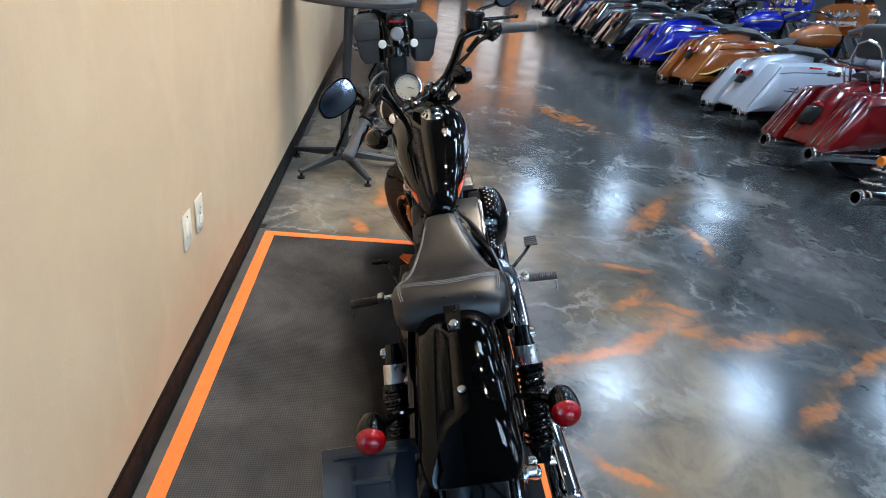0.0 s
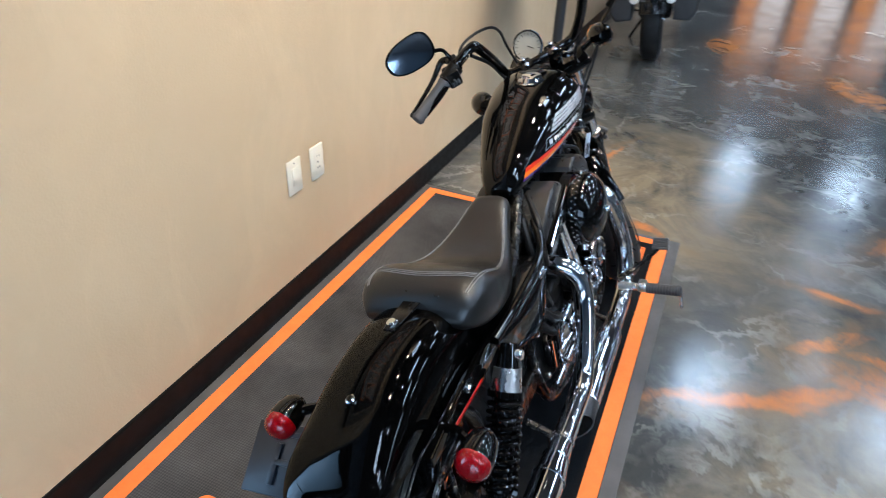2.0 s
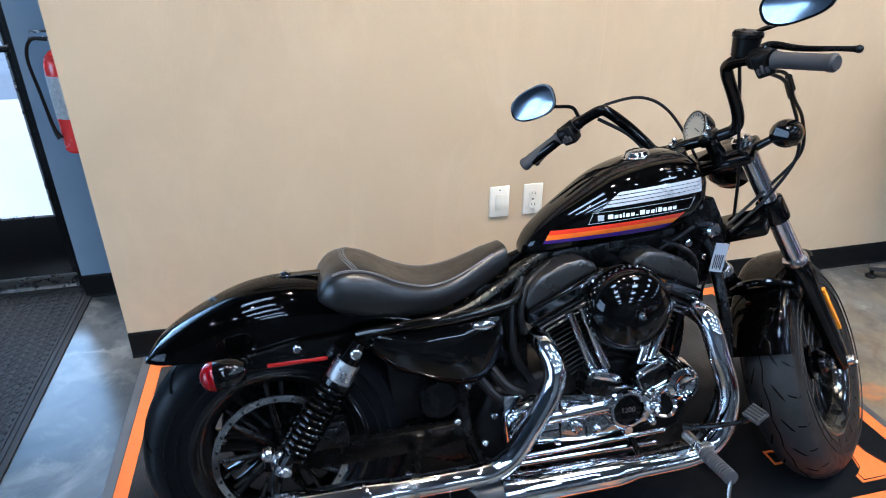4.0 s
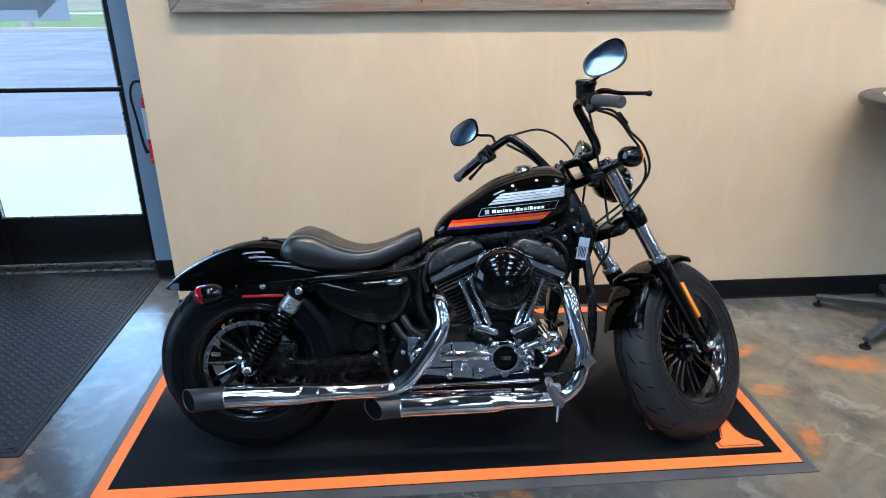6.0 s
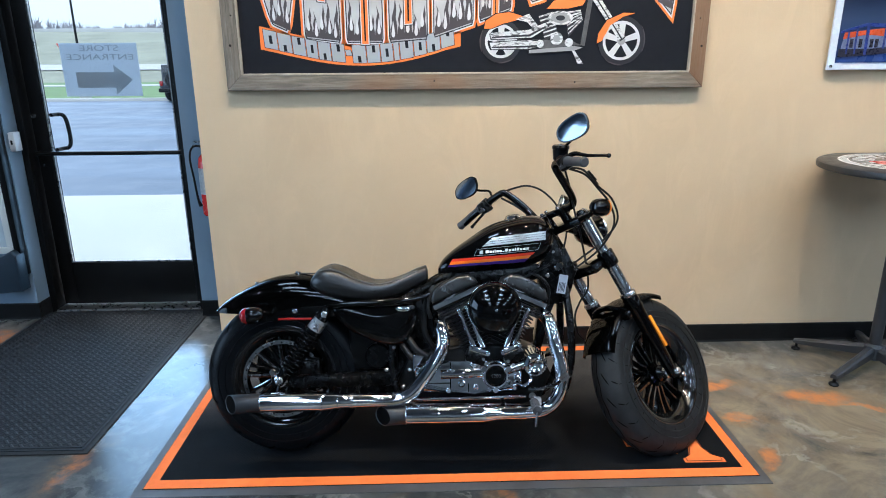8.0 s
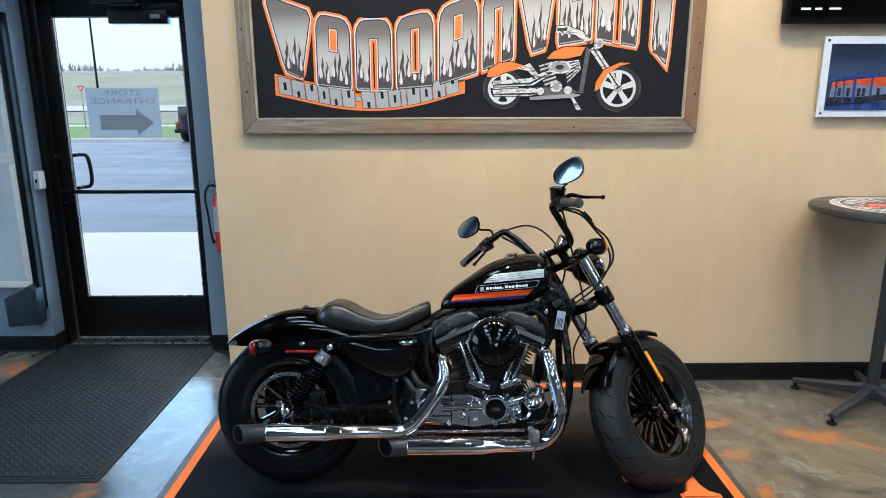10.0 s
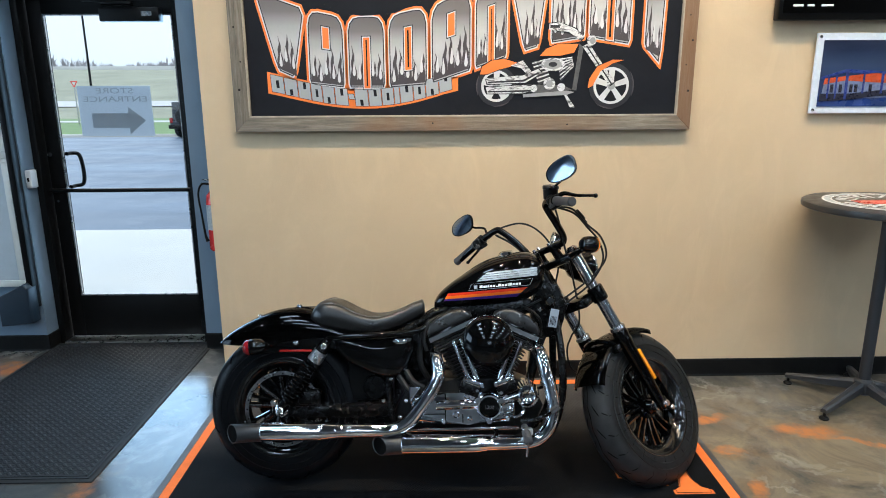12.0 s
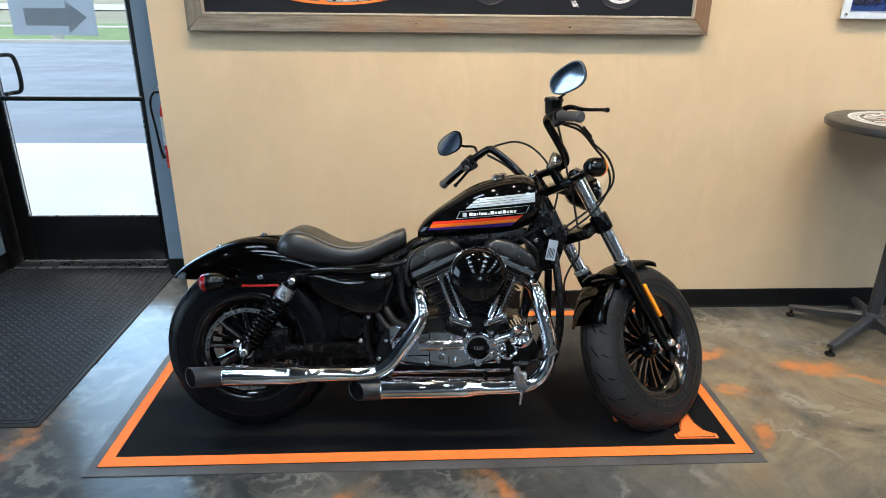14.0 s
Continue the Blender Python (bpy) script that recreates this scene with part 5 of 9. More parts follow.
# oil tank side cover and battery box
b = bm_new()
outl = [(0.205, 0.598), (0.30, 0.604), (0.42, 0.608), (0.515, 0.612), (0.532, 0.58), (0.528, 0.535), (0.495, 0.465), (0.45, 0.448), (0.40, 0.452), (0.34, 0.475), (0.255, 0.52)]
def domed_cover(s):
    """The cover's outline, swelling outwards to a soft dome."""
    loop = []
    n = len(outl)
    for i in range(n):
        p0, p1, p2, p3 = (Vector(outl[(i + k - 1) % n]) for k in range(4))
        for f in (0.0, 0.33, 0.67):
            loop.append(0.5 * (2 * p1 + (p2 - p0) * f + (2 * p0 - 5 * p1 + 4 * p2 - p3) * f * f + (3 * p1 - p0 - 3 * p2 + p3) * f ** 3))
    c = Vector((0.40, 0.555))
    bm = bm_new()
    skin(bm, [[(c.x + (p.x - c.x) * k, s * y, c.y + (p.y - c.y) * k) for p in loop] for k, y in ((1.0, 0.06), (1.0, 0.112), (0.985, 0.122), (0.95, 0.129), (0.86, 0.135), (0.70, 0.140), (0.50, 0.144), (0.28, 0.1465), (0.08, 0.1475))])
    bmesh.ops.recalc_face_normals(bm, faces=bm.faces[:])
    return bm


b = domed_cover(-1)
side = part("side_cover", b, BLACK_GLOSS, bike, "gloss black oil tank cover", smooth=60)
b = domed_cover(1)
part("side_cover", b, BLACK_GLOSS, bike, "", smooth=60)
b = bm_new()
box(b, 0.26, 0.45, -0.055, 0.055, 0.34, 0.60, 0.01)
part("battery_box", b, BLACK_PLASTIC, bike)
b = bm_new()
lathe(b, [(0.0, 0.03), (0.045, 0.028), (0.05, 0.02), (0.05, -0.05)], (0.375, -0.065, 0.40), (0, -1, 0), 24)
part("starter_cover", b, BLACK_SATIN, bike)
for x, z in ((0.50, 0.352), (0.41, 0.352), (0.475, 0.285), (0.44, 0.44)):
    part("frame_bolt", bolt(bm_new(), (x, -0.118, z), r=0.008), BOLT, bike)
b = bm_new()
prism(b, [(0.515, 0.345), (0.515, 0.415), (0.56, 0.41)], -0.15, -0.135, 0.003)
part("sprocket_cover_tip", b, CHROME, bike)

# rail added to draw the highlight line along the cover's top edge
part("highlight_rail", tube(bm_new(), [(0.19, -0.128, 0.604), (0.30, -0.138, 0.616), (0.44, -0.138, 0.622), (0.545, -0.12, 0.632), (0.62, -0.08, 0.66)], 0.011, 12), BLACK_GLOSS, bike, "", smooth=60)
b = bm_new()
ball(b, (0.478, -0.138, 0.592), 0.030, 0.008, 0.012, 16, 8)
part("chrome_oval", b, CHROME, side, "small chrome oval")
b = bm_new()
prism(b, [(1.02, 0.70), (1.045, 0.80), (1.13, 0.815), (1.175, 0.72), (1.14, 0.60), (1.05, 0.58)], -0.045, 0.045, 0.012)
part("ignition_module", b, BLACK_SATIN, bike)
b = bm_new()
prism(b, [(1.00, 0.42), (1.03, 0.60), (1.10, 0.68), (1.125, 0.66), (1.06, 0.56), (1.03, 0.40)], -0.035, 0.035, 0.01)
part("down_tube", b, BLACK_GLOSS, bike)
for x, z, r in ((1.055, 0.705, 0.010), (1.10, 0.665, 0.008), (1.075, 0.765, 0.008)):
    part("module_bolt", bolt(bm_new(), (x, -0.047, z), r=r, h=0.006), BOLT, bike)

# engine cases
b = bm_new()
prism(b, [(0.47, 0.22), (0.45, 0.30), (0.50, 0.40), (0.60, 0.43), (0.74, 0.44), (0.92, 0.44), (1.02, 0.40), (1.06, 0.32), (1.02, 0.22), (0.92, 0.185), (0.60, 0.18)], -0.09, 0.14, 0.02, seg=3)
eng = part("crankcase", b, BLACK_WRINKLE, bike, "black engine case")
b = bm_new()
prism(b, [(0.515, 0.365), (0.52, 0.275), (0.545, 0.262), (0.75, 0.258), (0.90, 0.262), (0.94, 0.29), (0.94, 0.345), (0.90, 0.375), (0.84, 0.392), (0.76, 0.385), (0.66, 0.385), (0.60, 0.392)], -0.142, -0.09, 0.022, seg=5)
cam_cover = part("gearcase_cover", b, CHROME, eng, "polished chrome gearcase cover")
b = bm_new()
lathe(b, [(0.051, 0.0), (0.051, 0.012), (0.047, 0.018), (0.041, 0.018), (0.041, 0.012)], (0.832, -0.141, 0.33), (0, -1, 0), 40)
for k in range(3):
    a = 2 * math.pi * k / 3 + 0.5
    lathe(b, [(0, 0.024), (0.011, 0.024), (0.014, 0.018), (0.014, 0)], (0.832 + 0.054 * math.cos(a), -0.138, 0.33 + 0.054 * math.sin(a)), (0, -1, 0), 14)
part("timer_ring", b, CHROME, cam_cover, "chrome timer cover ring")
part("timer_cover", lathe(bm_new(), [(0, 0.013), (0.036, 0.013), (0.041, 0.010)], (0.832, -0.141, 0.33), (0, -1, 0), 40), BLACK_GLOSS, cam_cover, "black timer cover")
lettering("lettering", "1200", 0.019, STEEL, Matrix.Translation((0.832, -0.1548, 0.323)) @ Matrix.Rotation(radians(90), 4, "X"), cam_cover)
for x, z in ((0.54, 0.35), (0.545, 0.28), (0.65, 0.272), (0.72, 0.33), (0.665, 0.352), (0.905, 0.28), (0.915, 0.355), (0.76, 0.375), (0.60, 0.37), (0.90, 0.37)):
    part("cover_bolt", bolt(bm_new(), (x, -0.143, z), r=0.010, h=0.008), CHROME, cam_cover)
b = bm_new()
rod(b, (0.62, -0.13, 0.335), (0.80, -0.13, 0.34), 0.022, 0.022, 16)
rod(b, (0.86, -0.13, 0.345), (0.96, -0.12, 0.375), 0.024, 0.026, 16)
part("cover_boss", b, CHROME, cam_cover)
for x0, x1, z0, z1 in ((0.655, 0.660, 0.266, 0.383), (0.535, 0.655, 0.300, 0.304), (0.725, 0.729, 0.266, 0.30)):
    part("cover_seam", box(bm_new(), x0, x1, -0.1435, -0.1405, z0, z1), BLACK_SATIN, cam_cover, smooth=0)
for x, z, r in ((0.70, 0.300, 0.014), (0.755, 0.285, 0.009), (0.915, 0.315, 0.013), (0.88, 0.385, 0.012), (0.785, 0.395, 0.010), (0.745, 0.372, 0.013)):
    part("cover_boss", lathe(bm_new(), [(0, 0.012), (r * 0.55, 0.012), (r * 0.7, 0.008), (r, 0.006), (r, -0.004)], (x, -0.142, z), (0, -1, 0), 18), CHROME, cam_cover)
part("oil_line", tube(bm_new(), [(0.90, -0.135, 0.30), (0.94, -0.15, 0.29), (0.97, -0.14, 0.31), (0.965, -0.12, 0.34)], 0.007, 10), CHROME, eng)
# oil filter, ribbed cap
b = bm_new()
lathe(b, [(0.024, 0.152), (0.030, 0.156), (0.040, 0.150), (0.049, 0.10), (0.049, 0.02)], (0.985, 0, 0.370), (0, -1, 0), 32)
oil_filter = part("oil_filter", b, CHROME, eng, "chrome ribbed oil filter")
for k in range(26):
    a0 = 2 * math.pi * k / 26
    b = bm_new()
    rod(b, (0.985 + 0.050 * math.cos(a0), -0.09, 0.370 + 0.050 * math.sin(a0)), (0.985 + 0.041 * math.cos(a0), -0.150, 0.370 + 0.041 * math.sin(a0)), 0.0058, 0.0042, 6)
    part("rib", b, CHROME, oil_filter)
part("filter_end", lathe(bm_new(), [(0, 0.148), (0.016, 0.149), (0.026, 0.154)], (0.985, 0, 0.370), (0, -1, 0), 24), CHROME, eng)
b = bm_new()
rod(b, (0.50, -0.125, 0.235), (0.95, -0.125, 0.24), 0.008)
rod(b, (0.52, -0.12, 0.215), (0.93, -0.12, 0.205), 0.008)
part("brake_rod", b, CHROME, bike)

# cylinders: axis from the crank up to each head, in the xz plane
CRANK = Vector((0.815, -0.015, 0.345))
for tilt, nm in ((-24, "rear_cylinder"), (24, "front_cylinder")):
    ax = Vector((math.sin(radians(tilt)), 0, math.cos(radians(tilt))))
    fw = Vector((math.cos(radians(tilt)), 0, -math.sin(radians(tilt))))
    M = Matrix(((fw.x, 0, ax.x, CRANK.x), (fw.y, 1, ax.y, CRANK.y), (fw.z, 0, ax.z, CRANK.z), (0, 0, 0, 1)))
    b = bm_new()
    rod(b, (0, 0, 0.06), (0, 0, 0.26), 0.05, 0.05, 20)
    box(b, -0.060, 0.060, -0.066, 0.066, 0.09, 0.262, 0.008)
    cyl = part(nm, b, BLACK_WRINKLE, bike, "black finned engine cylinder", M)
    for k in range(11):
        z = 0.105 + k * 0.0135
        g = 0.068 + 0.0012 * k
        b = bm_new()
        box(b, -g, g, -g - 0.012, g + 0.012, z, z + 0.0045, 0.0015, 1)
        part("fin", b, BLACK_WRINKLE, cyl, "", M)
    for k in range(4):
        z = 0.256 + k * 0.0125
        b = bm_new()
        box(b, -0.094, 0.094, -0.105, 0.105, z, z + 0.006, 0.002, 1)
        part("head_fin", b, ROCKER, cyl, "", M)
    b = bm_new()
    box(b, -0.07, 0.07, -0.07, 0.07, 0.25, 0.315, 0.01)
    part("head", b, BLACK_WRINKLE, cyl, "", M)
    b = bm_new()
    prism(b, [(-0.112, 0.302), (-0.106, 0.297), (0.106, 0.297), (0.112, 0.302), (0.100, 0.331), (-0.100, 0.331)], 0.104, -0.114, 0.005, seg=2)
    part("rocker_base", b, BLACK_GLOSS, cyl, "gloss black rocker box base", M)
    b = bm_new()
    prism(b, [(-0.097, 0.328), (-0.097, 0.345), (-0.075, 0.372), (-0.03, 0.385), (0.03, 0.385), (0.075, 0.372), (0.097, 0.345), (0.097, 0.328)], -0.105, 0.105, 0.012, seg=3)
    part("rocker_trim", box(bm_new(), -0.100, 0.100, -0.1165, -0.1125, 0.304, 0.324, 0.0015, 1), CHROME, cyl, "polished edge strip", M)
    cov = part("rocker_cover", b, ROCKER, cyl, "satin black rocker cover", M)
    for x in (-0.08, -0.03, 0.03, 0.08):
        part("rocker_bolt", bolt(bm_new(), (x, -0.085, 0.3505 + 0.018 * (abs(x) < 0.05)), (0, -0.3, 1), 0.007, 0.006), CHROME, cov, "", M)
# pushrod tubes and tappet blocks
for x0, z0, x1, z1 in ((0.755, 0.428, 0.692, 0.59), (0.786, 0.436, 0.722, 0.60), (0.905, 0.436, 0.965, 0.585), (0.875, 0.436, 0.935, 0.60)):
    b = bm_new()
    rod(b, (x0, -0.128, z0), (x1, -0.122, z1), 0.0105, 0.0105, 16)
    rod(b, (x0, -0.128, z0), (x0 + (x1 - x0) * 0.3, -0.126, z0 + (z1 - z0) * 0.3), 0.0125, 0.0125, 16)
    part("pushrod_tube", b, CHROME, bike, "chrome pushrod tube")
for x0, z0, rot in ((0.768, 0.428, 20), (0.892, 0.432, -22)):
    b = bm_new()
    box(b, -0.042, 0.042, -0.022, 0.022, -0.011, 0.011, 0.004)
    for s in (-0.036, 0.036):
        bolt(b, (s, -0.024, 0), (0, -1, 0), 0.009, 0.007)
    part("tappet_guide", b, CHROME, bike, "chrome tappet guide plate", pose(x0, -0.132, z0, 0, rot, 0))
    b = bm_new()
    box(b, -0.04, 0.04, -0.035, 0.02, -0.055, -0.008, 0.008)
    part("tappet_block", b, BLACK_SATIN, bike, "", pose(x0, -0.118, z0, 0, rot, 0))

# round air cleaner
AC = (0.83, 0, 0.592)
b = bm_new()
lathe(b, [(0.0, 0.216), (0.03, 0.2135), (0.055, 0.207), (0.075, 0.198), (0.090, 0.187), (0.099, 0.174), (0.102, 0.162), (0.102, 0.132), (0.097, 0.13)], AC, (0, -1, 0), 56)
ac = part("air_cleaner", b, BLACK_GLOSS, bike, "round gloss black air cleaner cover")
b = bm_new()
lathe(b, [(0.094, 0.17), (0.094, 0.10), (0.085, 0.095), (0.02, 0.09)], AC, (0, -1, 0), 48)
part("filter_body", b, BLACK_WRINKLE, ac)
b = bm_new()
lathe(b, [(0.0, 0.226), (0.006, 0.225), (0.009, 0.219), (0.009, 0.212)], AC, (0, -1, 0), 16)
part("cover_screw", b, CHROME, ac)
b = bm_new()
for k in range(72):
    a = 2 * math.pi * k / 72
    lathe(b, [(0, 0.0012), (0.0028, 0.0012), (0.0033, 0)], (AC[0] + 0.1018 * math.cos(a), -0.156 + 0.010 * (k % 2), AC[2] + 0.1018 * math.sin(a)), (math.cos(a), 0, math.sin(a)), 6)
tagged(part("rim_perforation", b, STEEL, ac), kind="stuff")
b = bm_new()
tube(b, [(0.83, -0.09, 0.59), (0.83, -0.02, 0.60), (0.83, 0.05, 0.58)], 0.03, 14)
part("intake", b, BLACK_SATIN, bike)

# exhaust
MV = -0.202
b = bm_new()
tube(b, [(0.618, -0.10, 0.535), (0.622, -0.15, 0.522), (0.630, -0.178, 0.485), (0.622, -0.187, 0.44), (0.585, -0.195, 0.378), (0.525, -0.20, 0.30), (0.485, MV, 0.270), (0.445, MV, 0.259), (0.38, MV, 0.258), (0.26, MV, 0.258)], 0.0265, 20, 6)
pipe = part("exhaust_pipe", b, CHROME, bike, "chrome rear cylinder exhaust pipe", smooth=60)
b = bm_new()
lathe(b, [(0.027, 0.285), (0.0275, 0.24), (0.0345, 0.19), (0.036, 0.17), (0.036, -0.052), (0.033, -0.057)], (0, MV, 0.258), (1, 0, 0), 32)
part("muffler_body", b, CHROME, pipe, "chrome muffler")


def slash_tip(x0, x1, z, drop=0.0):
    """A round tip cut at a slant, open to the back and outside, from x0 back to x1: its shell and its bore."""
    rings = []
    for x, r, cut in ((x0, 0.032, 0), (x0 - 0.02, 0.0345, 0), ((x0 + x1) / 2, 0.0350, 0.1), (x1, 0.0360, 0.85), (x1 - 0.002, 0.0345, 0.85), (x1, 0.0325, 0.85), ((x0 + x1) / 2, 0.0300, 0.1), (x0 - 0.01, 0.0295, 0)):
        ring = []
        for k in range(28):
            a = 2 * math.pi * k / 28
            dy, dz = r * math.cos(a), r * math.sin(a)
            ring.append((x - cut * dy, MV + dy, z + dz - drop * (x0 - x)))
        rings.append(ring)
    return skin(bm_new(), rings[:6], caps=False), skin(bm_new(), rings[5:])


shell, bore = slash_tip(-0.026, -0.168, 0.258, 0.045)
tip = part("muffler_tip", shell, TIP_BLACK, pipe, "satin black slash-cut muffler end", smooth=50)
part("tip_bore", bore, BORE_BLACK, tip, "black bore of the muffler end", smooth=50)
b = bm_new()
lathe(b, [(0.0265, 0.006), (0.029, 0.006), (0.029, -0.006), (0.0265, -0.006)], (0.285, MV, 0.258), (1, 0, 0), 28, closed=True)
bolt(b, (0.275, MV + 0.02, 0.272), (0, 0, 1), 0.009, 0.01)
part("pipe_clamp", b, STEEL, pipe)
for x in (0.172, 0.232):
    part("shield_band", lathe(bm_new(), [(0.0365, -0.004), (0.0385, -0.003), (0.0385, 0.003), (0.0365, 0.004)] if x < 0.2 else [(0.0285, -0.003), (0.031, -0.002), (0.031, 0.002), (0.0285, 0.003)], (x, MV, 0.258), (1, 0, 0), 28), CHROME, pipe)
b = bm_new()
tube(b, [(1.02, -0.08, 0.56), (1.03, -0.13, 0.553), (1.04, -0.165, 0.53), (1.055, -0.183, 0.46), (1.075, -0.193, 0.385), (1.078, -0.199, 0.33), (1.062, MV, 0.262), (1.02, MV, 0.217), (0.97, MV, 0.203), (0.91, MV, 0.200), (0.84, MV, 0.200)], 0.0265, 20, 6)
pipe2 = part("exhaust_pipe", b, CHROME, bike, "chrome front cylinder exhaust pipe", smooth=60)
b = bm_new()
lathe(b, [(0.027, 0.86), (0.0275, 0.825), (0.0345, 0.79), (0.036, 0.77), (0.036, 0.488), (0.033, 0.483)], (0, MV, 0.200), (1, 0, 0), 32)
part("muffler_body", b, CHROME, pipe2, "chrome muffler")
shell, bore = slash_tip(0.512, 0.40, 0.200, 0.03)
tip = part("muffler_tip", shell, TIP_BLACK, pipe2, "satin black slash-cut muffler end", smooth=50)
part("tip_bore", bore, BORE_BLACK, tip, "black bore of the muffler end", smooth=50)
for p, x0, x1 in ((pipe, 0.48, 0.60), (pipe2, 1.0, 1.1)):
    b = bm_new()
    zz = 0.258 if p is pipe else 0.200
    rod(b, ((0.30 if p is pipe else 0.86), MV + 0.022, zz), ((0.30 if p is pipe else 0.86), -0.115, zz + 0.03), 0.009, seg=8)
    part("muffler_bracket", b, BLACK_SATIN, p)

b = bm_new()
prism(b, [(0.44, 0.36), (0.46, 0.60), (0.50, 0.66), (0.60, 0.665), (0.625, 0.60), (0.60, 0.50), (0.62, 0.42), (0.60, 0.36)], -0.045, 0.06, 0.012)
part("oil_tank", b, BLACK_SATIN, bike)
b = bm_new()
prism(b, [(0.20, 0.29), (0.24, 0.44), (0.30, 0.50), (0.46, 0.50), (0.52, 0.42), (0.52, 0.20), (0.42, 0.19), (0.30, 0.24)], -0.04, 0.04, 0.012)
part("inner_frame", b, BLACK_SATIN, bike)
# foot controls
for s in (-1, 1):
    b = bm_new()
    rod(b, (0.965, s * 0.20, 0.262), (0.958, s * 0.285, 0.262), 0.013, 0.010, 12)
    box(b, 0.945, 0.985, min(s * 0.26, s * 0.285), max(s * 0.26, s * 0.285), 0.25, 0.278, 0.006)
    peg = part("foot_peg", b, ALU, bike, "aluminium foot peg with rubber sleeve")
    b = bm_new()
    prof = [(0.0, 0.0)]
    for k in range(12):
        prof += [(0.0165, k * 0.0085 + 0.0005), (0.0165, k * 0.0085 + 0.006), (0.0145, k * 0.0085 + 0.007)]
    prof += [(0.0, 0.104)]
    lathe(b, prof, (0.958, s * 0.285, 0.262), (-0.05, s, -0.02), 18)
    part("peg_rubber", b, GRIP, peg)
    b = bm_new()
    rod(b, (0.952, s * 0.383, 0.256), (0.946, s * 0.386, 0.205), 0.005, 0.0045, 10)
    part("peg_feeler", b, BOLT, peg)
b = bm_new()
tube(b, [(0.955, -0.20, 0.285), (1.00, -0.24, 0.30), (1.04, -0.29, 0.33), (1.055, -0.31, 0.35)], [0.009, 0.007, 0.006, 0.007], 10)
bp_ = part("brake_pedal", b, BLACK_SATIN, bike)
b = bm_new()
box(b, -0.018, 0.018, -0.024, 0.024, -0.005, 0.005, 0.002)
for k in range(5):
    box(b, -0.016 + k * 0.008 - 0.0022, -0.016 + k * 0.008 + 0.0022, -0.022, 0.022, 0.004, 0.009, 0.001, 1)
part("pedal_pad", b, GRIP, bp_, "ribbed rubber pedal pad", pose(1.062, -0.315, 0.358, 0, -35, 0))
b = bm_new()
tube(b, [(0.955, 0.19, 0.30), (1.03, 0.215, 0.31), (1.12, 0.235, 0.33)], 0.008, 10)
rod(b, (1.12, 0.23, 0.33), (1.12, 0.30, 0.335), 0.010, seg=12)
part("shift_lever", b, BLACK_SATIN, bike)
b = bm_new()
lathe(b, [(0.0, 0.19), (0.10, 0.187), (0.13, 0.18), (0.14, 0.165), (0.14, 0.10)], (0.64, 0, 0.31), (0, 1, 0), 40)
prism(b, [(0.55, 0.19), (0.52, 0.31), (0.58, 0.43), (0.70, 0.44), (0.95, 0.40), (1.01, 0.33), (0.96, 0.22), (0.85, 0.19)], 0.10, 0.18, 0.015, seg=3)
part("primary_cover", b, BLACK_WRINKLE, eng, "black primary cover")
# side stand, leg out towards the wall
b = bm_new()
tube(b, [(0.80, 0.12, 0.17), (0.74, 0.20, 0.11), (0.64, 0.272, 0.078)], [0.014, 0.012, 0.011], 12)
box(b, 0.61, 0.66, 0.255, 0.295, 0.066, 0.078, 0.004)
part("side_stand", b, BLACK_SATIN, bike)

# electrical clutter between tank and engine, wires, tag on the key switch
for pts, r in (([(0.60, -0.06, 0.67), (0.565, -0.085, 0.60), (0.56, -0.10, 0.50), (0.60, -0.10, 0.42)], 0.012),
               ([(0.68, -0.05, 0.70), (0.60, -0.10, 0.665), (0.575, -0.115, 0.60), (0.585, -0.115, 0.55)], 0.008),
               ([(0.98, -0.05, 0.72), (1.02, -0.09, 0.70), (1.05, -0.09, 0.66), (1.05, -0.08, 0.60)], 0.006),
               ([(0.88, -0.05, 0.71), (0.93, -0.06, 0.69), (0.98, -0.06, 0.71), (1.06, -0.06, 0.75)], 0.005),
               ([(0.50, -0.11, 0.47), (0.53, -0.13, 0.43), (0.57, -0.13, 0.405)], 0.014),
               ([(0.47, -0.11, 0.45), (0.51, -0.13, 0.40), (0.55, -0.13, 0.385)], 0.012)):
    part("hose", tube(bm_new(), pts, r, 10), WIRE, bike)
b = bm_new()
lathe(b, [(0, 0.03), (0.014, 0.03), (0.019, 0.024), (0.02, 0.0), (0.02, -0.02)], (1.09, -0.075, 0.742), (0, -1, 0.1), 20)
ks = part("key_switch", b, CHROME, bike, "chrome key switch")
b = bm_new()
box(b, -0.017, 0.017, -0.0008, 0.0008, -0.075, 0.0, 0.0004, 1)
tg = part("price_tag", b, PAPER, ks, "small printed paper tag on the key", pose(1.107, -0.112, 0.712, 6, 10, -8))
b = bm_new()
for k in range(5):
    box(b, -0.012 + k * 0.005, -0.0095 + k * 0.005, -0.0016, -0.001, -0.068 + 0.004 * (k % 2), -0.03, 0)
part("printed_bar", b, BLACK_PLASTIC, tg, "plain dark bars", pose(1.107, -0.112, 0.712, 6, 10, -8), smooth=0)
b = bm_new()
tube(b, [(1.09, -0.108, 0.742), (1.10, -0.115, 0.73), (1.107, -0.112, 0.712)], 0.0012, 6)
part("tag_string", b, WIRE, tg)

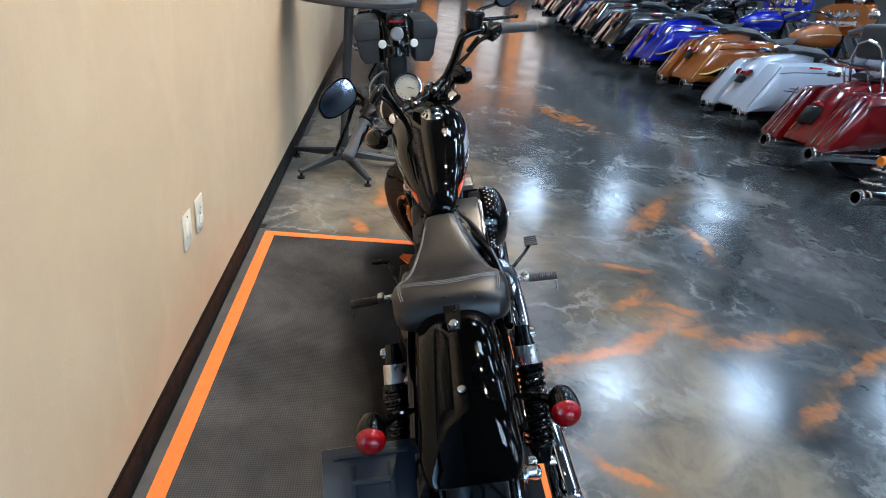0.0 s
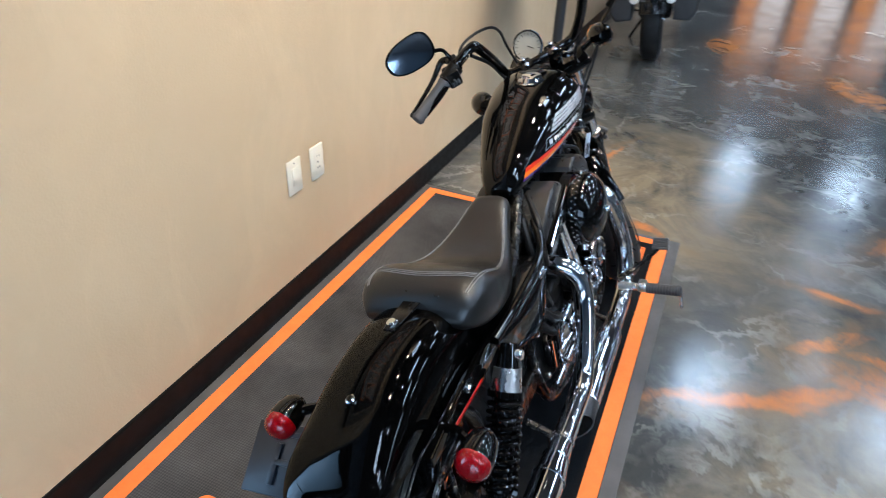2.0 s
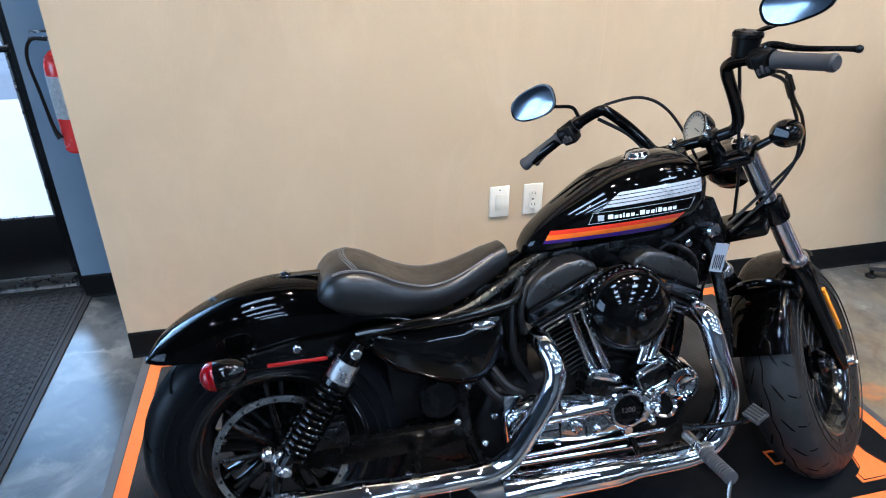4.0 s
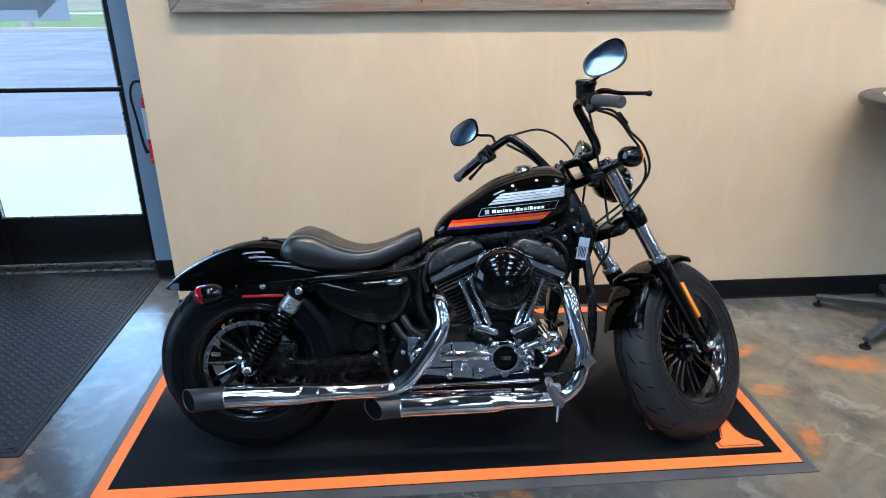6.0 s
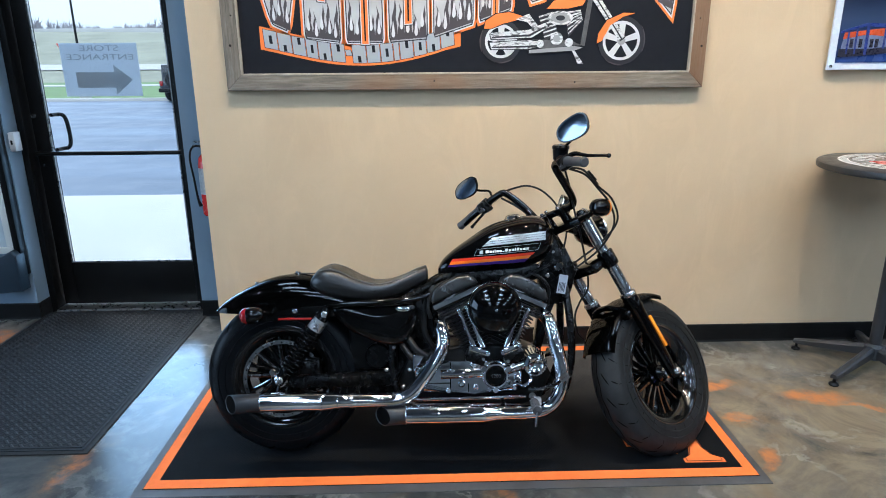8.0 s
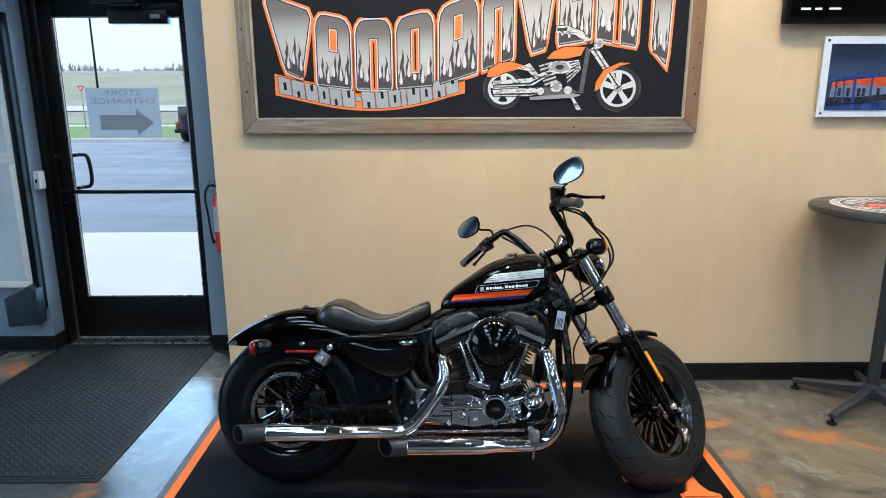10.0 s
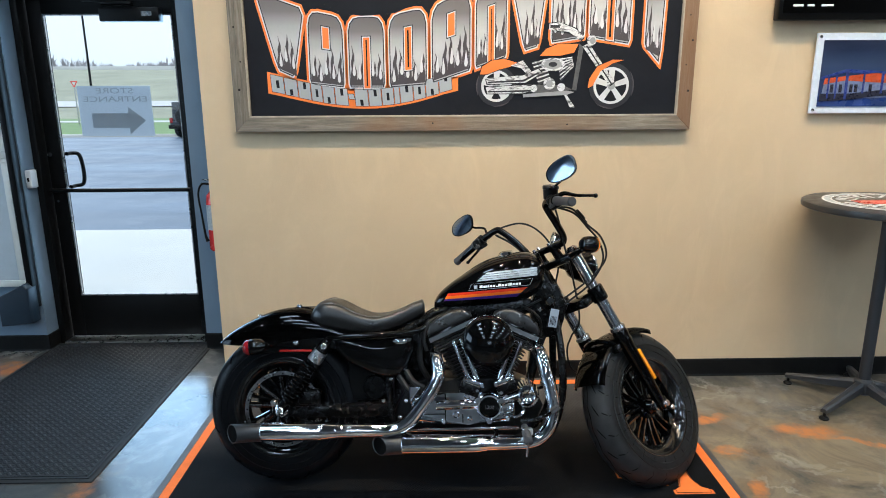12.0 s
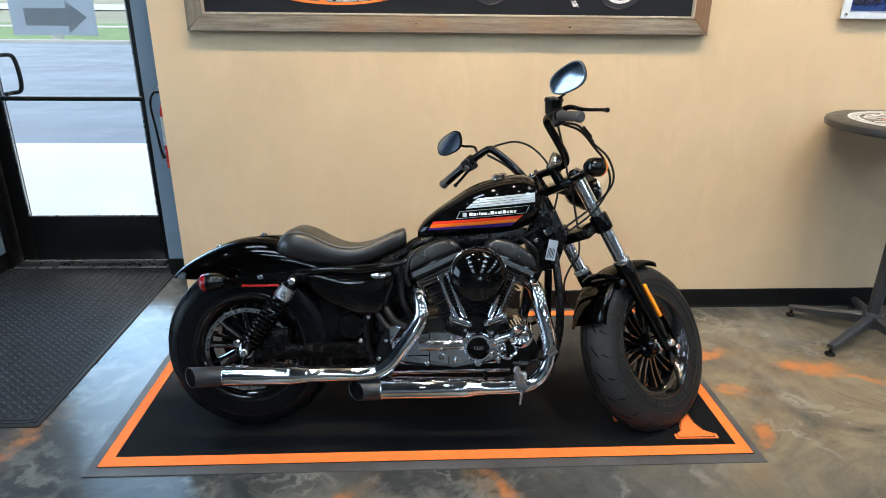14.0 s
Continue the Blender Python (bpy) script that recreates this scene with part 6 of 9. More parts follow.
# ---------------------------------------------------------------- steered front end: a forward, b left, c up the fork
STEER, RAKE = radians(38), radians(29.5)
s_ax = Vector((-math.sin(RAKE), 0, math.cos(RAKE)))
f_ax = Vector((math.cos(RAKE), 0, math.sin(RAKE)))
y_ax = Vector((0, 1, 0))
fa = f_ax * math.cos(STEER) + y_ax * math.sin(STEER)
ba = y_ax * math.cos(STEER) - f_ax * math.sin(STEER)
O = Vector((1.279, -0.013, 0.570))
S = Matrix(((fa.x, ba.x, s_ax.x, O.x), (fa.y, ba.y, s_ax.y, O.y), (fa.z, ba.z, s_ax.z, O.z), (0, 0, 0, 1)))
FA, AXC = 0.065, -0.364
front = wheel(bike, (FA, 0.0, AXC), 0.326, 0.078, 0.201, 9, S, front=True)
b = bm_new()
lathe(b, [(0.10, 0.058), (0.146, 0.058), (0.146, 0.063), (0.10, 0.063)], (FA, 0, AXC), (0, 1, 0), 56, closed=True)
part("brake_disc", b, STEEL, front, "drilled steel brake disc", S)
b = bm_new()
rod(b, (FA, -0.125, AXC), (FA, 0.125, AXC), 0.010)
lathe(b, [(0, 0.128), (0.011, 0.128), (0.013, 0.122), (0.013, 0.11)], (FA, 0, AXC), (0, -1, 0), 16)
lathe(b, [(0.018, 0.035), (0.022, 0.05), (0.022, 0.082), (0.018, 0.086)], (FA, 0, AXC), (0, -1, 0), 20)
part("front_axle", b, BOLT, bike, "", S)
part("fork_crown", box(bm_new(), FA - 0.085, FA + 0.03, -0.135, 0.135, 0.345, 0.375, 0.012), BLACK_GLOSS, bike, "black upper fork clamp", S)
b = bm_new()
box(b, FA - 0.095, FA + 0.0, -0.10, 0.10, 0.145, 0.185, 0.012)
part("lower_clamp", b, BLACK_GLOSS, bike, "", S)
for s in (-1, 1):
    v = s * 0.1
    b = bm_new()
    rod(b, (FA, v, -0.02), (FA, v, 0.385), 0.0245, 0.0245, 28)
    leg = part("fork_tube", b, FORK_TUBE, bike, "polished chrome fork tube", S)
    b = bm_new()
    lathe(b, [(0.0, 0.392), (0.014, 0.392), (0.02, 0.386), (0.026, 0.380), (0.026, 0.37)], (FA, v, 0), (0, 0, 1), 20)
    part("fork_cap", b, CHROME, leg, "", S)
    b = bm_new()
    lathe(b, [(0.0255, 0.20), (0.033, 0.197), (0.034, 0.19), (0.034, 0.145), (0.032, 0.135), (0.0255, 0.132)], (FA, v, 0), (0, 0, 1), 28)
    part("clamp_collar", b, BLACK_GLOSS, leg, "", S)
    b = bm_new()
    lathe(b, [(0.0255, 0.012), (0.031, 0.010), (0.0325, 0.004), (0.0325, -0.004), (0.030, -0.008)], (FA, v, 0), (0, 0, 1), 28)
    part("dust_seal", b, STEEL, leg, "", S)
    b = bm_new()
    lathe(b, [(0.029, -0.005), (0.032, -0.02), (0.0315, -0.06), (0.029, -0.08), (0.027, -0.20), (0.024, -0.31), (0.020, -0.37), (0.016, -0.385), (0.0, -0.387)], (FA, v, 0), (0, 0, 1), 28)
    box(b, FA - 0.018, FA + 0.03, v - 0.02, v + 0.02, AXC - 0.02, AXC + 0.03, 0.012)
    part("fork_slider", b, BLACK_GLOSS, leg, "gloss black fork lower", S)
    b = bm_new()
    bolt(b, (FA + 0.004, v + s * 0.024, AXC), (0, s, 0), 0.013, 0.010)
    bolt(b, (FA + 0.022, v + s * 0.022, AXC - 0.03), (0, s, 0), 0.010, 0.010)
    part("axle_bolt", b, BOLT, leg, "", S)
    b = bm_new()
    box(b, FA + 0.006, FA + 0.022, min(v + s * 0.022, v + s * 0.033), max(v + s * 0.022, v + s * 0.033), -0.255, -0.115, 0.003)
    part("amber_reflector", b, AMBER_REFLECTOR, leg, "amber strip reflector", S)
    b = bm_new()
    box(b, FA - 0.065, FA + 0.005, min(v - s * 0.035, v), max(v - s * 0.035, v), -0.085, -0.05, 0.008)
    part("fender_mount", b, BLACK_GLOSS, leg, "", S)
    # turn signal
    b = bm_new()
    c = (0.058, s * 0.203, 0.366)
    lathe(b, [(0.0, -0.052), (0.018, -0.049), (0.029, -0.036), (0.034, -0.012), (0.035, 0.010), (0.033, 0.014)], c, (1, 0, -0.5), 24)
    sg = part("turn_signal", b, BLACK_GLOSS, bike, "black bullet turn signal", S)
    b = bm_new()
    lathe(b, [(0.033, 0.012), (0.033, 0.02), (0.024, 0.034), (0.0, 0.04)], c, (1, 0, -0.5), 24)
    part("amber_lens", b, AMBER_LENS, sg, "amber lens", S)
    b = bm_new()
    rod(b, (0.055, s * 0.175, 0.366), (0.05, s * 0.12, 0.355), 0.009, 0.011, 12)
    part("stem", b, BLACK_GLOSS, sg, "", S)
# front fender
rings = []
for i in range(19):
    th = radians(50 + (134 - 50) * i / 18)
    ring = []
    for k in range(13):
        a = math.pi * k / 12
        y = -math.cos(a)
        yy = math.copysign(abs(y) ** 0.7, y) * 0.078
        rr = 0.305 + 0.034 * math.sin(a) ** 0.6
        tt = th + (0.0 if i not in (0, 18) else 0.0)
        ring.append((FA + rr * math.cos(tt), yy, AXC + rr * math.sin(tt)))
    rings.append(ring)
b = bm_new()
skin(b, rings, closed_ring=False, caps=False)
bmesh.ops.solidify(b, geom=b.faces[:], thickness=-0.004)
ff = part("front_fender", b, BLACK_GLOSS, bike, "gloss black short front fender", S, smooth=50)
b = bm_new()
for s in (-1, 1):
    tube(b, [(FA - 0.02, s * 0.085, -0.07), (FA - 0.05, s * 0.07, -0.035), (FA - 0.06, s * 0.03, -0.015), (FA - 0.06, 0, -0.012)], 0.011, 10)
part("fender_brace", b, BLACK_GLOSS, ff, "", S)
# headlight
HLC = (0.160, 0, 0.285)
b = bm_new()
lathe(b, [(0.0, -0.066), (0.026, -0.061), (0.050, -0.035), (0.062, 0.0), (0.067, 0.031), (0.070, 0.035), (0.070, 0.045), (0.064, 0.048)], HLC, (1, 0, -0.5), 36)
hl = part("headlight", b, BLACK_GLOSS, bike, "black headlight bucket", S)
b = bm_new()
lathe(b, [(0.064, 0.046), (0.044, 0.054), (0.0, 0.058)], HLC, (1, 0, -0.5), 36)
part("headlight_lens", b, pane_glass("headlight_glass", (0.8, 0.85, 0.88)), hl, "clear headlight lens", S)
part("headlight_rim", lathe(bm_new(), [(0.064, 0.049), (0.0705, 0.046), (0.0715, 0.036), (0.0705, 0.034)], HLC, (1, 0, -0.5), 36), CHROME, hl, "chrome headlight rim", S)
part("reflector_bowl", lathe(bm_new(), [(0.063, 0.044), (0.044, 0.018), (0.0, 0.0)], HLC, (1, 0, -0.5), 36), CHROME, hl, "", S)
b = bm_new()
rod(b, (0.10, 0, 0.31), (0.05, 0, 0.35), 0.016, seg=12)
part("headlight_bracket", b, BLACK_SATIN, hl, "", S)
# risers and handlebar
b = bm_new()
for s in (-1, 1):
    rod(b, (0.035, s * 0.045, 0.37), (0.030, s * 0.045, 0.43), 0.020, 0.018, 18)
    box(b, 0.005, 0.055, s * 0.045 - 0.022, s * 0.045 + 0.022, 0.410, 0.440, 0.008)
part("riser", b, BLACK_GLOSS, bike, "", S)
for s in (-1, 1):
    for q in (0.015, 0.045):
        part("riser_bolt", bolt(bm_new(), (q, s * 0.045, 0.443), (0, 0, 1), 0.007, 0.006), CHROME, bike, "", S)
part("coil_tray", prism(bm_new(), [(0.63, 0.690), (0.66, 0.722), (1.02, 0.750), (1.05, 0.70), (0.92, 0.664), (0.70, 0.660)], -0.04, 0.04, 0.008), BLACK_SATIN, bike)
MIRROR_R, MIRROR_L = Vector((-0.050, -0.346, 0.682)), Vector((-0.012, 0.333, 0.695))
to_bar = (pose(0, -0.972, 0, -14, 0, 0) @ S).to_3x3().inverted()
left_half = [(0.030, 0, 0.425), (0.036, 0.08, 0.425), (0.040, 0.106, 0.435), (0.038, 0.118, 0.470), (0.032, 0.136, 0.525), (0.018, 0.158, 0.583), (0.010, 0.172, 0.600), (-0.006, 0.210, 0.600), (-0.028, 0.25, 0.594), (-0.062, 0.31, 0.580), (-0.085, 0.375, 0.566)]
right_half = [(0.030, 0, 0.425), (0.035, -0.08, 0.422), (0.034, -0.112, 0.430), (0.026, -0.130, 0.460), (0.008, -0.145, 0.515), (-0.010, -0.158, 0.580), (-0.017, -0.172, 0.598), (-0.030, -0.205, 0.602), (-0.055, -0.25, 0.595), (-0.090, -0.31, 0.580), (-0.130, -0.375, 0.562)]
full = left_half[::-1][:-1] + right_half
bar = part("handlebar", tube(bm_new(), full, 0.0145, 16, 6), BLACK_GLOSS, bike, "gloss black handlebar", S, smooth=60)
for s in (-1, 1):
    g0, g1 = (Vector((-0.074, -0.276, 0.589)), Vector((-0.136, -0.388, 0.560))) if s < 0 else (Vector((-0.046, 0.285, 0.588)), Vector((-0.091, 0.393, 0.566)))
    d = (g1 - g0).normalized()
    b = bm_new()
    lathe(b, [(0.0, 0.0), (0.019, 0.0), (0.0185, 0.006), (0.0165, 0.012), (0.0165, 0.112), (0.018, 0.118), (0.018, 0.126), (0.014, 0.131), (0, 0.131)], g0, d, 24)
    part("grip", b, GRIP, bar, "grey-black rubber grip", S)
    b = bm_new()
    h0 = g0 - d * 0.005
    hou = g0 - d * 0.052
    rod(b, hou, h0, 0.022, 0.022, 20)
    b2 = bm_new()
    mid = (hou + h0) / 2
    box(b, mid.x - 0.022, mid.x + 0.022, mid.y - 0.02, mid.y + 0.02, mid.z - 0.034, mid.z + 0.018, 0.008)
    b2.free()
    sw = part("switch_housing", b, BLACK_PLASTIC, bar, "", S)
    b = bm_new()
    for k in range(3):
        box(b, mid.x - 0.03, mid.x - 0.02, mid.y - 0.012 + 0.009 * k, mid.y - 0.005 + 0.009 * k, mid.z - 0.022, mid.z - 0.008 + 0.006 * (k % 2), 0.002, 1)
    part("switch_button", b, GRIP, sw, "", S)
    # lever
    p0 = hou + Vector((0.035, 0, -0.002))
    b = bm_new()
    tip = Vector((-0.028, s * 0.408, 0.535)) if s < 0 else Vector((-0.03, s * 0.405, 0.535))
    tube(b, [p0, p0 + Vector((0.022, s * 0.025, 0)), p0.lerp(tip, 0.45) + Vector((0.018, 0, 0)), p0.lerp(tip, 0.85) + Vector((0.006, 0, 0)), tip], [0.011, 0.009, 0.0065, 0.0055, 0.007], 10)
    ball(b, tip, 0.0085, None, None, 10, 8)
    part("lever", b, BLACK_SATIN, bar, "black control lever", S)
    b = bm_new()
    box(b, p0.x - 0.04, p0.x + 0.012, p0.y - 0.016, p0.y + 0.016, p0.z - 0.013, p0.z + 0.013, 0.006)
    part("lever_clamp", b, BLACK_SATIN, bar, "", S)
    # mirror
    mc = {-1: MIRROR_R, 1: MIRROR_L}[s]
    b = bm_new()
    tube(b, [p0 + Vector((0, 0, 0.01)), p0 + Vector((0.012, s * 0.012, 0.04)), mc + Vector((0.02, -s * 0.045, -0.035)), mc + Vector((0.018, -s * 0.02, -0.012))], 0.0052, 10)
    part("mirror_stem", b, BLACK_GLOSS, bar, "", S)
    nrm = (to_bar @ {-1: Vector((-0.74, -0.62, 0.19)), 1: Vector((-0.74, -0.58, 0.27))}[s]).normalized()
    up = to_bar @ Vector((0.775, -0.636, 0.54))
    sx = up.cross(nrm).normalized()
    sy = nrm.cross(sx)
    outline = []
    for k in range(36):
        a = 2 * math.pi * k / 36
        ca, sa = math.cos(a), math.sin(a)
        outline.append((math.copysign(abs(ca) ** 0.75, ca) * 0.041 * (1 + 0.14 * sa), math.copysign(abs(sa) ** 0.8, sa) * 0.066))
    def mp(q, k, off):
        return mc + sx * q[0] * k + sy * q[1] * k + nrm * off
    b = bm_new()
    skin(b, [[mp(q, 0.96, 0.002) for q in outline], [mp(q, 1.05, 0.002) for q in outline], [mp(q, 1.06, -0.004) for q in outline], [mp(q, 0.9, -0.014) for q in outline], [mp(q, 0.5, -0.021) for q in outline], [mp(q, 0.1, -0.023) for q in outline]])
    part("mirror_shell", b, BLACK_GLOSS, bar, "black mirror housing", S)
    b = bm_new()
    skin(b, [[mp(q, f, 0.0024 + 0.0035 * (1 - f * f)) for q in outline] for f in (0.96, 0.8, 0.6, 0.4, 0.2, 0.04)])
    part("mirror_face", b, MIRROR, bar, "convex mirror glass", S, smooth=60)
LEVEL = S @ Matrix.Translation((-0.016, -0.218, 0.624)) @ to_bar.to_4x4()
b = bm_new()
lathe(b, [(0.0, -0.026), (0.022, -0.026), (0.027, -0.020), (0.0295, 0.012), (0.0295, 0.019)], (0, 0, 0), (0, 0, 1), 32)
res = part("brake_reservoir", b, BLACK_PLASTIC, bar, "black brake fluid reservoir", LEVEL)
part("reservoir_lid", lathe(bm_new(), [(0.030, 0.017), (0.0325, 0.020), (0.0325, 0.027), (0.029, 0.032), (0.0, 0.033)], (0, 0, 0), (0, 0, 1), 32), BLACK_SATIN, res, "", LEVEL)
for y in (-0.018, 0.018):
    part("lid_screw", bolt(bm_new(), (0, y, 0.0325), (0, 0, 1), 0.004, 0.002), BOLT, res, "", LEVEL)
# speedometer
SPD = (0.105, 0.000, 0.428)
b = bm_new()
GN = Vector((-0.60, 0.46, 0.66)).normalized()
lathe(b, [(0.0, -0.03), (0.032, -0.026), (0.042, -0.010), (0.045, 0.006), (0.0475, 0.008), (0.0475, 0.014), (0.042, 0.016)], SPD, GN, 36)
spd = part("speedometer", b, BLACK_GLOSS, bike, "round speedometer with pale dial", S)
part("bezel", lathe(bm_new(), [(0.042, 0.015), (0.048, 0.0145), (0.048, 0.011), (0.042, 0.012)], SPD, GN, 36, closed=True), CHROME, spd, "", S)
part("dial", lathe(bm_new(), [(0.0, 0.011), (0.042, 0.011)], SPD, GN, 36), DIAL_FACE, spd, "pale dial face", S)
b = bm_new()
g0 = Vector(SPD) + GN * 0.0125
gs = (Vector((0, 1, 0)) - GN * GN.y).normalized()
gu = GN.cross(gs)
for k in range(17):
    a = radians(-130 + 260 * k / 16)
    r1 = 0.038
    r0 = 0.031 if k % 2 == 0 else 0.034
    dd = gs * math.sin(a) - gu * math.cos(a)
    rod(b, g0 + dd * r0, g0 + dd * r1, 0.0009, seg=5)
rod(b, g0 - gs * 0.014 + gu * 0.016, g0, 0.0012, seg=5)
part("dial_mark", b, BLACK_PLASTIC, spd, "", S)
# cables
CAB = [([(-0.03, 0.235, 0.585), (0.03, 0.20, 0.600), (0.066, 0.15, 0.592), (0.087, 0.095, 0.571), (0.115, 0.065, 0.52), (0.135, 0.055, 0.44), (0.10, 0.04, 0.34), (0.0, 0.02, 0.28)], 0.0042),
       ([(-0.075, -0.255, 0.572), (-0.01, -0.268, 0.530), (0.040, -0.25, 0.452), (0.100, -0.233, 0.370), (0.105, -0.20, 0.285), (0.06, -0.12, 0.24), (-0.06, -0.03, 0.22)], 0.0042),
       ([(-0.065, -0.25, 0.568), (0.0, -0.258, 0.510), (0.050, -0.24, 0.432), (0.092, -0.22, 0.360), (0.09, -0.19, 0.28), (0.04, -0.11, 0.22), (-0.06, -0.03, 0.20)], 0.0042),
       ([(0.01, -0.19, 0.60), (0.02, -0.15, 0.50), (0.02, -0.11, 0.40), (0.03, -0.06, 0.28)]
        + [S.inverted() @ Vector(p) for p in ((1.243, 0.05, 0.655), (1.215, 0.08, 0.58), (1.197, 0.09, 0.525), (1.202, 0.092, 0.467), (1.225, 0.092, 0.425), (1.30, 0.092, 0.395), (1.36, 0.09, 0.40))], 0.0042),
       ([(0.0, 0.185, 0.585), (0.022, 0.142, 0.51), (0.025, 0.118, 0.44), (-0.03, 0.06, 0.32)], 0.005)]
for pts, r in CAB:
    part("cable", tube(bm_new(), pts, r, 8, 8), WIRE, bike, "", S)
b = bm_new()
for pts in (CAB[1][0], CAB[2][0]):
    p, q = Vector(pts[1]).lerp(Vector(pts[2]), 0.25), Vector(pts[1]).lerp(Vector(pts[2]), 0.8)
    rod(b, p + Vector((0.012, 0, 0.004)), q + Vector((0.010, 0, 0.006)), 0.0075, seg=10)
part("cable_adjuster", b, BLACK_PLASTIC, bike, "", S)
# ---------------------------------------------------------------- mats
MX0, MX1, MY0, MY1 = -0.523, 1.853, -1.252, -0.016
mat = thing("display_mat", "black woven display mat with orange border under the motorcycle", "mat", pose(0, 0, 0))
part("base", box(bm_new(), MX0, MX1, MY0, MY1, 0.0, 0.004, 0.001, 1), MAT_EDGE, mat, "dark grey rubber edge")
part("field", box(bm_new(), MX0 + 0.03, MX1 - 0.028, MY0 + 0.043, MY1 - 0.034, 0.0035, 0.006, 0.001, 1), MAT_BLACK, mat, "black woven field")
b = bm_new()
a0, a1, c0, c1, wx, wd = MX0 + 0.033, MX1 - 0.031, MY0 + 0.045, MY1 - 0.036, 0.040, 0.049
for x0, x1, y0, y1 in ((a0, a1, c0, c0 + wd), (a0, a1, c1 - wd, c1), (a0, a0 + wx, c0 + wd, c1 - wd), (a1 - wx, a1, c0 + wd, c1 - wd)):
    box(b, x0, x1, y0, y1, 0.0055, 0.0075)
part("border", b, ORANGE_CLOTH, mat, "printed orange border", smooth=0)
b = bm_new()
one = [(1.575, -1.12), (1.735, -1.12), (1.735, -1.095), (1.70, -1.075), (1.68, -1.02), (1.68, -0.74), (1.64, -0.72), (1.575, -0.76), (1.575, -0.79), (1.615, -0.775), (1.625, -1.02), (1.605, -1.075), (1.575, -1.095)]
prism(b, one, 0.0055, 0.0075, plane="xy")
part("printed_figure", b, ORANGE_CLOTH, mat, "orange printed figure one", smooth=0)
cx, cy = 1.655, -0.95
b = bm_new()
pts = [(cx + (x - cx) * 0.86, cy + (y - cy) * 0.955, 0.0081) for x, y in one]
tube(b, pts + [pts[0]], 0.0015, 4, smooth_path=False)
part("figure_outline", b, MAT_BLACK, mat)
lettering("lettering", "YOUR", 0.052, ORANGE_CLOTH, Matrix.Translation((1.50, -1.062, 0.0065)) @ Matrix.Diagonal((0.95, 1, 1, 1)), mat, 0.0008)
lettering("lettering", "DO", 0.080, ORANGE_CLOTH, Matrix.Translation((1.43, -1.005, 0.0065)) @ Matrix.Diagonal((0.95, 1, 1, 1)), mat, 0.0008)
lettering("lettering", "DO", 0.095, ORANGE_CLOTH, Matrix.Translation((-0.083, -0.335, 0.0065)) @ Matrix.Diagonal((0.85, 1, 1, 1)), mat, 0.0008)

RIB = plain("charcoal_rubber_rib", (0.015, 0.0165, 0.019), 0.7, vary=0.3, scale=20, spec=0.25)
DMX0, DMX1, DMY0, DMY1 = -1.85, -0.815, -0.97, 0.60
dm = thing("entrance_mat", "charcoal ribbed entrance mat with diagonal weave, at the door", "mat", pose(0, 0, 0))
b = bm_new()
prism(b, [(DMX0, DMY0), (DMX1, DMY0), (DMX1, DMY1), (DMX0, DMY1)], 0.0, 0.006, 0.003, plane="xy")
part("base", b, plain("dark_rubber", grey(0.016), 0.6, vary=0.3, spec=0.25), dm, "dark rubber edge")
b = bm_new()
pitch = 0.032
vs = []
x = DMX0 + 0.06
row = 0
while x < DMX1 - 0.06:
    y = DMY0 + 0.06 + (pitch / 2 if row % 2 else 0)
    while y < DMY1 - 0.05:
        s = 1 if row % 2 else -1
        p, q = Vector((x - 0.011, y - s * 0.011, 0)), Vector((x + 0.011, y + s * 0.011, 0))
        t = Vector((-(q - p).y, (q - p).x, 0)).normalized() * 0.0055
        top = Vector((0, 0, 0.0095))
        low = Vector((0, 0, 0.0055))
        w = [b.verts.new(v) for v in (p + t * 1.5 + low, p - t * 1.5 + low, q - t * 1.5 + low, q + t * 1.5 + low, p + t * 0.6 + top, p - t * 0.6 + top, q - t * 0.6 + top, q + t * 0.6 + top)]
        for f in ((4, 5, 6, 7), (0, 1, 5, 4), (1, 2, 6, 5), (2, 3, 7, 6), (3, 0, 4, 7)):
            b.faces.new([w[i] for i in f])
        y += pitch
    x += pitch * 0.62
    row += 1
tagged(part("weave", b, RIB, dm, "raised diagonal rubber ribs", smooth=0), kind="stuff")
b = bm_new()
for k in (0.022, 0.04):
    for x0, x1, y0, y1 in ((DMX0 + k, DMX1 - k, DMY0 + k, DMY0 + k + 0.008), (DMX1 - k - 0.008, DMX1 - k, DMY0 + k, DMY1 - k), (DMX0 + k, DMX0 + k + 0.008, DMY0 + k, DMY1 - k), (DMX0 + k, DMX1 - k, DMY1 - k - 0.008, DMY1 - k)):
        box(b, x0, x1, y0, y1, 0.005, 0.009)
part("edge_rib", b, RIB, dm, smooth=0)

# ---------------------------------------------------------------- wall things
PX0, PX1, PZ0, PZ1 = -0.385, 1.946, 1.39, 2.55
sign = thing("wall_sign", "large charcoal printed sign in a weathered barn-wood frame", "sign", pose(0, -0.002, 0))
fw = 0.074
part("panel", box(bm_new(), PX0 + fw - 0.005, PX1 - fw + 0.005, -0.018, 0, PZ0 + fw - 0.005, PZ1 - fw + 0.005), POSTER_BLACK, sign, "charcoal printed panel", smooth=0)


def plank(name, outline, parent, m=WOOD):
    b = bm_new()
    prism(b, outline, -0.038, 0.0, 0.004)
    return part(name, b, m, parent, "weathered wooden frame board")


